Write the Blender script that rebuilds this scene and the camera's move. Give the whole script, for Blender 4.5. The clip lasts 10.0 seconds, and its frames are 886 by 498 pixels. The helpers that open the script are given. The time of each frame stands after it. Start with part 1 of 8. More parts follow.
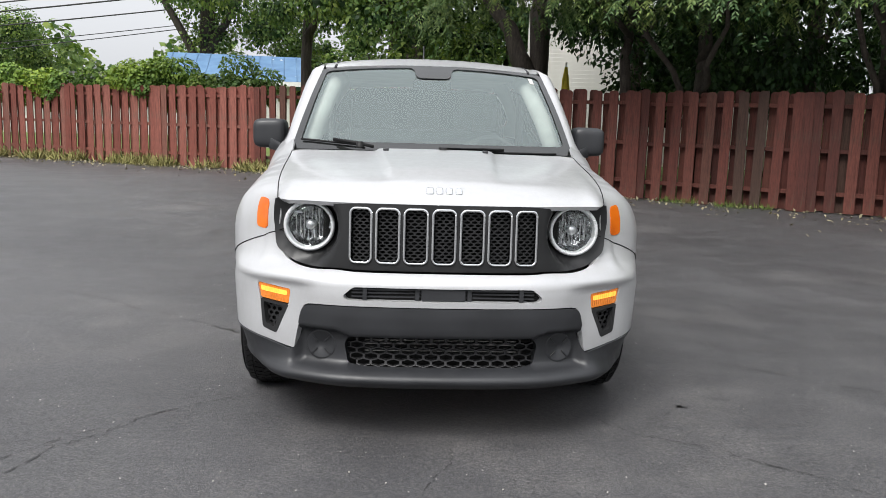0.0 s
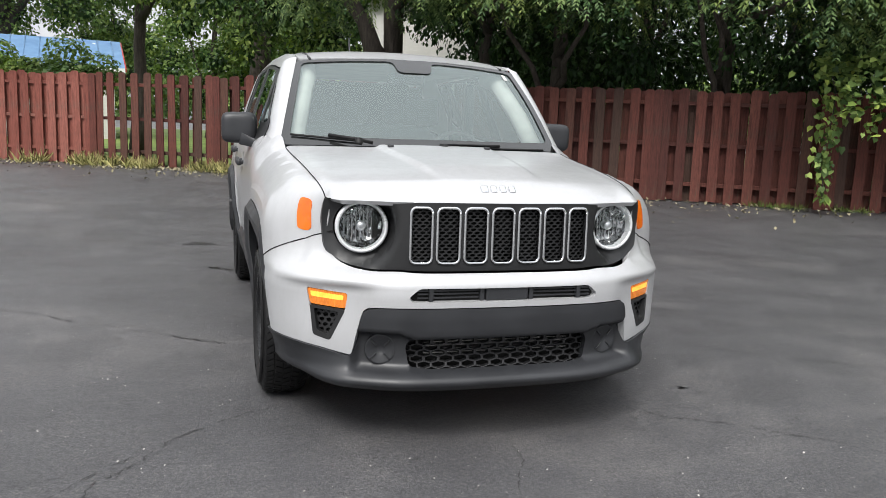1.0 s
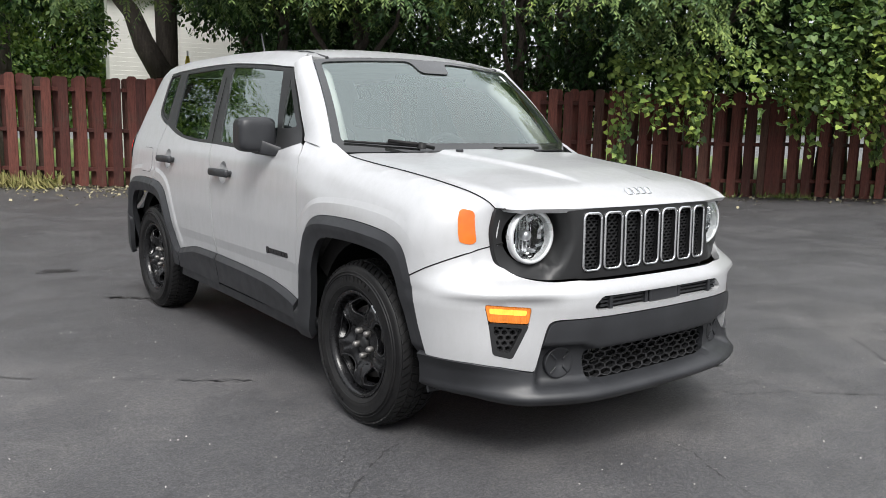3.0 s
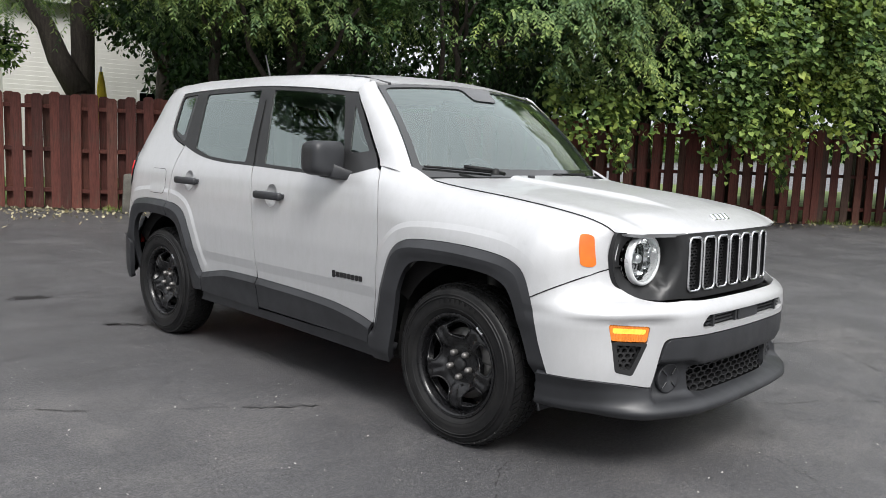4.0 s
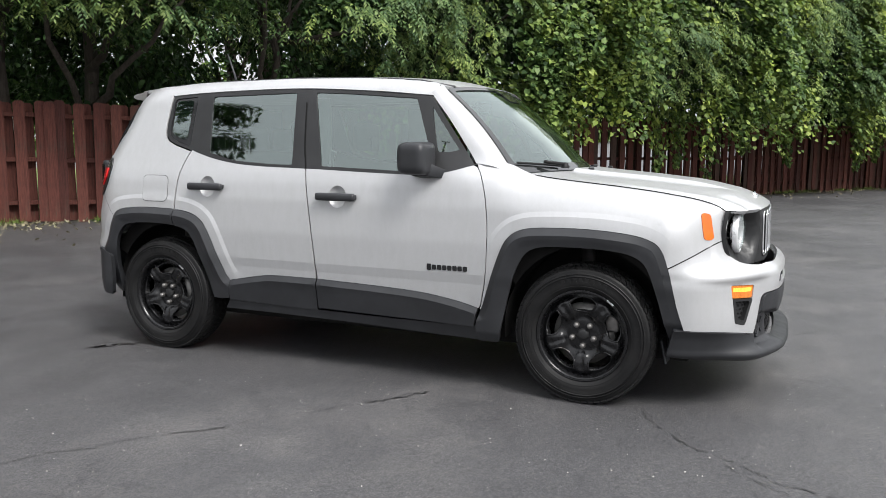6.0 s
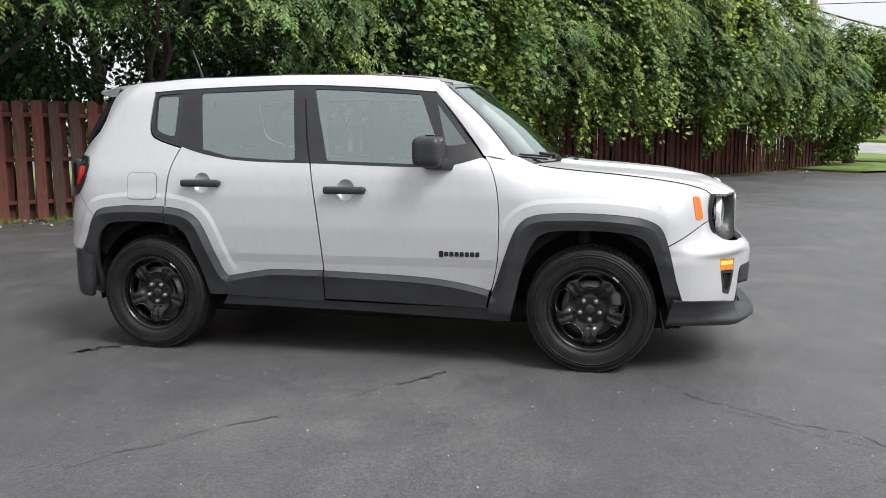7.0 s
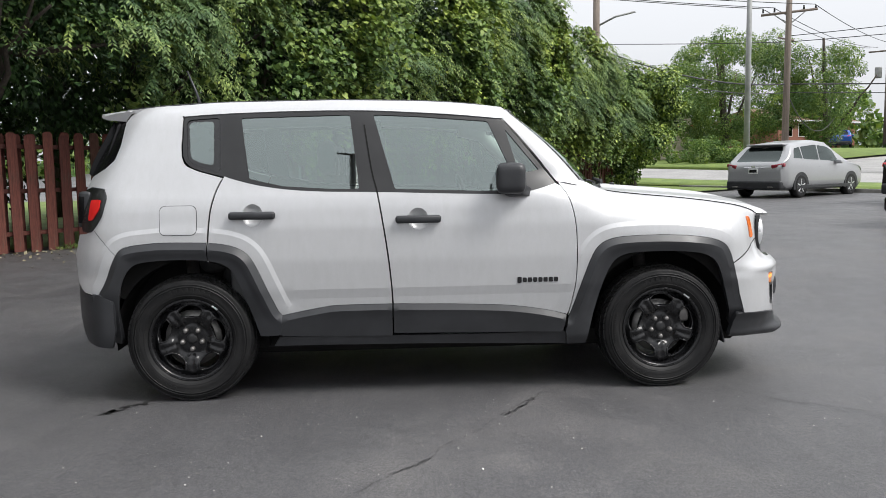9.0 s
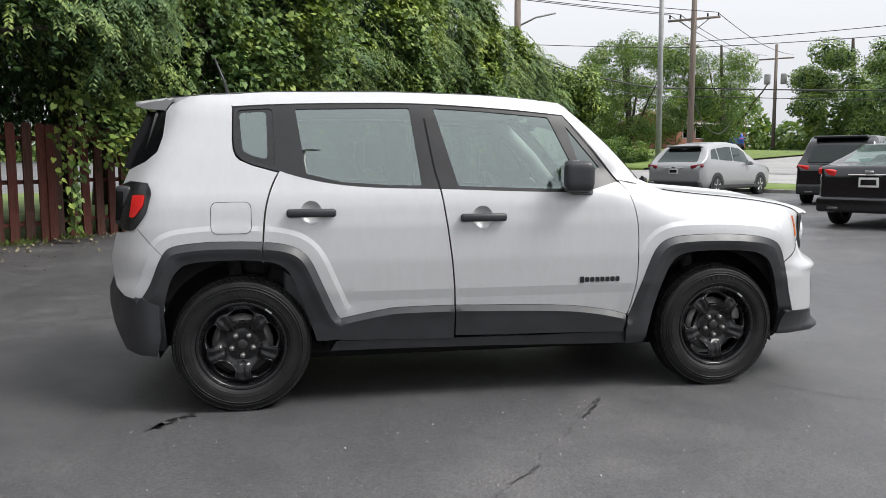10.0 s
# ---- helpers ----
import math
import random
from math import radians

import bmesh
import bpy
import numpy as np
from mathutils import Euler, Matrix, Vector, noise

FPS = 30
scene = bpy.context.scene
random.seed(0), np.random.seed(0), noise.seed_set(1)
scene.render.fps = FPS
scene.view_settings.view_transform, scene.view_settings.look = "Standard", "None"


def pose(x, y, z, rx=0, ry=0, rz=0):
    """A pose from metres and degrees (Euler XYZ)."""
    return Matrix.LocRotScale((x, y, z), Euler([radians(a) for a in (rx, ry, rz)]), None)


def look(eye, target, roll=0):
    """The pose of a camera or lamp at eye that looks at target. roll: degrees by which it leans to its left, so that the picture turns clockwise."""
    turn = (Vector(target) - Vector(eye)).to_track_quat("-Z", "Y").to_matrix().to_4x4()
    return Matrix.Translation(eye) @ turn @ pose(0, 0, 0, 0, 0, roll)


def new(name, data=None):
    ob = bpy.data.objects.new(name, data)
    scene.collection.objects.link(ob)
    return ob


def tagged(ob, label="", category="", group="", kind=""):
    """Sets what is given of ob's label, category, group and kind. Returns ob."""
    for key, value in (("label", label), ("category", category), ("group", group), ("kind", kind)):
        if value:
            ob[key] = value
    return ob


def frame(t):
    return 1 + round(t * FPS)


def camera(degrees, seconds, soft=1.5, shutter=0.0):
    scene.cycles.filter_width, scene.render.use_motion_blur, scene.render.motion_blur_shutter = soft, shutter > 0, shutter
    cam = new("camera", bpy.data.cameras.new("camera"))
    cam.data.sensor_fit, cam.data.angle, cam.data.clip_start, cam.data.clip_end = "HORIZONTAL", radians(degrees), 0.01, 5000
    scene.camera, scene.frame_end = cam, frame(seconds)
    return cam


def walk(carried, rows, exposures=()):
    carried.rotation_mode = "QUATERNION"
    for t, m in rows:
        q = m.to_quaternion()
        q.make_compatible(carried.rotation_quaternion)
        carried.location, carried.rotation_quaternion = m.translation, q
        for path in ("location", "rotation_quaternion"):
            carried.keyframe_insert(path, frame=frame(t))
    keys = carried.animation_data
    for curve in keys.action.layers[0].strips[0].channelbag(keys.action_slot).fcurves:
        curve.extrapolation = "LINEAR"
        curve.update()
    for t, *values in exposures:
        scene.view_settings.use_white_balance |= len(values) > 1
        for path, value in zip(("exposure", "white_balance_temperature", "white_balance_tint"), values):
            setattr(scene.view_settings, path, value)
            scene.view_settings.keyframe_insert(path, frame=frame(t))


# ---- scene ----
from mathutils.geometry import delaunay_2d_cdt

cam = camera(58.3, 10.0, soft=0.8)
PATH = [
    (0, (-0.168, -3.817, 1.257), (-0.053, -1.845, 0.944), 1.7),
    (0.5, (-0.632, -3.711, 1.24), (-0.359, -1.756, 0.919), 1.6),
    (1, (-1.095, -3.622, 1.252), (-0.518, -1.734, 0.932), 2.2),
    (1.5, (-1.475, -3.422, 1.237), (-0.706, -1.603, 0.917), 1.1),
    (2, (-1.855, -3.216, 1.234), (-0.9, -1.486, 0.928), 0.9),
    (2.5, (-2.193, -2.994, 1.212), (-1.089, -1.354, 0.911), 0.9),
    (3, (-2.51, -2.73, 1.229), (-1.305, -1.164, 0.924), 1.2),
    (3.2, (-2.671, -2.67, 1.217), (-1.428, -1.128, 0.933), 1.4),
    (4.3, (-3.468, -2.031, 1.227), (-1.963, -0.736, 0.986), 1.8),
    (4.5, (-3.641, -1.937, 1.241), (-2.089, -0.699, 0.997), 1.3),
    (5, (-3.978, -1.646, 1.239), (-2.331, -0.537, 0.992), 0.7),
    (6.3, (-4.712, -0.694, 1.214), (-2.852, -0.002, 0.966), 0.2),
    (6.5, (-4.839, -0.577, 1.216), (-2.954, 0.043, 0.967), -0.0),
    (7, (-5.03, -0.172, 1.215), (-3.098, 0.273, 0.952), -0.3),
    (7.5, (-5.104, 0.236, 1.217), (-3.142, 0.521, 0.953), -0.8),
    (8, (-5.178, 0.653, 1.229), (-3.199, 0.811, 0.991), -1.3),
    (8.5, (-5.139, 1.047, 1.223), (-3.15, 1.054, 1.015), -1.1),
    (9, (-5.107, 1.449, 1.219), (-3.12, 1.337, 1.022), -0.9),
    (9.5, (-5.012, 1.846, 1.211), (-3.034, 1.63, 1.006), -0.5),
    (10, (-4.863, 2.282, 1.225), (-2.906, 1.924, 1.018), -0.2),
]
walk(cam, [(t, look(eye, target, roll)) for t, eye, target, roll in PATH], exposures=((0.0, 1.12), (1.0, 1.18), (3.0, 1.20), (4.5, 1.22), (6.5, 1.26), (7.5, 1.20), (9.0, 1.15), (10.0, 1.13)))

# ---- light ----
world = bpy.data.worlds.new("overcast_sky")
scene.world = world
world.use_nodes = True
wn, wl = world.node_tree.nodes, world.node_tree.links
sky = wn.new("ShaderNodeTexSky")
sky.sky_type, sky.sun_disc = "NISHITA", False
sky.sun_elevation, sky.sun_rotation = radians(52), radians(205)
sky.dust_density, sky.air_density, sky.ozone_density = 4.0, 1.2, 1.0
grey = wn.new("ShaderNodeHueSaturation")
grey.inputs["Saturation"].default_value = 0.16
# under thin cloud the zenith is about twice as bright as the horizon
where = wn.new("ShaderNodeTexCoord")
parts = wn.new("ShaderNodeSeparateXYZ")
rise = wn.new("ShaderNodeMapRange")
rise.inputs["From Min"].default_value, rise.inputs["From Max"].default_value = 0.0, 1.0
rise.inputs["To Min"].default_value, rise.inputs["To Max"].default_value = 0.35, 0.80
cloud = wn.new("ShaderNodeVectorMath")
cloud.operation = "SCALE"
cloud.inputs[0].default_value = (7.85, 8.05, 8.50)
veil = wn.new("ShaderNodeMix")
veil.data_type = "RGBA"
veil.inputs["Factor"].default_value = 0.86
wl.new(where.outputs["Generated"], parts.inputs["Vector"])
wl.new(parts.outputs["Z"], rise.inputs["Value"])
wl.new(rise.outputs["Result"], cloud.inputs["Scale"])
wl.new(sky.outputs["Color"], grey.inputs["Color"])
wl.new(grey.outputs["Color"], veil.inputs["A"])
wl.new(cloud.outputs["Vector"], veil.inputs["B"])
wl.new(veil.outputs["Result"], wn["Background"].inputs["Color"])
wn["Background"].inputs["Strength"].default_value = 0.12
sun = new("sun", bpy.data.lights.new("sun", "SUN"))
sun.data.energy, sun.data.angle, sun.data.color = 1.7, radians(24), (1.0, 0.98, 0.95)
sun.matrix_world = look((-5.3, -9.2, 13.0), (0, 0, 0))


# ---- helpers of this scene ----
def curve(points, n=8):
    """A smooth line through points (Catmull-Rom), n steps a span."""
    p = np.array(points, float)
    p = np.vstack((2 * p[0] - p[1], p, 2 * p[-1] - p[-2]))
    out = []
    for i in range(1, len(p) - 2):
        for k in range(n):
            t = k / n
            out.append(0.5 * (2 * p[i] + (p[i + 1] - p[i - 1]) * t + (2 * p[i - 1] - 5 * p[i] + 4 * p[i + 1] - p[i + 2]) * t * t
                              + (3 * p[i] - p[i - 1] - 3 * p[i + 1] + p[i + 2]) * t ** 3))
    out.append(p[-2])
    return [tuple(q) for q in out]


def rounded(x0, z0, x1, z1, r, n=5):
    """A rectangle with round corners."""
    out = []
    for cx, cz, a in ((x1 - r, z1 - r, 0), (x0 + r, z1 - r, 90), (x0 + r, z0 + r, 180), (x1 - r, z0 + r, 270)):
        out += [(cx + r * math.cos(radians(a + 90 * k / n)), cz + r * math.sin(radians(a + 90 * k / n))) for k in range(n + 1)]
    return out


def soften(points, r=0.02, n=4):
    """A polygon with its corners rounded."""
    p, out = [Vector(q) for q in points], []
    for i, q in enumerate(p):
        a, b = p[i - 1] - q, p[(i + 1) % len(p)] - q
        k = min(r, a.length * 0.45, b.length * 0.45)
        a, b = q + a.normalized() * k, q + b.normalized() * k
        for j in range(n + 1):
            t = j / n
            out.append(tuple(a * (1 - t) ** 2 + q * 2 * t * (1 - t) + b * t * t))
    return out


def inside(poly, pts):
    poly, pts = np.array(poly), np.array(pts)
    hit = np.zeros(len(pts), bool)
    x, y = pts[:, 0], pts[:, 1]
    for (ax, ay), (bx, by) in zip(poly, np.roll(poly, -1, 0)):
        if ay != by:
            hit ^= ((ay > y) != (by > y)) & (x < (bx - ax) * (y - ay) / (by - ay) + ax)
    return hit


def distance(line, pts):
    """The distance of each point from an open line."""
    line, pts = np.array(line), np.array(pts)
    best = np.full(len(pts), 9.0)
    for a, b in zip(line[:-1], line[1:]):
        d = b - a
        t = np.clip(((pts - a) @ d) / max(d @ d, 1e-12), 0, 1)
        best = np.minimum(best, np.hypot(*(pts - a - t[:, None] * d).T))
    return best


def densify(poly, step):
    out = []
    for a, b in zip(poly, poly[1:] + poly[:1]):
        n = max(1, int(math.dist(a, b) / step))
        out += [(a[0] + (b[0] - a[0]) * k / n, a[1] + (b[1] - a[1]) * k / n) for k in range(n)]
    kept = [q for i, q in enumerate(out) if math.dist(q, out[i - 1]) > 1e-4]
    return kept


def sheet(outline, surface, step=0.03, holes=(), rim=0.0, out=(0, 0, 1), grid=None, creases=()):
    """A skin over an outline in two parameters, which surface() lays into space; its rims fold back by rim, and it is sharp along creases."""
    loops = [densify(list(outline), step)] + [densify(list(h), step) for h in holes]
    pts, edges = [], []
    for loop in loops:
        k = len(pts)
        pts += loop
        edges += [(k + i, k + (i + 1) % len(loop)) for i in range(len(loop))]
    sharp = []
    for line in creases:
        line = [q for a, b in zip(line[:-1], line[1:]) for q in densify([a, b], step)[:max(1, int(math.dist(a, b) / step))]] + [line[-1]]
        ok = inside(loops[0], line)
        for loop in loops:
            ok &= distance(loop + loop[:1], line) > 0.004
        for h in loops[1:]:
            ok &= ~inside(h, line)
        for i, q in enumerate(line):
            if ok[i]:
                if i and ok[i - 1]:
                    edges.append((len(pts) - 1, len(pts)))
                    sharp.append((len(pts) - 1, len(pts)))
                pts.append(tuple(q))
    fixed = np.array(pts)[sum(len(loop) for loop in loops):]
    g = grid or step
    lo, hi = np.min(loops[0], 0), np.max(loops[0], 0)
    gx, gy = np.meshgrid(np.arange(lo[0] + g / 2, hi[0], g), np.arange(lo[1] + g / 2, hi[1], g))
    gx[1::2] += g / 2
    inner = np.c_[gx.ravel(), gy.ravel()]
    if len(inner):
        ok = inside(loops[0], inner)
        for h in loops[1:]:
            ok &= ~inside(h, inner)
        inner = inner[ok]
        for loop in loops:
            if len(inner):
                inner = inner[distance(loop + loop[:1], inner) > g * 0.45]
        if len(fixed) and len(inner):
            inner = inner[np.min(np.hypot(inner[:, None, 0] - fixed[None, :, 0], inner[:, None, 1] - fixed[None, :, 1]), 1) > g * 0.5]
        pts += [tuple(q) for q in inner]
    vs, _, faces, born, *_ = delaunay_2d_cdt([Vector(q) for q in pts], edges, [], 0, 1e-6)
    flat = np.array([tuple(v) for v in vs])
    tri = np.array([flat[list(f)] for f in faces])
    mid = tri.mean(1)
    e1, e2, e3 = tri[:, 1] - tri[:, 0], tri[:, 2] - tri[:, 0], tri[:, 2] - tri[:, 1]
    height = np.abs(e1[:, 0] * e2[:, 1] - e1[:, 1] * e2[:, 0]) / np.max([np.hypot(*e.T) for e in (e1, e2, e3)], 0)
    keep = inside(loops[0], mid) & (height > 3e-4)
    for h in loops[1:]:
        keep &= ~inside(h, mid)
    space = surface(flat[:, 0], flat[:, 1])
    bm = bmesh.new()
    bv = [bm.verts.new(q) for q in space]
    for f, k in zip(faces, keep):
        if k:
            bm.faces.new([bv[i] for i in f])
    if sharp:
        came = {i: k for k, ids in enumerate(born) for i in ids}
        for a, b in sharp:
            e = bm.edges.get((bv[came[a]], bv[came[b]])) if came[a] != came[b] else None
            if e is not None:
                e.smooth = False
    bmesh.ops.delete(bm, geom=[v for v in bm.verts if not v.link_faces], context="VERTS")
    bm.normal_update()
    total = sum((f.normal * f.calc_area() for f in bm.faces), Vector())
    if total.dot(Vector(out)) < 0:
        bmesh.ops.reverse_faces(bm, faces=bm.faces[:])
        bm.normal_update()
    for f in bm.faces:
        f.smooth = True
    if rim:
        ring = [e for e in bm.edges if len(e.link_faces) == 1]
        norm = {v: v.normal.copy() for e in ring for v in e.verts}
        made = {v: bm.verts.new(v.co - n * rim) for v, n in norm.items()}
        for e in ring:
            a, b = e.link_loops[0].vert, e.link_loops[0].link_loop_next.vert
            bm.faces.new((b, a, made[a], made[b])).smooth = True
            e.smooth = False
    return bm


def box(x0, y0, z0, x1, y1, z1, bevel=0.0, seg=2, bm=None):
    bm2 = bmesh.new()
    bmesh.ops.create_cube(bm2, size=1, matrix=Matrix.Translation(((x0 + x1) / 2, (y0 + y1) / 2, (z0 + z1) / 2)) @ Matrix.Diagonal((abs(x1 - x0), abs(y1 - y0), abs(z1 - z0), 1)))
    if bevel:
        bmesh.ops.bevel(bm2, geom=bm2.edges[:], offset=bevel, segments=seg, affect="EDGES", profile=0.5)
        for f in bm2.faces:
            f.smooth = seg > 1
    if bm is None:
        return bm2
    merge(bm, bm2)
    return bm


def merge(bm, other, m=None):
    """Adds other's geometry to bm."""
    if m is not None:
        bmesh.ops.transform(other, matrix=m, verts=other.verts)
    me = bpy.data.meshes.new("tmp")
    other.to_mesh(me)
    bm.from_mesh(me)
    bpy.data.meshes.remove(me)
    other.free()
    return bm


def lathe(profile, n=48, m=None):
    """A body turned about the x axis from (radius, x) pairs."""
    bm = bmesh.new()
    rings = [[bm.verts.new((x, r * math.cos(2 * math.pi * k / n), r * math.sin(2 * math.pi * k / n))) for k in range(n)] for r, x in profile]
    for a, b in zip(rings[:-1], rings[1:]):
        for k in range(n):
            bm.faces.new((a[k], a[(k + 1) % n], b[(k + 1) % n], b[k])).smooth = True
    bmesh.ops.remove_doubles(bm, verts=bm.verts, dist=1e-5)
    bmesh.ops.recalc_face_normals(bm, faces=bm.faces[:])
    if m is not None:
        bmesh.ops.transform(bm, matrix=m, verts=bm.verts)
    return bm


def rod(points, radius, n=8, bm=None, taper=None):
    """A round bar along points."""
    own = bm is None
    bm = bmesh.new() if own else bm
    p = [Vector(q) for q in points]
    rings = []
    for i, q in enumerate(p):
        d = (p[min(i + 1, len(p) - 1)] - p[max(i - 1, 0)]).normalized()
        a = d.orthogonal().normalized()
        b = d.cross(a)
        r = radius if taper is None else radius + (taper - radius) * i / (len(p) - 1)
        if rings:
            k = rings[-1][0].co - p[i - 1]
            a = (k - d * k.dot(d)).normalized()
            b = d.cross(a)
        rings.append([bm.verts.new(q + (a * math.cos(2 * math.pi * k / n) + b * math.sin(2 * math.pi * k / n)) * r) for k in range(n)])
    for a, b in zip(rings[:-1], rings[1:]):
        for k in range(n):
            bm.faces.new((a[k], a[(k + 1) % n], b[(k + 1) % n], b[k])).smooth = True
    bm.faces.new(rings[0][::-1])
    bm.faces.new(rings[-1])
    return bm


def mesh_of(name, bm, material):
    me = bpy.data.meshes.new(name)
    bm.to_mesh(me)
    bm.free()
    me.materials.append(material)
    return me


def part(name, bm, material, parent, label="", m=None):
    ob = new(name, bm if isinstance(bm, bpy.types.Mesh) else mesh_of(name, bm, material))
    ob.parent = parent
    if m is not None:
        ob.matrix_basis = m
    return tagged(ob, label)


def thing(name, label, category, group="", kind="", m=None):
    ob = new(name)
    ob.empty_display_size = 0.2
    if m is not None:
        ob.matrix_basis = m
    return tagged(ob, label, category, group, kind)


def solid(name, bm, material, label, category, group="", kind="", m=None):
    ob = new(name, mesh_of(name, bm, material))
    if m is not None:
        ob.matrix_basis = m
    return tagged(ob, label, category, group, kind)


# ---- materials ----
def material(name, colour, rough=0.5, metal=0.0, spec=0.5, coat=0.0):
    m = bpy.data.materials.new(name)
    m.use_nodes = True
    b = m.node_tree.nodes["Principled BSDF"]
    b.inputs["Base Color"].default_value = (*colour, 1)
    b.inputs["Roughness"].default_value, b.inputs["Metallic"].default_value = rough, metal
    b.inputs["Specular IOR Level"].default_value, b.inputs["Coat Weight"].default_value = spec, coat
    return m, m.node_tree.nodes, m.node_tree.links, b


def noise_node(n, l, scale, detail=4, coords="Object", stretch=None, rough=0.55):
    tc = n.new("ShaderNodeTexCoord")
    t = n.new("ShaderNodeTexNoise")
    t.inputs["Scale"].default_value, t.inputs["Detail"].default_value, t.inputs["Roughness"].default_value = scale, detail, rough
    if stretch:
        mp = n.new("ShaderNodeMapping")
        mp.inputs["Scale"].default_value = stretch
        l.new(tc.outputs[coords], mp.inputs["Vector"])
        l.new(mp.outputs["Vector"], t.inputs["Vector"])
    else:
        l.new(tc.outputs[coords], t.inputs["Vector"])
    return t.outputs["Fac"]


def ramp(n, l, fac, stops):
    r = n.new("ShaderNodeValToRGB")
    el = r.color_ramp.elements
    while len(el) < len(stops):
        el.new(0.5)
    for e, (pos, c) in zip(el, stops):
        e.position, e.color = pos, (*c, 1) if len(c) == 3 else c
    l.new(fac, r.inputs["Fac"])
    return r.outputs["Color"]


def mixed(n, l, fac, a, b, mode="MIX"):
    x = n.new("ShaderNodeMix")
    x.data_type, x.blend_type = "RGBA", mode
    for s, v in (("Factor", fac), ("A", a), ("B", b)):
        if isinstance(v, (int, float)):
            x.inputs[s].default_value = v
        elif isinstance(v, tuple):
            x.inputs[s].default_value = (*v, 1)
        else:
            l.new(v, x.inputs[s])
    return x.outputs["Result"]


def bump(n, l, b, height, strength, dist=0.01, under=None):
    k = n.new("ShaderNodeBump")
    k.inputs["Strength"].default_value, k.inputs["Distance"].default_value = strength, dist
    l.new(height, k.inputs["Height"])
    if under is not None:
        l.new(under, k.inputs["Normal"])
    l.new(k.outputs["Normal"], b.inputs["Normal"])
    return k.outputs["Normal"]


def varied(name, c1, c2, scale=8, rough=0.5, rough2=None, metal=0.0, bump_scale=0, bump_strength=0.2, spec=0.5, coat=0.0, stretch=None, fine=0.0, dist=0.01):
    """A material whose colour wanders between two tones, with fine relief."""
    m, n, l, b = material(name, c1, rough, metal, spec, coat)
    col = ramp(n, l, noise_node(n, l, scale, stretch=stretch), [(0.35, c1), (0.65, c2)])
    if fine:
        col = mixed(n, l, fine, col, ramp(n, l, noise_node(n, l, scale * 14, 3), [(0.3, (0.25,) * 3), (0.7, (1.0,) * 3)]), "MULTIPLY")
    l.new(col, b.inputs["Base Color"])
    if rough2 is not None:
        l.new(ramp(n, l, noise_node(n, l, scale * 2.3), [(0.3, (rough,) * 3), (0.7, (rough2,) * 3)]), b.inputs["Roughness"])
    if bump_scale:
        bump(n, l, b, noise_node(n, l, bump_scale, 5), bump_strength, dist)
    return m


def make_paint(name, c, rough=0.32, metal=0.30):
    """Metallic lacquer: fine flake, a thin film of dust and a clear coat."""
    m, n, l, b = material(name, c, rough, metal, 0.5, 0.55)
    flake = noise_node(n, l, 1400, 2)
    dirt = noise_node(n, l, 3.0, 6)
    film = noise_node(n, l, 26, 5, stretch=(1, 1, 0.35), rough=0.7)
    col = ramp(n, l, flake, [(0.3, tuple(v * 0.90 for v in c)), (0.7, tuple(min(1, v * 1.08) for v in c))])
    col = mixed(n, l, 0.5, col, ramp(n, l, dirt, [(0.3, (0.93, 0.93, 0.92)), (0.75, (1, 1, 1))]), "MULTIPLY")
    l.new(mixed(n, l, 0.5, col, ramp(n, l, film, [(0.28, (0.90, 0.895, 0.88)), (0.6, (1, 1, 1))]), "MULTIPLY"), b.inputs["Base Color"])
    l.new(ramp(n, l, film, [(0.3, (rough + 0.07,) * 3), (0.7, (rough - 0.03,) * 3)]), b.inputs["Roughness"])
    l.new(ramp(n, l, film, [(0.3, (0.12,) * 3), (0.7, (0.06,) * 3)]), b.inputs["Coat Roughness"])
    return m


def make_glass(name, tint, base=0.06):
    """Thin tinted glass: what is behind shows through the tint, and the sky mirrors in it; base: the mirroring straight on."""
    m = bpy.data.materials.new(name)
    m.use_nodes = True
    n, l = m.node_tree.nodes, m.node_tree.links
    n.remove(n["Principled BSDF"])
    clear, shine, mix, slant = n.new("ShaderNodeBsdfTransparent"), n.new("ShaderNodeBsdfGlossy"), n.new("ShaderNodeMixShader"), n.new("ShaderNodeLayerWeight")
    clear.inputs["Color"].default_value = (*tint, 1)
    shine.inputs["Roughness"].default_value = 0.02
    shine.inputs["Color"].default_value = (0.84, 0.95, 0.92, 1)
    power, fac = n.new("ShaderNodeMath"), n.new("ShaderNodeMapRange")
    power.operation = "POWER"
    power.inputs[1].default_value = 4.0
    fac.inputs["To Min"].default_value, fac.inputs["To Max"].default_value = base, 1.0
    slant.inputs["Blend"].default_value = 0.5
    l.new(slant.outputs["Facing"], power.inputs[0])
    l.new(power.outputs["Value"], fac.inputs["Value"])
    l.new(fac.outputs["Result"], mix.inputs["Fac"])
    l.new(clear.outputs["BSDF"], mix.inputs[1])
    l.new(shine.outputs["BSDF"], mix.inputs[2])
    l.new(mix.outputs["Shader"], n["Material Output"].inputs["Surface"])
    return m


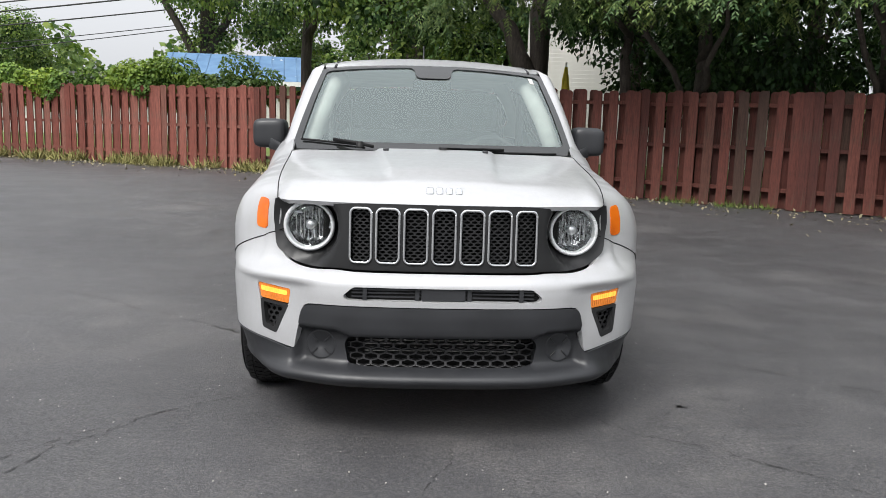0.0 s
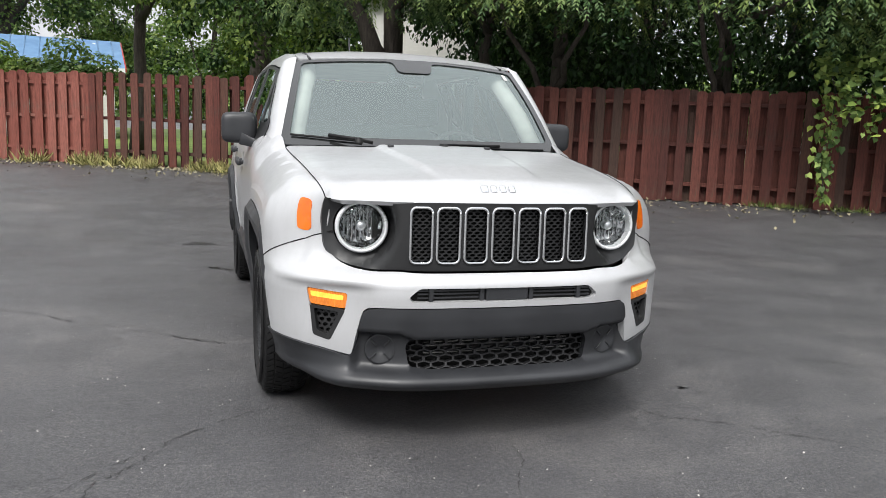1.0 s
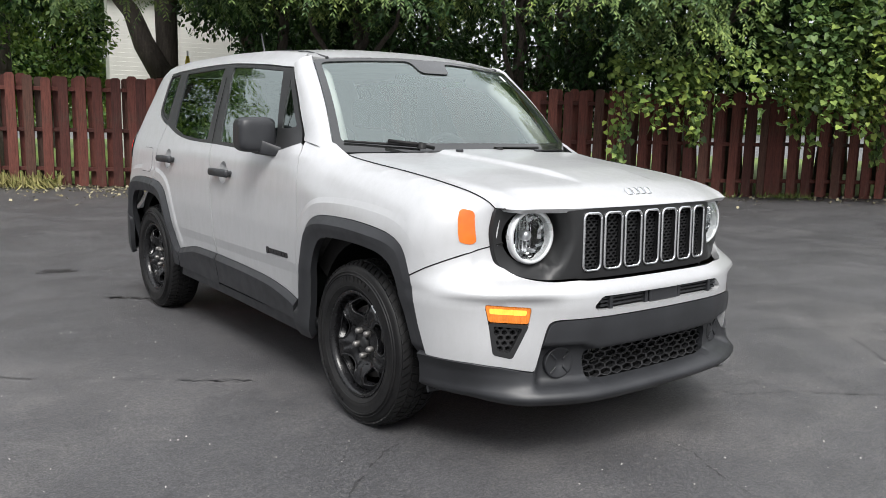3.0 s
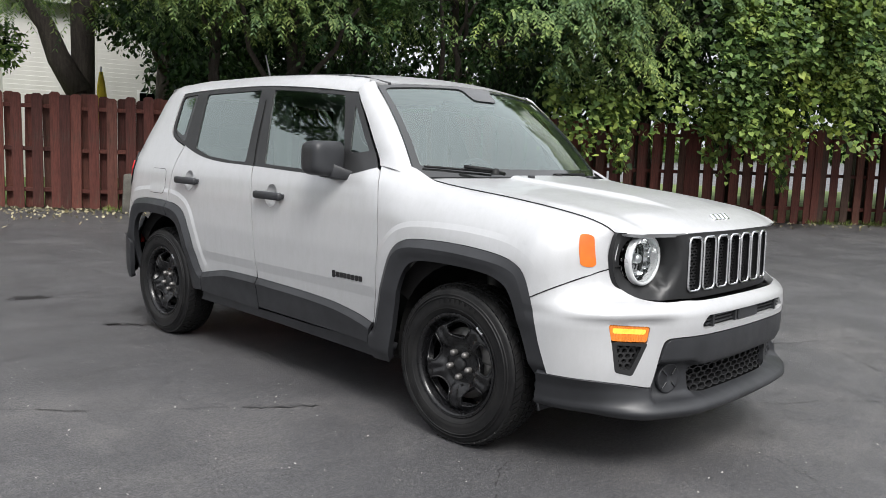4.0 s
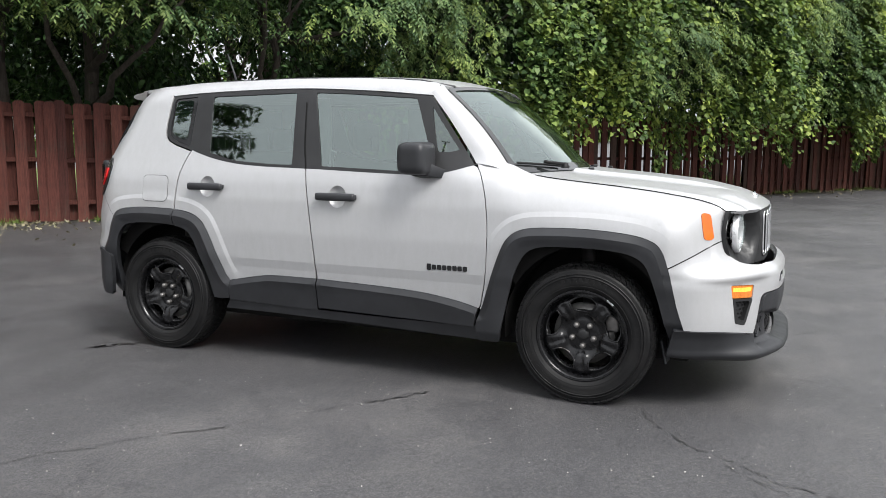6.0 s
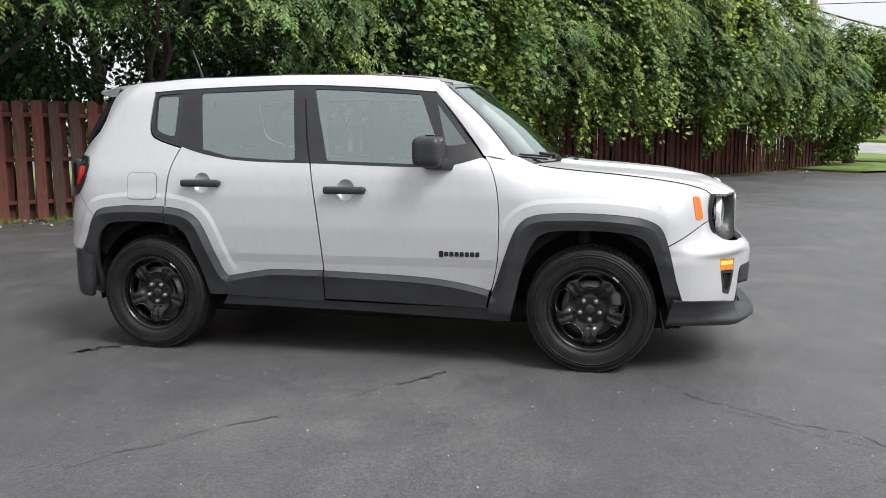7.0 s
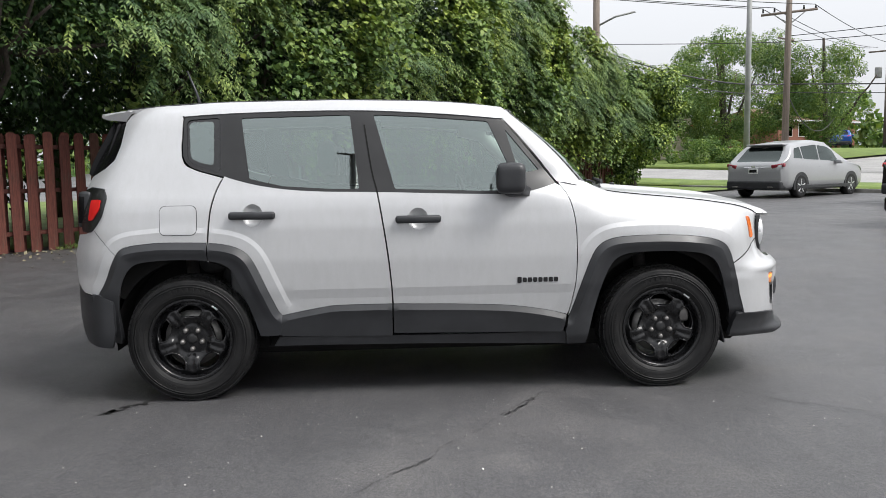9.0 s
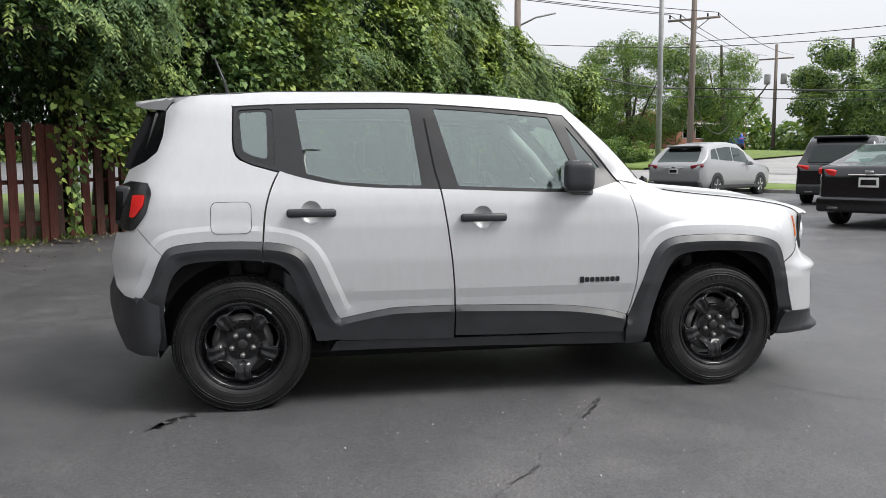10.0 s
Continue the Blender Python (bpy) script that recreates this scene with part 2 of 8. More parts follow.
def make_asphalt():
    """Sealed asphalt: dark binder with fine stone showing, drag marks, worn pale areas and stains."""
    m, n, l, b = material("asphalt", (0.06, 0.06, 0.063), 0.5, 0, 0.55)
    big, mid, grain = noise_node(n, l, 0.35, 6), noise_node(n, l, 2.2, 6), noise_node(n, l, 120, 5, rough=0.85)
    col = ramp(n, l, big, [(0.3, (0.051, 0.051, 0.0545)), (0.7, (0.082, 0.0815, 0.0855))])
    col = mixed(n, l, 0.35, col, ramp(n, l, mid, [(0.3, (0.70, 0.70, 0.71)), (0.72, (1.16, 1.14, 1.12))]), "MULTIPLY")
    col = mixed(n, l, 0.72, col, ramp(n, l, grain, [(0.36, (0.25,) * 3), (0.5, (0.95,) * 3), (0.62, (2.4, 2.36, 2.3))]), "MULTIPLY")
    pits = noise_node(n, l, 48, 6, rough=0.8)
    col = mixed(n, l, 0.70, col, ramp(n, l, pits, [(0.36, (0.45,) * 3), (0.5, (1.0,) * 3), (0.64, (1.55, 1.53, 1.5))]), "MULTIPLY")
    scuff = noise_node(n, l, 16, 9, rough=0.75)
    col = mixed(n, l, 0.85, col, ramp(n, l, scuff, [(0.33, (1.36, 1.33, 1.29)), (0.44, (1.0,) * 3), (0.57, (1.0,) * 3), (0.66, (0.62,) * 3)]), "MULTIPLY")
    drag = noise_node(n, l, 2.4, 7, stretch=(0.7, 3.2, 1), rough=0.68)
    col = mixed(n, l, 0.35, col, ramp(n, l, drag, [(0.32, (0.78,) * 3), (0.5, (1.0,) * 3), (0.68, (1.26, 1.24, 1.20))]), "MULTIPLY")
    worn = ramp(n, l, noise_node(n, l, 0.55, 9, rough=0.72), [(0.52, (0,) * 3), (0.64, (0.55,) * 3)])
    col = mixed(n, l, worn, col, mixed(n, l, 1.0, col, (1.55, 1.50, 1.42), "MULTIPLY"))
    cell = n.new("ShaderNodeTexVoronoi")
    cell.inputs["Scale"].default_value = 130
    l.new(n.new("ShaderNodeTexCoord").outputs["Object"], cell.inputs["Vector"])
    stone = ramp(n, l, cell.outputs["Color"], [(0.80, (0,) * 3), (0.84, (0.8,) * 3)])
    col = mixed(n, l, stone, col, (0.115, 0.112, 0.105))
    # the seal coat is worn down to the stone on the way in
    at, off, far, wob = n.new("ShaderNodeTexCoord"), n.new("ShaderNodeMapping"), n.new("ShaderNodeVectorMath"), n.new("ShaderNodeMath")
    off.inputs["Location"].default_value, off.inputs["Scale"].default_value = (0.75, 0.95, 0), (0.34, 0.42, 0)
    far.operation, wob.operation = "LENGTH", "ADD"
    l.new(at.outputs["Object"], off.inputs["Vector"])
    l.new(off.outputs["Vector"], far.inputs[0])
    l.new(far.outputs["Value"], wob.inputs[0])
    l.new(noise_node(n, l, 1.3, 7, rough=0.7), wob.inputs[1])
    bare = ramp(n, l, wob.outputs["Value"], [(0.72, (0.9,) * 3), (1.0, (0,) * 3)])
    rubble = noise_node(n, l, 85, 5, rough=0.9)
    col = mixed(n, l, bare, col, mixed(n, l, 1.0, col, ramp(n, l, rubble, [(0.40, (0.32,) * 3), (0.50, (1.1, 1.08, 1.05)), (0.60, (2.7, 2.6, 2.4))]), "MULTIPLY"))
    chip = ramp(n, l, noise_node(n, l, 30, 3, rough=0.7), [(0.655, (0,) * 3), (0.69, (0.75,) * 3)])
    col = mixed(n, l, chip, col, (0.022, 0.022, 0.023))
    speck = ramp(n, l, noise_node(n, l, 75, 1), [(0.755, (0,) * 3), (0.78, (1,) * 3)])
    col = mixed(n, l, speck, col, (0.24, 0.23, 0.21))
    l.new(col, b.inputs["Base Color"])
    l.new(ramp(n, l, mid, [(0.3, (0.40,) * 3), (0.7, (0.60,) * 3)]), b.inputs["Roughness"])
    first = bump(n, l, b, grain, 0.7, 0.005, bump(n, l, b, pits, 0.5, 0.008))
    bump(n, l, b, mid, 0.12, 0.02, first)
    return m


def make_boards(name, tones, bare):
    """Stained fence boards, each of its own tone, worn to bare grey-brown wood in streaks."""
    m, n, l, b = material(name, tones[1], 0.75, 0, 0.3)
    info = n.new("ShaderNodeObjectInfo")
    col = ramp(n, l, info.outputs["Random"], list(zip((0.0, 0.4, 0.75, 0.9, 1.0), tones)))
    grain = noise_node(n, l, 9, 7, stretch=(9, 9, 0.5), rough=0.65)
    col = mixed(n, l, 0.85, col, ramp(n, l, grain, [(0.3, (0.45, 0.43, 0.40)), (0.5, (0.95, 0.95, 0.95)), (0.7, (1.25, 1.2, 1.16))]), "MULTIPLY")
    blotch = noise_node(n, l, 5, 6, coords="Generated", stretch=(1, 1, 3.0), rough=0.7)
    col = mixed(n, l, 0.6, col, ramp(n, l, blotch, [(0.34, (0.55, 0.55, 0.55)), (0.6, (1.1, 1.1, 1.1))]), "MULTIPLY")
    wear = ramp(n, l, noise_node(n, l, 2.6, 8, coords="Generated", stretch=(1, 1, 1.6), rough=0.7), [(0.54, (0,) * 3), (0.72, (0.75,) * 3)])
    col = mixed(n, l, wear, col, bare)
    l.new(col, b.inputs["Base Color"])
    bump(n, l, b, grain, 0.5, 0.004)
    return m


def make_leaf(name, dark, mid, light, gloss=0.48, thin=0.12):
    """Leaves: each of its own tone, in drifts of cooler and yellower green; some light passes through."""
    m, n, l, b = material(name, mid, gloss, 0, 0.21)
    geo = n.new("ShaderNodeNewGeometry")
    col = ramp(n, l, geo.outputs["Random Per Island"], [(0.0, dark), (0.5, mid), (0.90, tuple(v * 0.8 for v in light)), (1.0, light)])
    patch = ramp(n, l, noise_node(n, l, 0.85, 5), [(0.36, (0.50, 0.62, 0.70)), (0.50, (1.0, 1.0, 0.95)), (0.64, (1.42, 1.28, 0.90))])
    col = mixed(n, l, 0.85, col, patch, "MULTIPLY")
    l.new(col, b.inputs["Base Color"])
    through_light, both = n.new("ShaderNodeBsdfTranslucent"), n.new("ShaderNodeMixShader")
    l.new(mixed(n, l, 1.0, col, (1.5, 1.6, 0.7), "MULTIPLY"), through_light.inputs["Color"])
    both.inputs["Fac"].default_value = thin
    l.new(b.outputs["BSDF"], both.inputs[1])
    l.new(through_light.outputs["BSDF"], both.inputs[2])
    l.new(both.outputs["Shader"], n["Material Output"].inputs["Surface"])
    return m


def make_siding(name, c, pitch=0.115):
    m, n, l, b = material(name, c, 0.6, 0, 0.3)
    l.new(ramp(n, l, noise_node(n, l, 3, 5), [(0.3, tuple(v * 0.9 for v in c)), (0.7, c)]), b.inputs["Base Color"])
    return m


PAINT = make_paint("silver_paint", (0.485, 0.488, 0.498), 0.38)
MESH = varied("black_mesh", (0.008, 0.008, 0.009), (0.013, 0.013, 0.014), 6, 0.45, 0.6)
BRIGHT = varied("bright_bezel", (0.66, 0.67, 0.68), (0.74, 0.75, 0.76), 9, 0.25, 0.32, metal=0.35)
CLAD = varied("black_plastic", (0.017, 0.0178, 0.020), (0.025, 0.026, 0.029), 6, 0.38, 0.50, spec=0.48, bump_scale=700, bump_strength=0.12, dist=0.001)
BEZEL = varied("satin_black_trim", (0.013, 0.0132, 0.0138), (0.020, 0.0202, 0.021), 5, 0.36, 0.44, spec=0.4)
BACKGLASS = varied("dark_rear_glass", (0.004, 0.004, 0.0045), (0.007, 0.007, 0.0075), 8, 0.22, 0.28, spec=0.08)
GLOSSB = varied("gloss_black", (0.010, 0.010, 0.011), (0.016, 0.016, 0.017), 8, 0.14, 0.24)
DARK = varied("dark_underbody", (0.006, 0.006, 0.006), (0.012, 0.0115, 0.011), 6, 0.8, spec=0.2)
RUBBER = varied("tyre_rubber", (0.0055, 0.0055, 0.006), (0.012, 0.0118, 0.0118), 14, 0.46, 0.60, spec=0.26, bump_scale=60, bump_strength=0.15)
RIMPAINT = varied("black_wheel_paint", (0.005, 0.005, 0.0055), (0.008, 0.008, 0.009), 10, 0.20, 0.32, spec=0.34, coat=0.12)
CHROME = varied("chrome", (0.78, 0.79, 0.80), (0.70, 0.71, 0.72), 6, 0.09, 0.16, metal=1.0)
LAMPCHROME = varied("lamp_chrome", (0.40, 0.405, 0.41), (0.52, 0.525, 0.53), 6, 0.10, 0.18, metal=1.0)
SATIN = varied("satin_silver", (0.62, 0.63, 0.64), (0.70, 0.71, 0.72), 9, 0.28, 0.36, metal=0.9)
STEEL = varied("brake_steel", (0.16, 0.155, 0.15), (0.26, 0.25, 0.24), 20, 0.4, 0.55, metal=0.8)
AMBER = varied("amber_lens", (0.56, 0.105, 0.004), (0.66, 0.145, 0.008), 12, 0.18, 0.24, coat=0.25)
def make_signal(name, c, glow):
    """Ribbed amber plastic, lit from within."""
    m, n, l, b = material(name, c, 0.22, 0, 0.5, 0.5)
    rib = n.new("ShaderNodeTexWave")
    rib.bands_direction = "X"
    rib.inputs["Scale"].default_value, rib.inputs["Distortion"].default_value = 34.0, 0.6
    l.new(n.new("ShaderNodeTexCoord").outputs["Object"], rib.inputs["Vector"])
    blot = noise_node(n, l, 45, 3)
    l.new(mixed(n, l, blot, tuple(v * 0.7 for v in c), tuple(min(1, v * 1.25) for v in c)), b.inputs["Base Color"])
    l.new(mixed(n, l, blot, (0.9, 0.20, 0.01), (1.0, 0.42, 0.06)), b.inputs["Emission Color"])
    b.inputs["Emission Strength"].default_value = glow
    bump(n, l, b, rib.outputs["Fac"], 0.6, 0.004)
    return m


SIGNAL = make_signal("amber_signal_lens", (0.62, 0.17, 0.02), 0.08)
LIT = make_signal("lit_amber", (0.9, 0.36, 0.05), 0.75)
REDLENS = varied("red_lens", (0.55, 0.012, 0.014), (0.65, 0.02, 0.02), 10, 0.14, 0.2, coat=0.6)
GLASS = make_glass("window_glass", (0.40, 0.52, 0.46), 0.225)
VENTGLASS = make_glass("vent_window_glass", (0.16, 0.20, 0.18), 0.17)
SCREEN = make_glass("windscreen_glass", (0.66, 0.72, 0.69), 0.22)
LENS = make_glass("clear_lens", (0.96, 0.97, 0.97), 0.03)
DIMGLASS = make_glass("privacy_glass", (0.10, 0.11, 0.11), 0.055)
INTERIOR = varied("grey_cabin_plastic", (0.045, 0.046, 0.048), (0.062, 0.062, 0.064), 5, 0.6)
FABRIC = varied("dark_seat_cloth", (0.035, 0.035, 0.037), (0.055, 0.054, 0.055), 30, 0.9)
LINER = varied("pale_cabin_lining", (0.42, 0.42, 0.40), (0.50, 0.50, 0.48), 8, 0.9)
ASPHALT = make_asphalt()
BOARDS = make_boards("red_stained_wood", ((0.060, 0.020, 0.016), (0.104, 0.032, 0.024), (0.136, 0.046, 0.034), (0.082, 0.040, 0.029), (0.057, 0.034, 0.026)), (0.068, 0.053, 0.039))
# same stained boards, with the left side's open-sky brightness put into the tones
BOARDS_LIT = make_boards("lit_red_wood", ((0.180, 0.056, 0.042), (0.230, 0.074, 0.055), (0.285, 0.105, 0.080), (0.235, 0.095, 0.072), (0.190, 0.088, 0.068)), (0.180, 0.125, 0.095))
LEAF = make_leaf("vine_leaves", (0.026, 0.052, 0.015), (0.122, 0.192, 0.054), (0.270, 0.355, 0.098))
LEAF_BRIGHT = make_leaf("young_leaves", (0.085, 0.150, 0.028), (0.160, 0.255, 0.046), (0.270, 0.370, 0.075))
# shaded copy of the leaf colours: the shade is put into the tone
LEAF_DARK = make_leaf("shade_toned_leaves", (0.012, 0.030, 0.010), (0.027, 0.060, 0.020), (0.062, 0.120, 0.040))
LEAF_GREY = make_leaf("feathered_leaves", (0.044, 0.084, 0.031), (0.120, 0.190, 0.064), (0.235, 0.315, 0.118))
# distant haze is put into this leaf colour: paler, with more light through
LEAF_FAR = make_leaf("haze_pale_tree_leaves", (0.052, 0.098, 0.030), (0.112, 0.180, 0.058), (0.195, 0.265, 0.092), thin=0.3)
BARK = varied("bark", (0.045, 0.036, 0.029), (0.085, 0.070, 0.056), 6, 0.9, bump_scale=18, bump_strength=0.6, stretch=(4, 4, 0.6), fine=0.5, dist=0.03)
GRASS = varied("grass", (0.105, 0.165, 0.030), (0.180, 0.245, 0.050), 1.5, 0.9, bump_scale=30, bump_strength=0.5, fine=0.5)
CONCRETE = varied("concrete", (0.26, 0.25, 0.23), (0.36, 0.35, 0.32), 3, 0.85, bump_scale=40, bump_strength=0.3, fine=0.35)
ROADTOP = varied("pale_road", (0.27, 0.265, 0.26), (0.34, 0.335, 0.325), 0.6, 0.85, bump_scale=60, bump_strength=0.2, fine=0.3)


# ---- ground ----
def lift(x, y):
    """The lot rises gently away from the car."""
    d = np.hypot(np.asarray(x, float), np.asarray(y, float) - 1.0)
    t = np.clip((d - 3.0) / 7.5, 0, 1)
    away = np.asarray(x, float) * 0.85 - (np.asarray(y, float) - 1.0) * 0.5
    return 0.18 * t * t * (3 - 2 * t) + np.interp(away, [12, 24, 33, 45, 60, 80], [0, 0.10, 0.30, 0.95, 1.75, 3.0])


def ground_sheet():
    bm = bmesh.new()
    radii = [0, 1.5, 3, 4, 5, 6, 7, 8, 9, 10, 11, 13, 16, 20, 22, 24, 26, 28, 30, 32, 34, 37, 40, 43, 46, 50, 55, 60, 70, 120, 300, 900, 2500]
    n = 120
    rings = []
    for r in radii[1:]:
        ring = []
        for k in range(n):
            x, y = r * math.cos(2 * math.pi * k / n), 1 + r * math.sin(2 * math.pi * k / n)
            ring.append(bm.verts.new((x, y, float(lift(x, y)))))
        rings.append(ring)
    c = bm.verts.new((0, 1, 0))
    for k in range(n):
        bm.faces.new((c, rings[0][k], rings[0][(k + 1) % n])).smooth = True
    for a, b in zip(rings[:-1], rings[1:]):
        for k in range(n):
            bm.faces.new((a[k], b[k], b[(k + 1) % n], a[(k + 1) % n])).smooth = True
    return bm


solid("ground", ground_sheet(), ASPHALT, "dark worn asphalt parking lot with cracks and specks", "ground", kind="structure")

# ---- fence ----
FENCE = [(-17.0, 19.3), (-3.0, 12.75), (3.6, 8.75), (26.0, -7.0)]


def board_mesh(name, w, h, t, mat):
    """An upright board with clipped top corners."""
    bm = bmesh.new()
    c = 0.03
    prof = [(-w / 2, 0), (w / 2, 0), (w / 2, h - c), (w / 2 - c, h), (-w / 2 + c, h), (-w / 2, h - c)]
    a = [bm.verts.new((x, -t / 2, z)) for x, z in prof]
    b = [bm.verts.new((x, t / 2, z)) for x, z in prof]
    bm.faces.new(a)
    bm.faces.new(b[::-1])
    for i in range(6):
        bm.faces.new((a[i], b[i], b[(i + 1) % 6], a[(i + 1) % 6]))
    bmesh.ops.recalc_face_normals(bm, faces=bm.faces[:])
    return mesh_of(name, bm, mat)


def fence():
    rng = random.Random(4)
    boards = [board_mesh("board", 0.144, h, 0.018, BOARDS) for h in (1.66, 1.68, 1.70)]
    wide = [board_mesh("board", 0.162, h, 0.018, BOARDS_LIT) for h in (1.66, 1.68, 1.70)]
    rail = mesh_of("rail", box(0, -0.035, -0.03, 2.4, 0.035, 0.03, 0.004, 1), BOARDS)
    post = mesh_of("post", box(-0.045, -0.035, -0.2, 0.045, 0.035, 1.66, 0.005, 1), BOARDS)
    thin = mesh_of("rail", box(0, -0.018, -0.03, 2.4, 0.018, 0.03, 0.004, 1), BOARDS_LIT)
    slim = mesh_of("post", box(-0.045, -0.018, -0.2, 0.045, 0.018, 1.66, 0.005, 1), BOARDS_LIT)
    for seg, ((ax, ay), (bx, by)) in enumerate(zip(FENCE[:-1], FENCE[1:])):
        deep = (0.034, 0.080, 0.080)[seg]
        a, b = Vector((ax, ay, 0)), Vector((bx, by, 0))
        length = (b - a).length
        n = max(1, round(length / 2.4))
        w = length / n
        ang = math.degrees(math.atan2(by - ay, bx - ax))
        for i in range(n):
            o = a + (b - a) * (i / n)
            z = float(lift(o.x, o.y)) - 0.005
            panel = thing("fence_panel", "red wooden fence panel toned as lit, with staggered upright boards" if seg == 0 else "dark red-stained wooden fence panel with staggered upright boards", "fence", "fence panels along the lot", m=pose(o.x, o.y, z, 0, 0, ang))
            part("post", slim if seg == 0 else post, None, panel, m=pose(0, 0.09 * 0, 0))
            for h in (0.28, 0.88, 1.50):
                ob = part("rail", thin if seg == 0 else rail, None, panel, m=pose(0, 0, h))
                ob.scale = (w / 2.4, 1, 1)
            k = 10
            for j in range(k):
                x = (j + 0.5) * w / k
                for side, dx in ((-1, 0), (1, 0.5 * w / k)):
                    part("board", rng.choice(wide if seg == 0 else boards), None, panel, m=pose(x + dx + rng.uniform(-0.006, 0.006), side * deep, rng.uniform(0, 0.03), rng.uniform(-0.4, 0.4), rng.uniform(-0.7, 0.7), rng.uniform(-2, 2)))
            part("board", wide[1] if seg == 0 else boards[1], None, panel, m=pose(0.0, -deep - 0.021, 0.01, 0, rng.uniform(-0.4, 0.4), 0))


FRIT = varied("dark_printed_border", (0.016, 0.017, 0.017), (0.022, 0.023, 0.023), 5, 0.08, 0.12, spec=0.8, coat=0.3)


# ---- the silver car: x across, y from its front axle to the rear, z up ----
def tab(x, pairs):
    return np.interp(x, [p[0] for p in pairs], [p[1] for p in pairs])


def ease(t):
    t = np.clip(t, 0, 1)
    return t * t * (3 - 2 * t)


ROOF_EDGE = [(0.3, 1.46), (0.72, 1.548), (0.81, 1.565), (0.955, 1.582), (1.124, 1.598), (1.32, 1.609), (1.77, 1.618), (2.4, 1.611), (2.7, 1.596), (2.9, 1.577), (3.1, 1.548), (3.3, 1.52)]
HOOD_RISE = [(0, 0.945), (0.015, 0.957), (0.04, 0.968), (0.08, 0.980), (0.14, 0.993), (0.207, 1.005), (0.35, 1.026), (0.543, 1.048), (0.75, 1.067), (0.9, 1.083), (1, 1.097), (1.2, 1.12)]
WIDTH = [(0.2, 0.81), (0.3, 0.852), (0.44, 0.853), (0.545, 0.8655), (0.595, 0.876), (0.75, 0.885), (0.93, 0.881), (1.03, 0.870), (1.09, 0.856), (1.13, 0.841), (1.30, 0.786), (1.48, 0.722), (1.54, 0.694), (1.575, 0.665), (1.60, 0.622), (1.64, 0.59)]
REAR = [(0.25, 3.05), (0.33, 3.13), (0.48, 3.225), (0.61, 3.235), (0.69, 3.205), (0.8, 3.205), (0.94, 3.175), (1.14, 3.15), (1.2, 3.12), (1.36, 3.05), (1.5, 3.0), (1.56, 2.97)]

ARCH_F_OUT = curve([(0.527, 0.40), (0.506, 0.451), (0.463, 0.581), (0.409, 0.729), (0.367, 0.797), (0.303, 0.834), (0.194, 0.849), (-0.023, 0.851), (-0.218, 0.835), (-0.319, 0.807), (-0.364, 0.762), (-0.397, 0.67), (-0.434, 0.516), (-0.47, 0.400)], 4)
ARCH_F_IN = curve([(0.425, 0.26), (0.408, 0.34), (0.375, 0.481), (0.333, 0.621), (0.290, 0.706), (0.237, 0.747), (0.15, 0.762), (0.0, 0.764), (-0.133, 0.758), (-0.232, 0.738), (-0.299, 0.683), (-0.356, 0.518), (-0.404, 0.335)], 4)
ARCH_R_OUT = curve([(3.032, 0.595), (2.992, 0.661), (2.934, 0.794), (2.883, 0.840), (2.76, 0.858), (2.643, 0.862), (2.443, 0.856), (2.334, 0.839), (2.264, 0.806), (2.216, 0.748), (2.159, 0.621), (2.101, 0.487), (2.078, 0.458)], 4)
ARCH_R_IN = curve([(2.944, 0.315), (2.940, 0.40), (2.935, 0.513), (2.901, 0.659), (2.857, 0.730), (2.794, 0.761), (2.622, 0.772), (2.447, 0.762), (2.359, 0.733), (2.31, 0.666), (2.246, 0.495), (2.199, 0.345)], 4)
CLAD_TOP = curve([(0.532, 0.422), (0.60, 0.440), (0.705, 0.461), (0.857, 0.481), (1.1, 0.494), (1.349, 0.501), (1.486, 0.505), (1.774, 0.504), (1.86, 0.495), (1.938, 0.482), (2.083, 0.455)], 4)
DOOR_GAP = curve([(1.634, 1.56), (1.586, 1.235), (1.556, 1.108), (1.519, 0.876), (1.496, 0.686), (1.484, 0.503), (1.486, 0.335)], 4)
DOOR_FRONT = curve([(0.572, 1.143), (0.527, 1.080), (0.496, 0.980), (0.482, 0.860), (0.481, 0.74), (0.486, 0.62), (0.499, 0.533), (0.527, 0.414), (0.559, 0.322)], 4)
DOOR_REAR = curve([(2.369, 1.205), (2.408, 1.122), (2.436, 1.019), (2.449, 0.895), (2.455, 0.757)], 4)
BELT = curve([(2.564, 1.270), (2.50, 1.240), (2.369, 1.203), (2.213, 1.160), (2.058, 1.133), (1.879, 1.118), (1.65, 1.111), (1.461, 1.106), (1.2, 1.096), (0.914, 1.088), (0.80, 1.092), (0.70, 1.108), (0.584, 1.140)], 4)
WINDOW_TOP = curve([(0.861, 1.494), (0.93, 1.499), (1.10, 1.515), (1.326, 1.531), (1.634, 1.546), (2.0, 1.546), (2.366, 1.536), (2.588, 1.523)], 4)


PLAN = np.array(curve([(0, -0.876), (0.2, -0.871), (0.37, -0.856), (0.48, -0.824), (0.60, -0.768), (0.70, -0.708), (0.765, -0.656), (0.812, -0.594), (0.852, -0.51), (0.875, -0.41), (0.887, -0.29)], 6))
PLAN_U = np.r_[0, np.cumsum(np.hypot(*np.diff(PLAN, axis=0).T))]
PLAN_T = np.gradient(PLAN, axis=0)
PLAN_T /= np.hypot(*PLAN_T.T)[:, None]
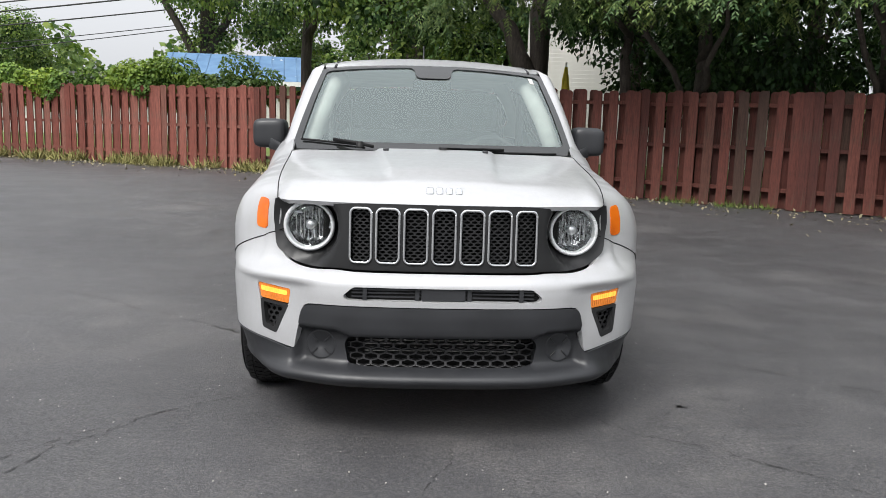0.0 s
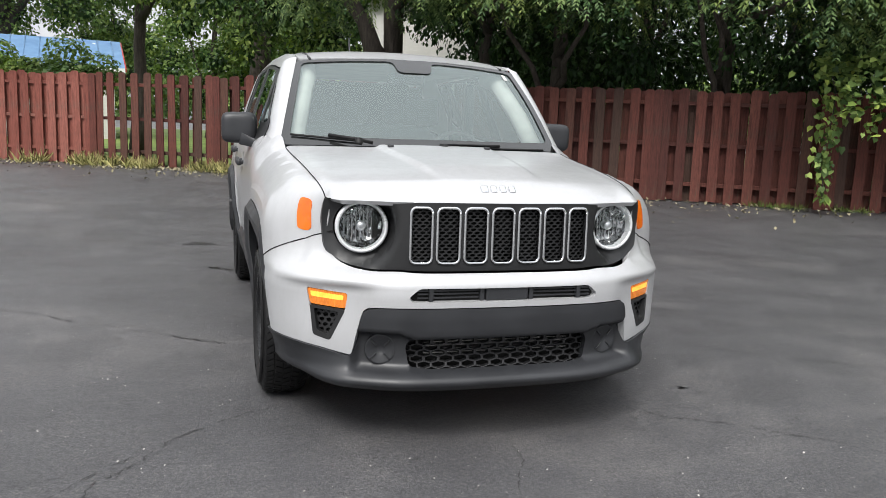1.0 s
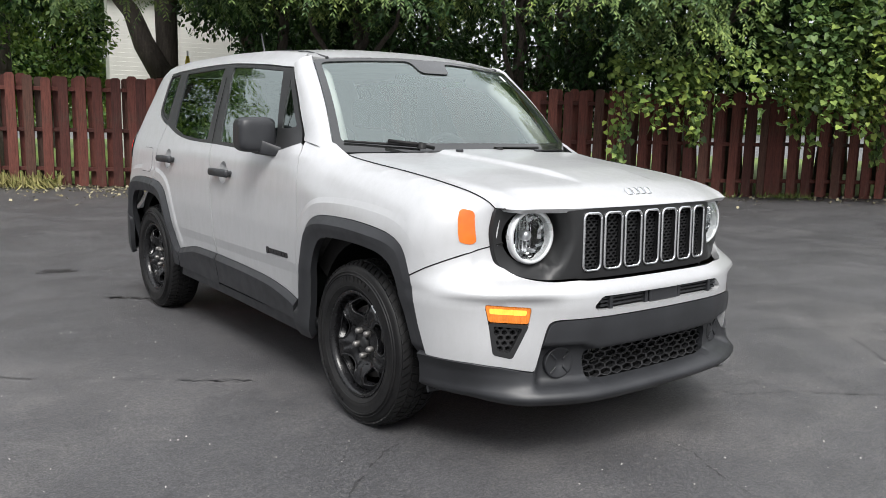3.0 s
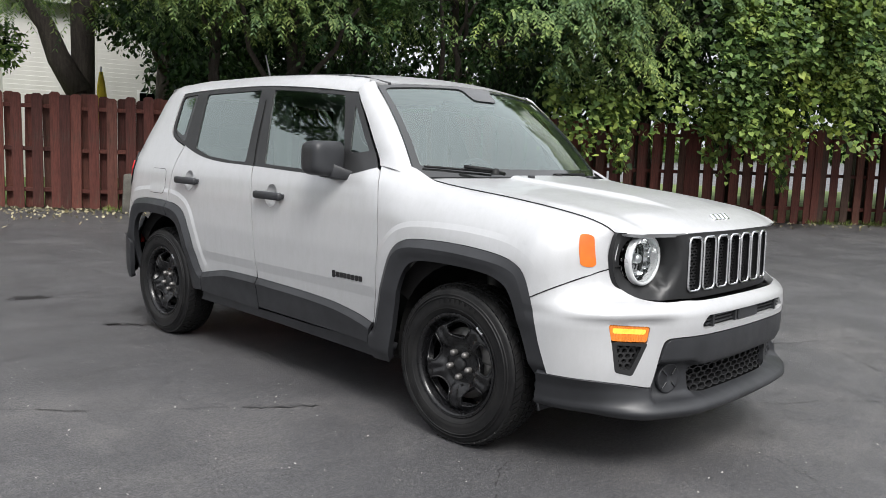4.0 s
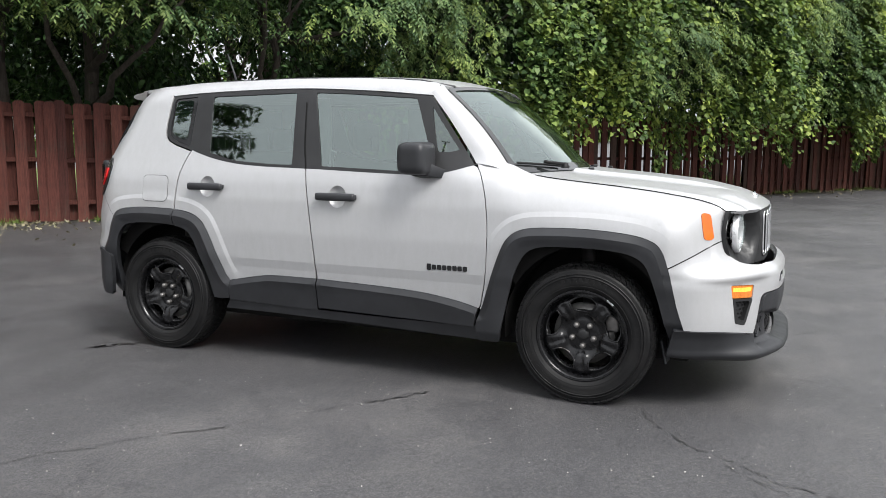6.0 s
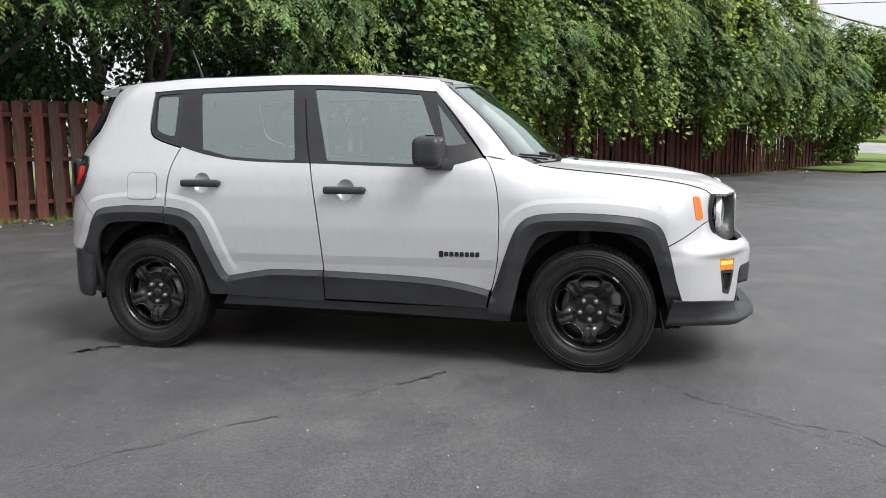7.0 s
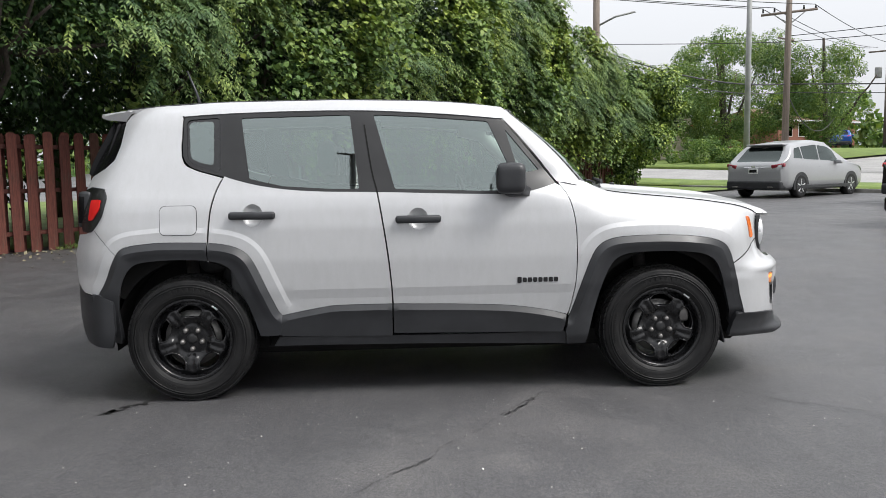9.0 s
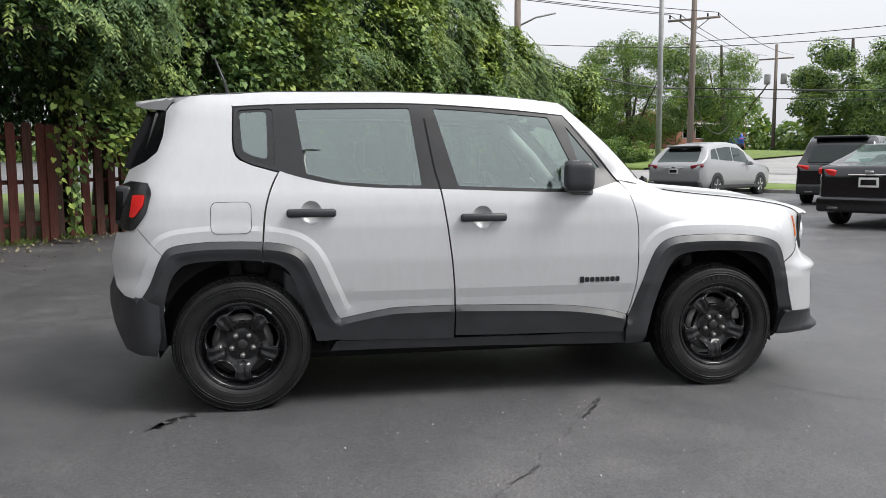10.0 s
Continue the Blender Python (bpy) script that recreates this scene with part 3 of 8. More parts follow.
SKIN = [(0.22, 0.06), (0.25, 0.012), (0.275, -0.012), (0.30, 0.0), (0.36, 0.014), (0.45, 0.008), (0.56, 0.002), (0.60, 0.0), (0.645, 0.004), (0.668, 0.018), (0.70, 0.072), (0.74, 0.084), (0.80, 0.089), (0.95, 0.095)]
LOWER = [(0.22, 0.06), (0.25, 0.010), (0.275, -0.016), (0.295, -0.008), (0.32, 0.010), (0.35, 0.016), (0.43, 0.016), (0.465, 0.008), (0.52, 0.004), (0.56, 0.006)]


def u_of_x(x):
    return np.interp(x, PLAN[:, 0], PLAN_U)


def u_in(x, d=0.091):
    """As u_of_x, for a skin that lies d behind the bumper's plan."""
    return np.interp(x, PLAN[:, 0] - PLAN_T[:, 1] * d, PLAN_U)


def u_of_y(y):
    return np.interp(y, PLAN[:, 1], PLAN_U)


def corner_in(u, z):
    """How far the skin of nose and wing lies behind the bumper's plan."""
    k = tab(u, [(0.88, 1.0), (0.97, 0.6), (1.05, 0.2), (1.12, 0.0)])
    d = tab(z, SKIN) - 0.025 * ease((z - 0.665) / 0.04) * ease((u - 0.70) / 0.14)
    return np.where(z > 0.645, d * k, d) + k * 0.034 * ease((u - 0.66) / 0.16) * ease((z - 0.60) / 0.20)


def u_at(y, z):
    """The place along the plan at which the skin at height z has this y."""
    y, z = np.asarray(y, float), np.asarray(z, float)
    u = u_of_y(y)
    for _ in range(6):
        u = u_of_y(y - np.interp(u, PLAN_U, PLAN_T[:, 0]) * corner_in(u, z))
    return u


def plan_x(y, z):
    u = u_at(y, z)
    return np.interp(u, PLAN_U, PLAN[:, 0]) - np.interp(u, PLAN_U, PLAN_T[:, 1]) * corner_in(u, z)


def side_x(y, z):
    """Half the car's width at a place on its flank."""
    y, z = np.asarray(y, float), np.asarray(z, float)
    edge = tab(y, ROOF_EDGE)
    zn = z + (1.60 - edge) * np.clip((z - 1.25) / 0.33, 0, 1)
    x = tab(zn, WIDTH)
    # the greenhouse narrows to the windscreen
    x = x - 0.105 * np.clip((0.95 - y) / 0.55, 0, 1) ** 1.8 * np.clip((z - 1.08) / 0.12, 0, 1)
    # front wing: in towards the lamps, and over to the bonnet
    top, xh = tab(y, HOOD_TOP), tab(y, HOOD_OUT)
    b = ease((-0.12 - y) / 0.25)
    w = x * (1 - b) + np.minimum(plan_x(np.minimum(y, 0.0), np.clip(z, 0.40, 0.95)), x) * b
    r = np.clip((z - (top - 0.24)) / 0.2375, 0, 1)
    over = xh + (w - xh) * (1 - r ** 2.3) ** (1 / 1.9)
    k = np.clip((0.62 - y) / 0.22, 0, 1) * (z < 1.2)
    x = np.where(y < 0.62, w * (1 - k) + np.where(z > top - 0.24, over, w) * k, x)
    # tail rounds in
    back = tab(z, REAR)
    x = x - 0.17 * np.clip((y - (back - 0.30)) / 0.30, 0, 1) ** 2.6
    # raised lips round the wheels
    pts = np.c_[y.ravel(), z.ravel()]
    d = np.minimum(distance(ARCH_F_OUT, pts), distance(ARCH_R_OUT, pts)).reshape(y.shape)
    x = x + 0.0065 * np.clip(1 - (d - 0.054) / 0.024, 0, 1) * (z < 0.97) * np.clip((z - 0.40) / 0.1, 0, 1) * ease((y + 0.42) / 0.34)
    return x


def beside(line, d):
    """A line d away from an arch's edge: outwards where positive, towards the wheel where negative."""
    p = np.array(line)
    t = np.gradient(p, axis=0)
    t /= np.hypot(*t.T)[:, None] + 1e-9
    n = np.c_[-t[:, 1], t[:, 0]]
    c = np.array((p[:, 0].mean(), 0.45))
    n *= np.sign(((p - c) * n).sum(1).mean())
    return [tuple(q) for q in p + n * d]


LIPS = [beside(a, d) for a in (ARCH_F_OUT, ARCH_R_OUT) for d in (0.054, 0.078)]


def flank(sgn, proud=0.0):
    return lambda y, z: np.c_[sgn * (side_x(y, z) + proud), y, z]


def stepped(sgn, line, low, high, run):
    """A flank skin that slopes out from low to high over a run from its edge line."""
    def lay(y, z):
        d = distance(line, np.c_[y, z])
        p = low + (high - low) * np.clip(d / run, 0, 1) - 0.16 * np.clip(d - run, 0, 1)
        y, z = np.asarray(y), np.asarray(z)
        p = p * (0.1 + 0.9 * ease((y + 0.42) / 0.36)) - 0.10 * np.clip((0.43 - z) / 0.15, 0, 1) * ease((-0.2 - y) / 0.2)
        return np.c_[sgn * (side_x(y, z) + p), y, z]
    return lay


def front(profile, extra=None, base=0.0):
    """The nose: u runs along the bumper's plan from the middle, z is the height."""
    def lay(u, z):
        a = np.abs(u)
        x, y = np.interp(a, PLAN_U, PLAN[:, 0]), np.interp(a, PLAN_U, PLAN[:, 1])
        tx, ty = np.interp(a, PLAN_U, PLAN_T[:, 0]), np.interp(a, PLAN_U, PLAN_T[:, 1])
        d = (corner_in(a, z) if profile is SKIN else tab(z, profile)) + base
        if extra is not None:
            d = d + extra(a, z)
        return np.c_[np.sign(u + 1e-9) * (x - ty * d), y + tx * d, z]
    return lay


def mirror(line):
    return [(-a, b) for a, b in reversed(line)]


def nose_line():
    """The bonnet's front edge from the middle outwards."""
    xs = (0.0, 0.2, 0.4, 0.55)
    ys = [float(front([(0.9, 0.095), (1, 0.095)])(np.array([u_of_x(x)]), np.array([0.945]))[0, 1]) for x in xs]
    return curve(list(zip(xs, ys)) + [(0.612, -0.700), (0.648, -0.655), (0.661, -0.61)], 6)


NOSE = nose_line()


def hood_z(x, y):
    edge_y = np.interp(np.abs(x), [p[0] for p in NOSE], [p[1] for p in NOSE])
    q = (y - edge_y) / (0.30 - edge_y)
    crown = 0.030 * (1 - np.clip(np.abs(x) / 0.72, 0, 1) ** 2) * ease(q / 0.16)
    half = 0.20 + 0.10 * np.clip(q, 0, 1)
    dome = 0.014 * ease((half + 0.014 - np.abs(x)) / 0.030) * ease((q - 0.10) / 0.25)
    return tab(q, HOOD_RISE) + crown + dome


HOOD_SIDE = curve([(0.648, -0.655), (0.661, -0.61), (0.684, -0.4), (0.700, -0.15), (0.714, 0.10), (0.724, 0.29)], 6)
HOOD_OUT = [(y, x) for x, y in HOOD_SIDE] + [(0.4, 0.730)]
HOOD_TOP = [(y, float(hood_z(np.array(x), np.array(y)))) for x, y in HOOD_SIDE] + [(0.36, 1.125), (0.44, 1.157), (0.6, 1.175)]


def screen_lay(x, v, proud=0.0):
    k = 1 - np.clip(np.abs(x) / 0.742, 0, 1) ** 2
    yb, yt = 0.395 - 0.175 * k, 0.815 - 0.070 * k
    zb, zt = 1.100 + 0.010 * k, 1.534 + 0.034 * k
    bow = 0.018 * np.sin(np.pi * np.clip(v, 0, 1))
    return np.c_[x * (1 - 0.165 * v), yb + (yt - yb) * v - bow - proud * 0.7, zb + (zt - zb) * v + bow * 0.8 + proud * 0.7]


def hexes(x0, z0, x1, z1, w, h, bar, keep=None):
    """Flat cells of a honeycomb in a rectangle: their outlines."""
    out, row, z = [], 0, z0
    while z < z1 + h:
        x = x0 + (w / 2 if row % 2 else 0)
        while x < x1 + w:
            if keep is None or keep(x, z):
                out.append((x, z))
            x += w
        z += h * 0.75
        row += 1
    return out


def comb(x0, z0, x1, z1, w, h, bar, depth, lay, shape):
    """A honeycomb grille inside a shape: bars with depth, laid on a surface."""
    bm = bmesh.new()
    cells = [c for c in hexes(x0, z0, x1, z1, w, h, bar)]
    ok = inside(shape, cells)
    ring = [(0, 0.5), (0.5, 0.25), (0.5, -0.25), (0, -0.5), (-0.5, -0.25), (-0.5, 0.25)]
    for (cx, cz), good in zip(cells, ok):
        if not good:
            continue
        us, zs = [], []
        for f in (1.0, 1 - bar / w * 1.6):
            for a, b in ring:
                us.append(cx + a * w * f)
                zs.append(cz + b * h * f)
        p = lay(np.array(us), np.array(zs))
        v = [bm.verts.new(q) for q in p]
        back = [bm.verts.new((q[0], q[1] + depth, q[2])) for q in p[6:]]
        for i in range(6):
            j = (i + 1) % 6
            bm.faces.new((v[i], v[j], v[6 + j], v[6 + i]))
            bm.faces.new((v[6 + i], v[6 + j], back[j], back[i]))
    return bm


def facets(m):
    """A shallow reflector bowl of many small mirror facets."""
    rng = random.Random(31)
    bm = lathe([(0.087, 0.0), (0.082, 0.020), (0.070, 0.040), (0.054, 0.054), (0.036, 0.062), (0.018, 0.066), (0.004, 0.067)], 30)
    for v in bm.verts:
        v.co.x += rng.uniform(-0.0035, 0.0035) + (0.004 if int((v.co.y + 0.1) / 0.011) % 2 else -0.004)
    for f in bm.faces:
        f.smooth = False
    bmesh.ops.transform(bm, matrix=m, verts=bm.verts)
    return bm


def wheel(name_parent, sgn, steer=0.0, caliper=True):
    """A black steel wheel with five windows, lug nuts and a road tyre, its hub at the origin, its face to -x."""
    w = name_parent
    tyre = lathe([(0.215, 0.085), (0.232, 0.100), (0.262, 0.110), (0.298, 0.106), (0.322, 0.090), (0.334, 0.066), (0.339, 0.03), (0.340, 0.0), (0.339, -0.03), (0.334, -0.066), (0.323, -0.088),
                  (0.316, -0.096), (0.312, -0.0955), (0.298, -0.104), (0.280, -0.108), (0.277, -0.1065), (0.262, -0.110), (0.244, -0.106), (0.230, -0.099), (0.216, -0.086), (0.206, -0.070)], 72)
    part("tyre", tyre, RUBBER, w, "black rubber road tyre")
    tread = bmesh.new()
    for k in range(64):
        a = 2 * math.pi * k / 64
        for x0, x1, skew in ((-0.088, -0.056, 0.012), (-0.050, -0.020, -0.006), (-0.014, 0.014, 0.006), (0.020, 0.050, -0.006), (0.056, 0.088, 0.012)):
            r0 = 0.338 if abs(x0 + x1) < 0.12 else 0.330
            m = Matrix.Rotation(a + (0.02 if abs(x0 + x1) < 0.05 else 0), 4, "X") @ Matrix.Translation(((x0 + x1) / 2, 0, r0)) @ Matrix.Rotation((0.28 if x0 + x1 > 0.1 else -0.28 if x0 + x1 < -0.1 else 0), 4, "Y")
            c = [tread.verts.new(m @ Vector((sx * (x1 - x0) / 2, sy * 0.0125 + skew * sx, sz * 0.006))) for sx in (-1, 1) for sy in (-1, 1) for sz in (-1, 1)]
            for f in ((0, 1, 3, 2), (4, 6, 7, 5), (0, 4, 5, 1), (2, 3, 7, 6), (1, 5, 7, 3)):
                tread.faces.new([c[i] for i in f])
    part("tread", tread, RUBBER, w)
    marks = bmesh.new()
    for start, count in ((200, 8), (-20, 8), (255, 14)):
        for k in range(count):
            tall = 0.020 if count < 10 else 0.008
            a0 = radians(start + k * (6.2 if count < 10 else 2.6))
            wide = 0.017 if count < 10 else 0.007
            r = 0.272
            m = Matrix.Rotation(a0, 4, "X") @ Matrix.Translation((-0.1095, 0, r))
            c = [marks.verts.new(m @ Vector((sx * 0.0015, sy * wide / 2, sz * tall / 2))) for sx in (-1, 1) for sy in (-1, 1) for sz in (-1, 1)]
            for f in ((0, 1, 3, 2), (0, 4, 5, 1), (2, 3, 7, 6), (1, 5, 7, 3), (0, 2, 6, 4)):
                marks.faces.new([c[i] for i in f])
    tagged(part("sidewall_lettering", marks, RUBBER, w), kind="stuff")
    for r, x in ((0.243, -0.1045), (0.2885, -0.1080), (0.3005, -0.1055)):
        part("sidewall_rib", lathe([(r - 0.0035, x + 0.002), (r - 0.001, x - 0.0028), (r + 0.001, x - 0.0028), (r + 0.0035, x + 0.002)], 72), RUBBER, w)
    barrel = lathe([(0.214, -0.086), (0.220, -0.092), (0.217, -0.097), (0.209, -0.094), (0.204, -0.080), (0.200, -0.066), (0.198, -0.05), (0.192, 0.0), (0.198, 0.085), (0.214, 0.092)], 60)
    part("rim", barrel, RIMPAINT, w, "gloss black steel rim")
    # the disc
    holes = []
    for k in range(5):
        c = radians(90 + 72 * k)
        pts = []
        for rr, da in ((0.172, -24), (0.184, -12), (0.186, 0), (0.184, 12), (0.172, 24), (0.130, 21), (0.117, 10), (0.114, 0), (0.117, -10), (0.130, -21)):
            a = c + radians(da)
            pts.append((rr * math.cos(a), rr * math.sin(a)))
        holes.append(soften(pts, 0.010, 3))

    def disc(a, b):
        r = np.hypot(a, b)
        th = np.arctan2(b, a)
        spoke = np.cos(5 * (th - radians(126))) * 0.5 + 0.5
        x = tab(r, [(0, -0.052), (0.055, -0.052), (0.072, -0.050), (0.084, -0.046), (0.105, -0.060), (0.14, -0.069), (0.17, -0.066), (0.19, -0.058), (0.205, -0.055)])
        x = x - 0.024 * spoke ** 2 * ease((r - 0.075) / 0.03) * ease((0.20 - r) / 0.03) + 0.004 * (1 - spoke) * ease((r - 0.075) / 0.03)
        groove = 0.017 * np.exp(-((th - radians(126) + math.pi / 5) % (2 * math.pi / 5) - math.pi / 5) ** 2 / 0.012) * ease((r - 0.085) / 0.02) * ease((0.185 - r) / 0.02)
        return np.c_[x + groove, a, b]
    ring = [(0.2045 * math.cos(2 * math.pi * k / 60), 0.2045 * math.sin(2 * math.pi * k / 60)) for k in range(60)]
    part("wheel_disc", sheet(ring, disc, 0.008, holes, rim=0.022, out=(-1, 0, 0)), RIMPAINT, w, "gloss black five-window wheel face")
    for h in holes:
        edge = np.array(densify(list(h), 0.012))
        edge = np.vstack((edge, edge[:2]))
        at = disc(edge[:, 0], edge[:, 1])
        at[:, 0] -= 0.002
        part("window_lip", rod(at, 0.0042, 6), RIMPAINT, w)
    for r, x in ((0.2035, -0.058), (0.2195, -0.0945)):
        part("rim_bead", lathe([(r + 0.0034 * math.cos(a), x + 0.0034 * math.sin(a)) for a in np.linspace(0, 2 * math.pi, 9)], 60), RIMPAINT, w)
    part("centre_cap", lathe([(0, -0.067), (0.018, -0.066), (0.027, -0.062), (0.029, -0.052)], 24), BEZEL, w)
    for k in range(5):
        a = radians(90 + 36 + 72 * k)
        nut = lathe([(0, -0.078), (0.008, -0.0775), (0.0125, -0.073), (0.0145, -0.064), (0.0150, -0.050)], 8, Matrix.Translation((0, 0.055 * math.cos(a), 0.055 * math.sin(a))))
        part("lug_nut", nut, STEEL, w, "steel lug nut")
    part("brake_disc", lathe([(0.07, -0.028), (0.150, -0.028), (0.152, -0.01), (0.07, -0.01)], 40), STEEL, w, "worn steel brake disc")
    part("weight", box(-0.098, -0.02, 0.212, -0.090, 0.02, 0.222, 0.002, 1), SATIN, w, m=Matrix.Rotation(radians(38), 4, "X"))
    if caliper:
        part("caliper", box(-0.045, -0.17, 0.02, 0.03, -0.10, 0.15, 0.012), STEEL, w, "rusty brake caliper")


def car():
    c = thing("small_suv", "silver compact boxy suv with black cladding, parked on asphalt", "car", m=pose(0.012, 0, 0))
    # --- nose ---
    top_u = u_in(0.668)
    sur = [(0, 0.684), (0.30, 0.684), (0.392, 0.688), (0.479, 0.686), (0.560, 0.697), (0.612, 0.722), (0.645, 0.763), (0.658, 0.85), (0.655, 0.905), (0.650, 0.943)]
    sur_u = [(float(u_in(x + 0.016 * x / 0.66)), z) for x, z in curve(sur, 4)]
    surround = sur_u + [(float(u_in(x)), 0.945) for x in (0.55, 0.4, 0.2)]
    surround = surround + [(0.0, 0.943)] + mirror(surround[1:])
    slots = []
    for k in range(7):
        m = (k - 3) * 0.1115
        slots.append((m, rounded(m - 0.047, 0.713, m + 0.047, 0.927, 0.022)))
    FLATF = [(0.6, 0.091), (0.70, 0.089), (0.95, 0.095)]
    us = np.linspace(0.45, 0.85, 400)

    def sunk(a, z):
        """How far the lamp's flat seat lies behind the nose."""
        y = np.interp(a, PLAN_U, PLAN[:, 1]) + 0.091
        return np.clip(-0.655 - y, 0, 1)
    lamp_u = float(us[np.argmin(np.abs(front(FLATF, sunk)(us, np.full(400, 0.84))[:, 0] - 0.540))])
    lamp_holes = [[(s * lamp_u + 0.118 * math.cos(2 * math.pi * k / 40), 0.841 + 0.100 * math.sin(2 * math.pi * k / 40)) for k in range(40)] for s in (-1, 1)]

    def bowl(a, z):
        d = np.hypot((a - lamp_u) * 0.9, z - 0.842)
        inner = ease((0.156 - d) / 0.045)
        edge = ease((a - top_u + 0.06) / 0.05)
        return (sunk(a, z) + 0.020) * inner - 0.010 * edge * (1 - inner)
    part("grille_surround", sheet(surround, front(FLATF, bowl), 0.022, [s for _, s in slots] + lamp_holes, rim=0.018, out=(0, -1, 0)), BEZEL, c, "satin dark grille and lamp surround")
    for m, s in slots:
        grille = part("grille_slot", comb(m - 0.05, 0.705, m + 0.05, 0.935, 0.030, 0.0165, 0.005, 0.012, front(FLATF, base=0.016), rounded(m - 0.048, 0.712, m + 0.048, 0.928, 0.02)), MESH, c, "black honeycomb grille slot")
        loop = densify(rounded(m - 0.0455, 0.7145, m + 0.0455, 0.9255, 0.022), 0.02)
        loop = np.array(loop + loop[:2])
        ring = rod(front(FLATF, base=-0.003)(loop[:, 0], loop[:, 1]), 0.0058, 8)
        part("chrome_frame", ring, CHROME, grille, "bright chrome slot frame")
    part("radiator_back", box(-0.40, -0.70, 0.70, 0.40, -0.68, 0.94), DARK, c)
    part("lower_back", box(-0.50, -0.735, 0.24, 0.50, -0.715, 0.66), DARK, c)

    for s in (-1, 1):
        p = front(FLATF, sunk, 0.022)(np.array([s * lamp_u]), np.array([0.841]))[0]
        m = Matrix.Translation(p) @ Matrix.Rotation(radians(90 + s * 4), 4, "Z")
        lamp = part("headlamp", lathe([(0.101, 0.0), (0.102, -0.020), (0.097, -0.027), (0.089, -0.026), (0.086, -0.012), (0.085, 0.010)], 48, m), BRIGHT, c, "round halogen headlamp with silver ring")
        part("reflector", facets(m), LAMPCHROME, lamp, "chrome reflector bowl")
        ribs = bmesh.new()
        for k in range(-5, 6):
            h = math.sqrt(max(0, 0.078 ** 2 - (k * 0.0155) ** 2))
            merge(ribs, box(0.018 + 0.03 * (1 - (k / 6) ** 2), k * 0.0155 - 0.0035, -h, 0.026 + 0.03 * (1 - (k / 6) ** 2), k * 0.0155 + 0.0035, h * (0.55 if k % 2 else 0.9), 0.002, 1), m.copy())
        part("reflector_ribs", ribs, LAMPCHROME, lamp)
        part("bulb_shield", lathe([(0, 0.0), (0.016, 0.002), (0.020, 0.012), (0.018, 0.04)], 20, m), SATIN, lamp)
        part("lens", lathe([(0.089, -0.022), (0.072, -0.034), (0.045, -0.042), (0, -0.046)], 40, m), LENS, lamp, "clear curved lens")

    wing_bottom = [(u_of_x(0.590), 0.366), (u_of_x(0.63), 0.372), (u_of_x(0.70), 0.386), (u_of_x(0.78), 0.398), (u_at(-0.47, 0.405), 0.405)]
    edge_inner = curve([(float(u_of_x(0.40)), 0.560), (float(u_of_x(0.50)), 0.557), (float(u_of_x(0.535)), 0.549), (float(u_of_x(0.552)), 0.525), (float(u_of_x(0.572)), 0.44), (float(u_of_x(0.586)), 0.376), (float(u_of_x(0.594)), 0.366)], 4)
    wing_bottom = [(float(a), b) for a, b in wing_bottom[1:]]
    arch_edge = [(float(u_at(y, z)), z) for y, z in ((-0.455, 0.45), (-0.434, 0.516), (-0.415, 0.60), (-0.40, 0.66), (-0.392, 0.690))]
    split = [(float(u_at(y, z)), z) for y, z in ((-0.44, 0.714), (-0.50, 0.748), (-0.568, 0.788), (-0.632, 0.820))]
    bowl_edge = [q for q in reversed(sur_u) if q[1] < 0.82][:-1]
    half = [(0.0, 0.560)] + edge_inner + wing_bottom + arch_edge + split + bowl_edge + [(0.15, 0.684)]
    slot = soften([(0.0, 0.583), (0.372, 0.583), (0.385, 0.600), (0.345, 0.634), (0, 0.634)] + [(-0.345, 0.634), (-0.385, 0.600), (-0.372, 0.583)], 0.014)
    pocket = [soften([(s * float(u_of_x(x)), z) for x, z in ((0.603, 0.601), (0.750, 0.611), (0.735, 0.53), (0.722, 0.430), (0.662, 0.414), (0.612, 0.535))], 0.014) for s in (-1, 1)]

    def sculpt(a, z):
        """A brow over the turn signals, with the corner set back below it."""
        brow = ease((a - 0.46) / 0.16) * ease((1.04 - a) / 0.26)
        back = 0.020 * ease((0.637 - z) / 0.016) * (0.35 + 0.65 * ease((z - 0.40) / 0.20))
        return brow * (back - 0.003 * np.exp(-((z - 0.648) / 0.016) ** 2))
    part("front_bumper", sheet(half + mirror(half[1:]), front(SKIN, sculpt), 0.015, [slot] + pocket, rim=0.03, out=(0, -1, 0)), PAINT, c, "silver painted bumper skin")
    part("upper_intake", sheet(slot, front(SKIN, base=0.028), 0.03, out=(0, -1, 0)), DARK, c)
    for z in (0.597, 0.612, 0.624):
        part("intake_bar", box(-0.35, -0.850, z - 0.003, 0.35, -0.842, z + 0.003), CLAD, c)
    for x in (-0.30, -0.10, 0.10, 0.30):
        part("intake_post", box(x - 0.008, -0.858, 0.585, x + 0.008, -0.838, 0.634), CLAD, c)
    part("intake_centre", box(-0.085, -0.864, 0.584, 0.085, -0.838, 0.634, 0.004, 1), CLAD, c)
    lipo = [(float(u_at(-0.40, 0.30)), 0.266), (float(u_at(-0.52, 0.29)), 0.258), (float(u_of_x(0.735)), 0.252), (float(u_of_x(0.6)), 0.246), (float(u_of_x(0.45)), 0.242), (0.2, 0.238)]
    clad_half = [(0.0, 0.556)] + [(a - 0.003, b - 0.004) for a, b in edge_inner] + [(a, b - 0.004) for a, b in wing_bottom] + [(float(u_at(-0.425, 0.40)), 0.40)] + lipo
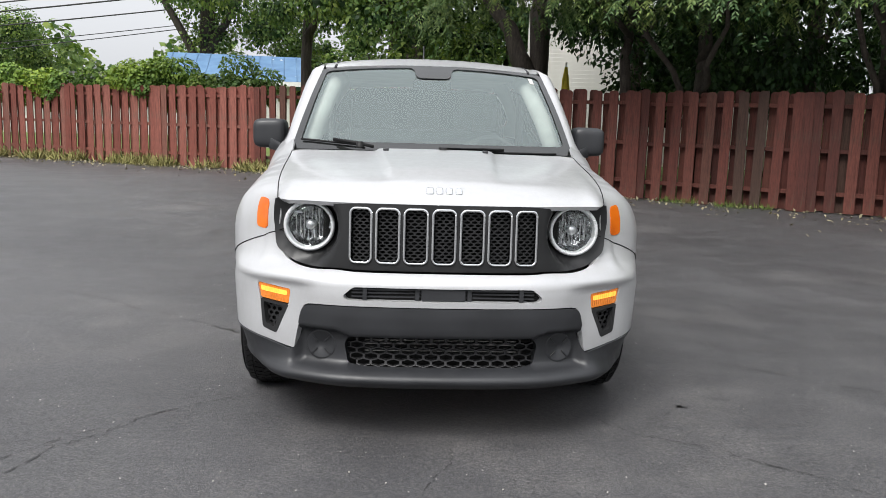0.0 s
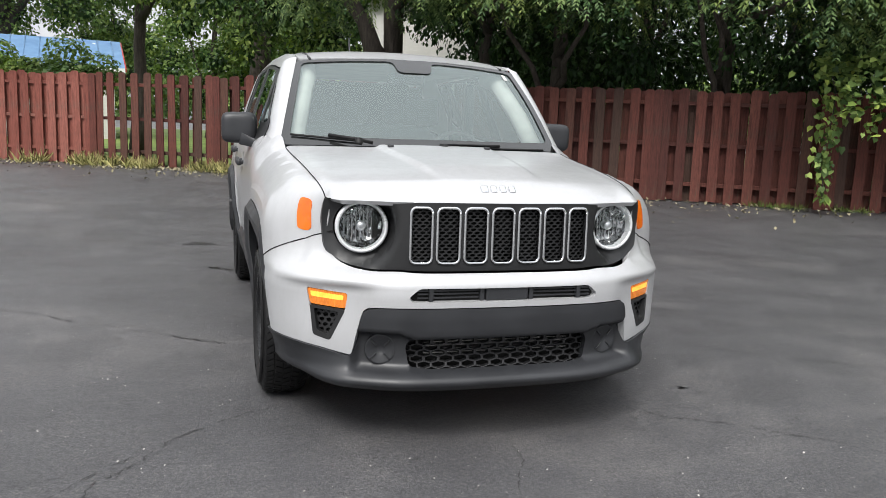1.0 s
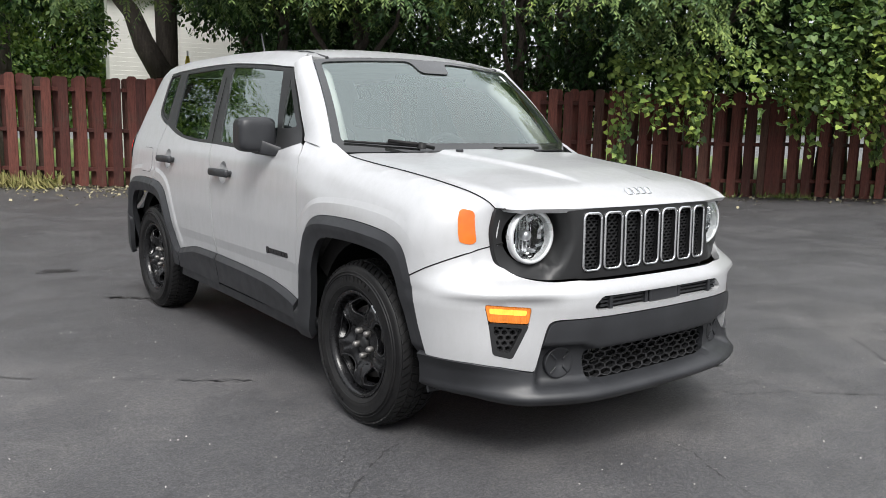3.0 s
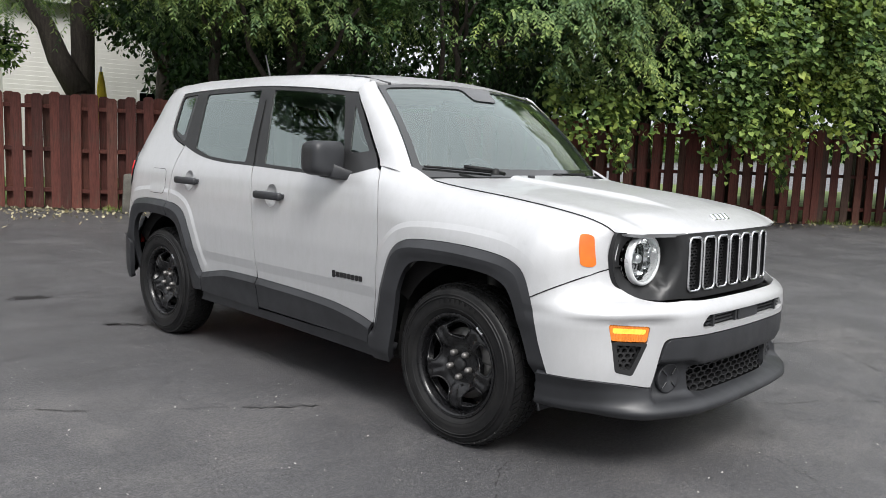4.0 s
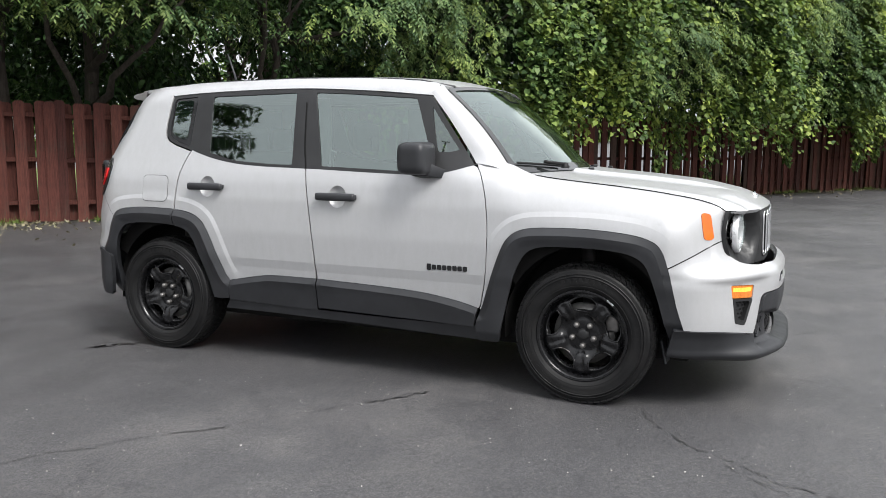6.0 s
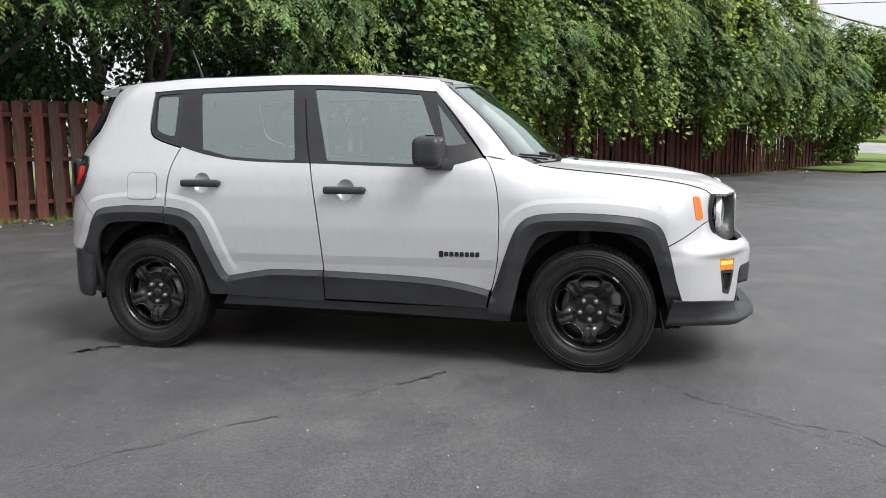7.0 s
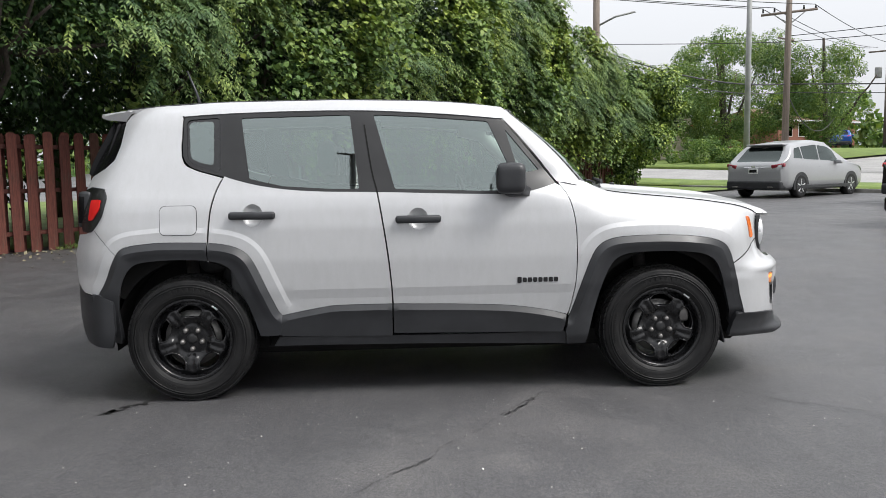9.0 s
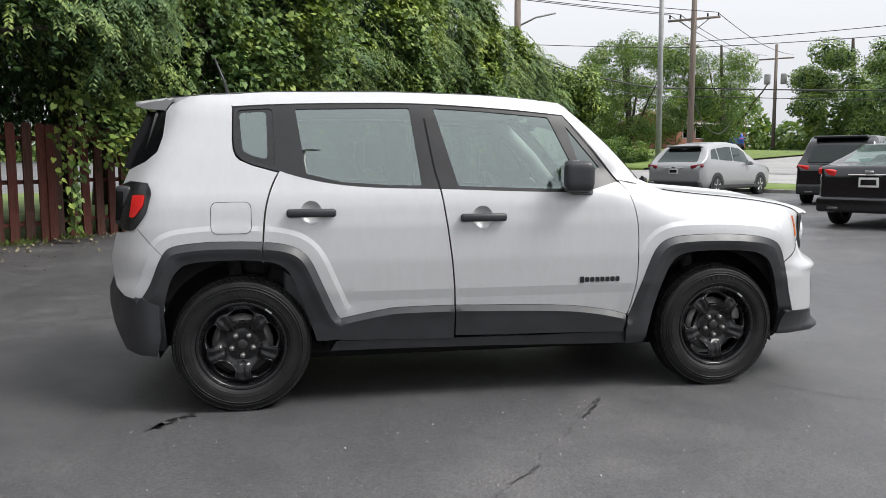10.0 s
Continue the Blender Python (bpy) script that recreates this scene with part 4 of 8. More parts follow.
    mouth = soften([(-0.372, 0.425), (0.372, 0.425), (0.392, 0.40), (0.375, 0.322), (0.30, 0.314), (-0.30, 0.314), (-0.375, 0.322), (-0.392, 0.40)], 0.02)

    def mask(a, z):
        """The black mask: a hollow round mouth and lamps, and a chin that juts below it."""
        side = ease((a - 0.58) / 0.10)
        top_edge = np.interp(a, [0, 0.36, 0.42, 0.58], [0.440, 0.440, 0.462, 0.462])
        hollow = 0.046 * ease((0.612 - a) / 0.035) * ease((top_edge - z) / 0.016) * ease((z - 0.304) / 0.012)
        chin = -0.018 * ease((0.325 - z) / 0.055) * ease((1.0 - a) / 0.35)
        tuck = 0.075 * ease((a - 0.62) / 0.25) * np.clip((0.405 - z) / 0.15, 0, 1)
        return hollow + chin + tuck + side * (np.interp(z, [x for x, _ in SKIN], [v for _, v in SKIN]) - tab(z, LOWER))
    low = part("lower_bumper", sheet(clad_half + mirror(clad_half[1:]), front(LOWER, mask, -0.004), 0.013, [mouth], rim=0.03, out=(0, -1, 0)), CLAD, c, "textured black lower bumper")
    part("lower_grille", comb(-0.40, 0.300, 0.40, 0.44, 0.060, 0.030, 0.0062, 0.02, front(LOWER, base=0.058), mouth), MESH, low, "black honeycomb lower grille")
    for k in range(4):
        part("radiator_fin", box(-0.30, -0.775, 0.362 + k * 0.014, 0.30, -0.765, 0.366 + k * 0.014), STEEL, low)
    for s in (-1, 1):
        p = front(LOWER, mask, 0.002)(np.array([s * float(u_of_x(0.492))]), np.array([0.386]))[0]
        m = Matrix.Translation(p) @ Matrix.Rotation(radians(90 + s * 13), 4, "Z")
        fog = part("fog_cover", lathe([(0.060, 0.02), (0.060, -0.010), (0.057, -0.015), (0.052, -0.012), (0.022, -0.014), (0.019, -0.011), (0, -0.011)], 32, m), CLAD, low, "round black fog lamp blank")
        for k in range(4):
            part("rib", box(-0.018, -0.003, 0.020, -0.010, 0.003, 0.052, 0.001, 1), CLAD, fog, m=m @ Matrix.Rotation(radians(45 + 90 * k), 4, "X"))
        tl = soften([(s * float(u_of_x(x)), z) for x, z in ((0.604, 0.600), (0.748, 0.609), (0.737, 0.549), (0.612, 0.541))], 0.010)
        t = part("turn_signal", sheet(tl, front(SKIN, sculpt, 0.004), 0.014, rim=0.02, out=(0, -1, 0)), SIGNAL, c, "ribbed amber front turn signal lens")
        part("lamp_core", sheet(soften([(s * float(u_of_x(x)), z) for x, z in ((0.618, 0.590), (0.736, 0.598), (0.734, 0.578), (0.621, 0.571))], 0.006), front(SKIN, sculpt, 0.0025), 0.02, out=(0, -1, 0)), LIT, t, "lit amber lamp core")
        sc = soften([(s * float(u_of_x(x)), z) for x, z in ((0.610, 0.537), (0.736, 0.546), (0.722, 0.430), (0.662, 0.414))], 0.012)
        v = part("corner_vent", sheet(sc, front(SKIN, sculpt, -0.001), 0.02, [soften([(s * float(u_of_x(x)), z) for x, z in ((0.632, 0.526), (0.722, 0.534), (0.708, 0.448), (0.672, 0.436))], 0.010)], rim=0.025, out=(0, -1, 0)), BEZEL, c, "black corner vent frame")
        a0, a1 = sorted((s * float(u_of_x(0.62)), s * float(u_of_x(0.735))))
        part("vent_mesh", comb(a0, 0.43, a1, 0.54, 0.030, 0.026, 0.006, 0.012, front(SKIN, sculpt, 0.018), sc), MESH, v)
        part("vent_back", sheet(sc, front(SKIN, sculpt, 0.034), 0.03, out=(0, -1, 0)), DARK, v)

    # --- bonnet, screen, roof ---
    edge = [p for p in NOSE if p[0] < 0.647] + HOOD_SIDE
    rear_edge = curve([(0.724, 0.29), (0.68, 0.315), (0.5, 0.255), (0.25, 0.195), (0, 0.178)], 4)[1:]
    half = edge + rear_edge[:-1]
    part("bonnet", sheet(half + [(0.0, 0.178)] + mirror(half)[:-1], lambda x, y: np.c_[x, y, hood_z(x, y)], 0.016, rim=0.02, out=(0, 0, 1)), PAINT, c, "silver bonnet with a raised centre")
    for k in range(4):
        w = (0.030, 0.026, 0.026, 0.026)[k]
        x = -0.062 + k * 0.038
        y = -0.708
        part("emblem", box(-w / 2, -0.006, -0.018, w / 2, 0.006, 0.018, 0.005), CHROME, c, "small silver emblem bar", m=pose(x + 0.006, y, float(hood_z(np.array(x), np.array(y))) + 0.004, -48, 0, 0))
    for s in (-1, 1):
        line = [(s * (x + 0.001), y, float(hood_z(np.array(x), np.array(y))) + 0.0005) for x, y in HOOD_SIDE]
        part("bonnet_gap", rod(line, 0.0022, 5), DARK, c)
        seam = [(-0.392, 0.689), (-0.44, 0.7155), (-0.50, 0.7495), (-0.568, 0.7895), (-0.632, 0.8215)]
        part("bumper_gap", rod([(s * (float(side_x(np.array([y]), np.array([z]))[0]) + 0.0005), y, z) for y, z in curve(seam, 5)], 0.0026, 5), DARK, c)
    for x in (-0.245, 0.245):
        part("washer_nozzle", box(-0.014, -0.014, -0.004, 0.014, 0.014, 0.010, 0.005), CLAD, c, m=pose(x, 0.12, float(hood_z(np.array(x), np.array(0.12))) + 0.002))
    cowl = rear_edge + mirror(rear_edge)[1:]
    cw = [(x, y + 0.004) for x, y in cowl] + [(x, 0.41 - 0.17 * (1 - (abs(x) / 0.7) ** 2)) for x in (-0.70, -0.5, -0.3, 0, 0.3, 0.5, 0.70)]
    part("cowl", sheet(cw, lambda x, y: np.c_[x, y, hood_z(x, np.minimum(y, 0.17)) - 0.016 - 0.02 * np.clip(y - 0.17, 0, 1)], 0.04, out=(0, 0, 1)), CLAD, c, "black windscreen cowl")
    glass = soften([(-0.742, 0.0), (0.742, 0.0), (0.742, 0.5), (0.742, 1.0), (-0.742, 1.0), (-0.742, 0.5)], 0.012)
    clear = soften([(-0.706, 0.09), (-0.3, 0.075), (0.3, 0.075), (0.706, 0.09), (0.706, 0.965), (0.13, 0.965), (0.105, 0.82), (-0.105, 0.82), (-0.13, 0.965), (-0.706, 0.965)], 0.045, 6)
    ws = part("windscreen", sheet(glass, lambda x, v: screen_lay(x, v), 0.03, out=(0, -1, 1)), SCREEN, c, "greenish windscreen mirroring the grey sky")
    ws.visible_shadow = False
    part("screen_border", sheet(glass, lambda x, v: screen_lay(x, v, 0.006), 0.03, [clear], rim=0.003, out=(0, -1, 1)), FRIT, ws, "black printed screen border")
    part("toll_tag", sheet(rounded(0.640, 0.86, 0.668, 0.94, 0.004), lambda x, v: screen_lay(x, v, 0.002), 0.03, out=(0, -1, 1)), LINER, ws, "small white windscreen sticker")
    for line, rad in (([(-0.70, 0.085), (-0.52, 0.056), (-0.36, 0.030)], 0.0055), ([(0.64, -0.006), (0.35, -0.012), (0.06, -0.014)], 0.0055)):
        pts = [tuple(screen_lay(np.array([x]), np.array([v]), 0.018)[0]) for x, v in line]
        wp = part("wiper", rod(curve(pts, 6), rad, 6), RUBBER, c, "black wiper blade")
        a, b = Vector(pts[1]), Vector(pts[2])
        part("wiper_arm", rod([a + Vector((0, -0.012, 0.014)), b + Vector((-0.04, -0.02, 0.012)), b + Vector((0.05, -0.03, -0.006))], 0.0085, 6), RUBBER, wp)
        part("wiper_cap", lathe([(0, 0.03), (0.018, 0.028), (0.022, 0.0)], 12, Matrix.Translation(b + Vector((-0.02, -0.03, -0.01))) @ Matrix.Rotation(radians(-90), 4, "Y")), RUBBER, wp)


    def roof(x, y):
        e = tab(y, ROOF_EDGE)
        k = np.clip(np.abs(x) / 0.615, 0, 1)
        ditch = 0.005 * np.exp(-((np.abs(x) - 0.545) / 0.012) ** 2)
        return np.c_[x, y, e + 0.042 * (1 - k ** 2.2) - 0.004 - ditch - 0.018 * ease((0.95 - y) / 0.2)]
    ro = [(0.0, 0.735), (0.3, 0.752), (0.5, 0.788), (0.606, 0.822), (0.614, 1.2), (0.616, 2.0), (0.612, 2.6), (0.60, 2.93), (0.3, 2.985), (0, 3.0)]
    part("roof", sheet(ro + [(-x, y) for x, y in reversed(ro[1:-1])], roof, 0.05, rim=0.02, out=(0, 0, 1)), PAINT, c, "silver roof panel")
    wing, cols = bmesh.new(), []
    for u in np.r_[-1, -0.985, np.linspace(-0.95, 0.95, 25), 0.985, 1]:
        k, low = abs(u) ** 2.2, 0.007 * ease((abs(u) - 0.95) / 0.05)
        prof = []
        for q in np.linspace(0, 1, 6):
            y = (3.004 + (2.884 - 3.004) * k) * (1 - q) + (3.150 + (3.084 - 3.150) * k) * q
            x = u * (0.618 - 0.085 * q)
            prof.append((x, y, float(roof(np.array([x]), np.array([y]))[0, 2]) + 0.001 - low))
        zb, yb2, xb = prof[-1][2], prof[-1][1], u
        prof += [(u * 0.533, yb2 - 0.002, zb - 0.012), (u * 0.54, yb2 - 0.034, zb - 0.024), (u * 0.585, 2.985 - 0.050 * k, zb - 0.036)]
        cols.append([wing.verts.new(p) for p in prof])
    for a, b in zip(cols[:-1], cols[1:]):
        for i in range(len(a)):
            j = (i + 1) % len(a)
            wing.faces.new((a[i], a[j], b[j], b[i])).smooth = i < 5
    wing.faces.new(cols[0])
    wing.faces.new(cols[-1])
    bmesh.ops.recalc_face_normals(wing, faces=wing.faces[:])
    part("roof_spoiler", wing, PAINT, c, "silver roof spoiler")
    for s in (-1, 1):
        part("roof_strip", rod([(s * 0.548, y, float(roof(np.array([0.548]), np.array([y]))[0, 2]) + 0.002) for y in np.linspace(0.80, 2.93, 12)], 0.008, 6), CLAD, c, "black roof ditch strip")
    part("aerial", rod([(0.0, 2.66, 1.63), (0.0, 2.69, 1.73), (0.0, 2.74, 1.86)], 0.010, 8, taper=0.005), CLAD, c, "short black roof aerial")

    # --- flanks ---
    for s in (-1, 1):
        far = (s * 1.0, 0, 0)
        hoodline = [(float(y), float(tab(y, HOOD_TOP)) - 0.002) for y in np.r_[np.linspace(-0.622, -0.55, 8), np.linspace(-0.52, 0.30, 18)]]
        fender = hoodline + [(0.345, 1.117), (0.395, 1.141), (0.44, 1.155), (0.48, 1.156), (0.566, 1.147)] + [(y - 0.002, z) for y, z in DOOR_FRONT if z > 0.41 and z < 1.14]
        fender += [(y, z + 0.002) for y, z in ARCH_F_OUT if z > 0.43 and y > -0.386] + [(-0.392, 0.6865), (-0.44, 0.7165), (-0.50, 0.7505), (-0.568, 0.7905), (-0.612, 0.8105), (-0.622, 0.90)]
        part("front_wing", sheet(fender, flank(s), 0.020, rim=0.012, out=far, creases=LIPS[:2]), PAINT, c, "silver front wing")
        rail = [(0.861, 1.502)] + [(y, z + 0.008) for y, z in WINDOW_TOP[1:]] + [(2.60, 1.535), (2.60, 1.594)] + [(float(y), float(tab(y, ROOF_EDGE)) - 0.002) for y in np.linspace(2.5, 0.86, 24)] + [(0.835, 1.545)]
        part("roof_rail", sheet(rail, flank(s), 0.026, rim=0.014, out=far), PAINT, c, "silver roof rail")
        rows = []
        for t in np.linspace(0, 1.04, 16):
            g = screen_lay(np.array([0.744]), np.array([t * 1.02]))[0]
            yo, zo = 0.576 + (0.861 - 0.576) * t, 1.150 + (1.502 - 1.150) * t + 0.012 * math.sin(math.pi * t)
            o = np.array([float(side_x(np.array([yo]), np.array([zo]))[0]), yo, zo])
            mid = (g + o) / 2 + np.array([0.030, -0.030, 0.014])
            rows.append([(s * p[0], p[1], p[2]) for p in (g * (1 - q) ** 2 + mid * 2 * q * (1 - q) + o * q * q for q in np.linspace(0, 1, 9))])
        pm = bmesh.new()
        pv = [[pm.verts.new(p) for p in row] for row in rows]
        for r0, r1 in zip(pv[:-1], pv[1:]):
            for k in range(8):
                pm.faces.new((r0[k], r0[k + 1], r1[k + 1], r1[k])).smooth = True
        bmesh.ops.recalc_face_normals(pm, faces=pm.faces[:])
        if sum(f.normal.x for f in pm.faces) * s < 0:
            bmesh.ops.reverse_faces(pm, faces=pm.faces[:])
        part("screen_pillar", pm, PAINT, c, "silver windscreen pillar")
        quarter = [(2.600, 1.594), (2.600, 1.535), (2.595, 1.522), (2.597, 1.36), (2.593, 1.313), (2.580, 1.278), (2.560, 1.258), (2.50, 1.232), (2.374, 1.196)] + [(y + 0.005, z) for y, z in DOOR_REAR[1:]]
        quarter += [(2.455, 0.860)] + [(y, z + 0.002) for y, z in reversed(ARCH_R_OUT) if y > 2.46] + [(3.053, 0.588), (3.12, 0.602), (3.165, 0.645), (3.185, 0.70), (3.19, 0.80), (3.165, 0.905), (3.10, 0.912), (3.016, 0.998)]
        quarter += [(2.980, 1.106), (2.994, 1.149), (3.088, 1.160), (3.132, 1.145), (3.108, 1.212), (3.015, 1.254), (2.957, 1.300), (2.932, 1.38), (2.926, 1.46), (2.924, 1.505), (2.908, 1.537), (2.872, 1.577), (2.75, 1.589)]
        part("rear_quarter", sheet(quarter, flank(s), 0.022, rim=0.012, out=far, creases=LIPS[2:]), PAINT, c, "silver rear quarter panel")
        fuel = rounded(2.508, 0.902, 2.697, 1.053, 0.03)
        if s < 0:
            part("fuel_flap", sheet(fuel, flank(s, 0.003), 0.03, rim=0.004, out=far), PAINT, c, "silver fuel filler flap")
            part("fuel_gap", sheet(rounded(2.5055, 0.8995, 2.6995, 1.0555, 0.0315), flank(s, 0.0012), 0.03, [rounded(2.508, 0.902, 2.697, 1.053, 0.03)], out=far), DARK, c)
        bl = list(reversed(BELT))
        fd = [(y, z) for y, z in bl if y < 1.545] + [(1.5515, 1.1085)] + [(y - 0.004, z) for y, z in DOOR_GAP if z < 1.10 and z > 0.52] + [(1.480, 0.5065)]
        fd += [(y, z + 0.002) for y, z in reversed(CLAD_TOP) if y < 1.48] + [(y + 0.003, z) for y, z in reversed(DOOR_FRONT) if z > 0.43 and z < 1.13]
        cups = [[(y0 + 0.054 * math.cos(2 * math.pi * k / 32), z0 + 0.060 * math.sin(2 * math.pi * k / 32)) for k in range(32)] for y0, z0 in ((1.34, 0.963), (2.215, 0.997))]
        d1 = part("front_door", sheet(fd, flank(s), 0.022, [cups[0]], rim=0.012, out=far, creases=[[(0.46, 0.595), (1.52, 0.595)], [(0.46, 0.545), (1.52, 0.545)]]), PAINT, c, "silver front door skin")
        rd = [(1.5605, 1.1087)] + [(y, z) for y, z in bl if 1.57 < y < 2.365] + [(y - 0.004, z) for y, z in DOOR_REAR] + [(y, z + 0.002) for y, z in ARCH_R_OUT if y < 2.447 and z > 0.46]
        rd += [(y, z + 0.002) for y, z in reversed(CLAD_TOP) if y > 1.49] + [(1.4885, 0.507)] + [(y + 0.004, z) for y, z in reversed(DOOR_GAP) if 0.52 < z < 1.10]
        d2 = part("rear_door", sheet(rd, flank(s), 0.022, [cups[1]], rim=0.012, out=far, creases=LIPS[2:] + [[(1.46, 0.595), (2.02, 0.595)], [(1.46, 0.545), (1.99, 0.545)]]), PAINT, c, "silver rear door skin")
        for door, y0, z0 in ((d1, 1.34, 0.963), (d2, 2.215, 0.997)):
            xs = float(side_x(np.array([y0]), np.array([z0]))[0])
            cup = cups[0] if door is d1 else cups[1]
            part("handle_cup", sheet(cup, lambda y, z, y0=y0, z0=z0: np.c_[s * (side_x(y, z) - 0.026 * np.sqrt(np.clip(1 - ((y - y0) / 0.054) ** 2 - ((z - z0) / 0.060) ** 2, 0, 1))), y, z], 0.012, out=far), PAINT, door)
            h = box(-0.015, -0.122, -0.021, 0.015, 0.122, 0.021, 0.0145, 3)
            part("door_handle", h, CLAD, door, "black pull handle", m=pose(s * (xs + 0.026), y0, z0, 0, 0, 0))
            for dy in (-0.098, 0.098):
                part("handle_foot", box(-0.028, -0.02, -0.013, 0.012, 0.02, 0.013, 0.005), CLAD, door, m=pose(s * (xs + 0.012), y0 + dy, z0) @ Matrix.Rotation(0 if s > 0 else math.pi, 4, "Z"))
        # black cladding
        al = [(y, z) for y, z in ARCH_F_OUT if y > -0.47]
        part("front_arch", sheet([(0.540, 0.335)] + al[1:] + [(-0.455, 0.33)] + list(reversed(ARCH_F_IN)) + [(0.43, 0.255), (0.53, 0.255)], stepped(s, ARCH_F_OUT, 0.003, 0.026, 0.034), 0.014, rim=0.035, out=far, creases=[beside(ARCH_F_OUT, -0.034)]), CLAD, c, "black front wheel arch trim")
        for lo, hi in ((0, 2.452), (2.455, 9)):
            o = [(y, z) for y, z in ARCH_R_OUT if lo <= y <= hi]
            i = [(y, z) for y, z in ARCH_R_IN if lo <= y <= hi]
            if hi < 5:
                poly = [(2.451, 0.856)] + o + [(2.085, 0.350), (2.15, 0.345)] + list(reversed(i)) + [(2.451, 0.762)]
            else:
                poly = [(3.06, 0.597)] + o + [(2.456, 0.856), (2.456, 0.762)] + list(reversed(i)) + [(2.95, 0.315), (3.06, 0.33)]
            part("rear_arch", sheet(poly, stepped(s, ARCH_R_OUT, 0.003, 0.026, 0.034), 0.014, rim=0.035, out=far, creases=[beside(ARCH_R_OUT, -0.034)]), CLAD, c, "black rear wheel arch trim")
        for nm, lo, hi in (("front_door_cladding", 0.535, 1.481), ("rear_door_cladding", 1.489, 2.083)):
            t = [(y, z) for y, z in CLAD_TOP if lo + 0.002 <= y <= hi - 0.002]
            t = [(lo, float(np.interp(lo, [q[0] for q in CLAD_TOP], [q[1] for q in CLAD_TOP])))] + t + [(hi, float(np.interp(hi, [q[0] for q in CLAD_TOP], [q[1] for q in CLAD_TOP])))]
            part(nm, sheet(t + [(hi, 0.343), (max(lo, 0.555), 0.328)], stepped(s, CLAD_TOP, 0.002, 0.022, 0.030), 0.016, rim=0.02, out=far, creases=[[(y, z - 0.030) for y, z in CLAD_TOP]]), CLAD, c, "black lower door cladding")
        part("sill", sheet([(0.435, 0.328), (1.0, 0.322), (2.10, 0.336), (2.13, 0.285), (1.78, 0.283), (1.3, 0.276), (0.47, 0.252)], flank(s, -0.012), 0.04, rim=0.06, out=far), CLAD, c, "black sill below the doors")
        # windows
        wall = WINDOW_TOP + [(2.589, 1.36), (2.585, 1.318), (2.574, 1.288)] + BELT[1:-1] + [(0.584, 1.142), (0.72, 1.318)]
        g_q = soften([(2.575, 1.510), (2.395, 1.522), (2.385, 1.222), (2.500, 1.258), (2.560, 1.290)], 0.03)
        g_r = soften([(2.284, 1.519), (1.699, 1.530), (1.651, 1.128), (1.80, 1.130), (2.058, 1.148), (2.235, 1.190)], 0.014)
        g_f = soften([(1.571, 1.529), (1.326, 1.516), (0.945, 1.486), (0.800, 1.150), (0.815, 1.108), (0.972, 1.106), (1.461, 1.124)], 0.014)
        g_t = soften([(0.850, 1.440), (0.672, 1.215), (0.730, 1.205), (0.786, 1.205)], 0.010)
        part("window_frame", sheet(wall, flank(s, -0.002), 0.035, [g_q, g_r, g_f, g_t], rim=0.010, out=far), BEZEL, c, "black window surround and pillars")
        seam = part("door_seam", sheet([(y - 0.004, z) for y, z in DOOR_GAP if z > 1.1 and z < 1.55] + [(y + 0.004, z) for y, z in reversed(DOOR_GAP) if z > 1.1 and z < 1.55], flank(s, 0.0005), 0.03, out=far), DARK, c)
        for nm, poly, mat in (("quarter_glass", g_q, GLOSSB), ("rear_side_glass", g_r, GLASS), ("front_side_glass", g_f, GLASS), ("vent_glass", g_t, VENTGLASS)):
            ob = part(nm, sheet(poly, flank(s, -0.008), 0.03, out=far), mat, c, "tinted side window glass")
            ob.visible_shadow = False
        part("quarter_clear", sheet(soften([(2.562, 1.496), (2.428, 1.502), (2.424, 1.262), (2.500, 1.281), (2.545, 1.304)], 0.025), flank(s, -0.006), 0.06, out=far), GLASS, c)
        part("rear_glass_side", sheet([(2.930, 1.508), (2.929, 1.431), (2.938, 1.37), (2.960, 1.306), (3.018, 1.259), (3.108, 1.217), (3.135, 1.23), (3.115, 1.302), (3.08, 1.39), (3.06, 1.432), (3.03, 1.512)], flank(s, -0.004), 0.03, rim=0.02, out=far), BACKGLASS, c, "black wrapped rear window edge")
        part("quarter_seam", sheet([(3.045, 0.928), (2.930, 0.802), (2.9318, 0.8006), (3.0473, 0.9265)], flank(s, 0.0012), 0.02, out=far), BEZEL, c)
        # lamps and badge
        mk = soften([(-0.512, 0.940), (-0.550, 0.932), (-0.571, 0.822), (-0.556, 0.810), (-0.532, 0.818)], 0.016)
        part("side_marker", sheet(mk, flank(s, 0.005), 0.014, rim=0.012, out=far), AMBER, c, "amber side marker lens")
        for k in range(8):
            y0, wd = 0.808 - k * 0.0285, 0.022
            part("badge_bar", sheet(rounded(y0 - wd, 0.609 if k else 0.605, y0, 0.634 if k else 0.638, 0.004, 2), flank(s, 0.0045), 0.02, rim=0.005, out=far), GLOSSB, c, "small black badge bar")
        tail = soften([(3.138, 1.140), (3.086, 1.156), (2.996, 1.150), (2.976, 1.108), (3.005, 1.000), (3.07, 0.917), (3.142, 0.925)], 0.028)
        t = part("tail_lamp", sheet(tail, flank(s, 0.010), 0.02, rim=0.03, out=far), GLOSSB, c, "boxy tail lamp in black housing")
        part("red_lens", sheet(soften([(3.070, 1.092), (3.010, 1.094), (3.018, 1.041), (3.06, 0.984), (3.086, 0.984)], 0.010), flank(s, 0.018), 0.02, rim=0.012, out=far), REDLENS, t, "red tail lens")
        part("lamp_block", box(-0.040, -0.050, -0.098, 0.040, 0.032, 0.098, 0.016), CLAD, t, "black lamp housing block", m=pose(s * 0.716, 3.124, 1.038, 4, 0, s * 24))
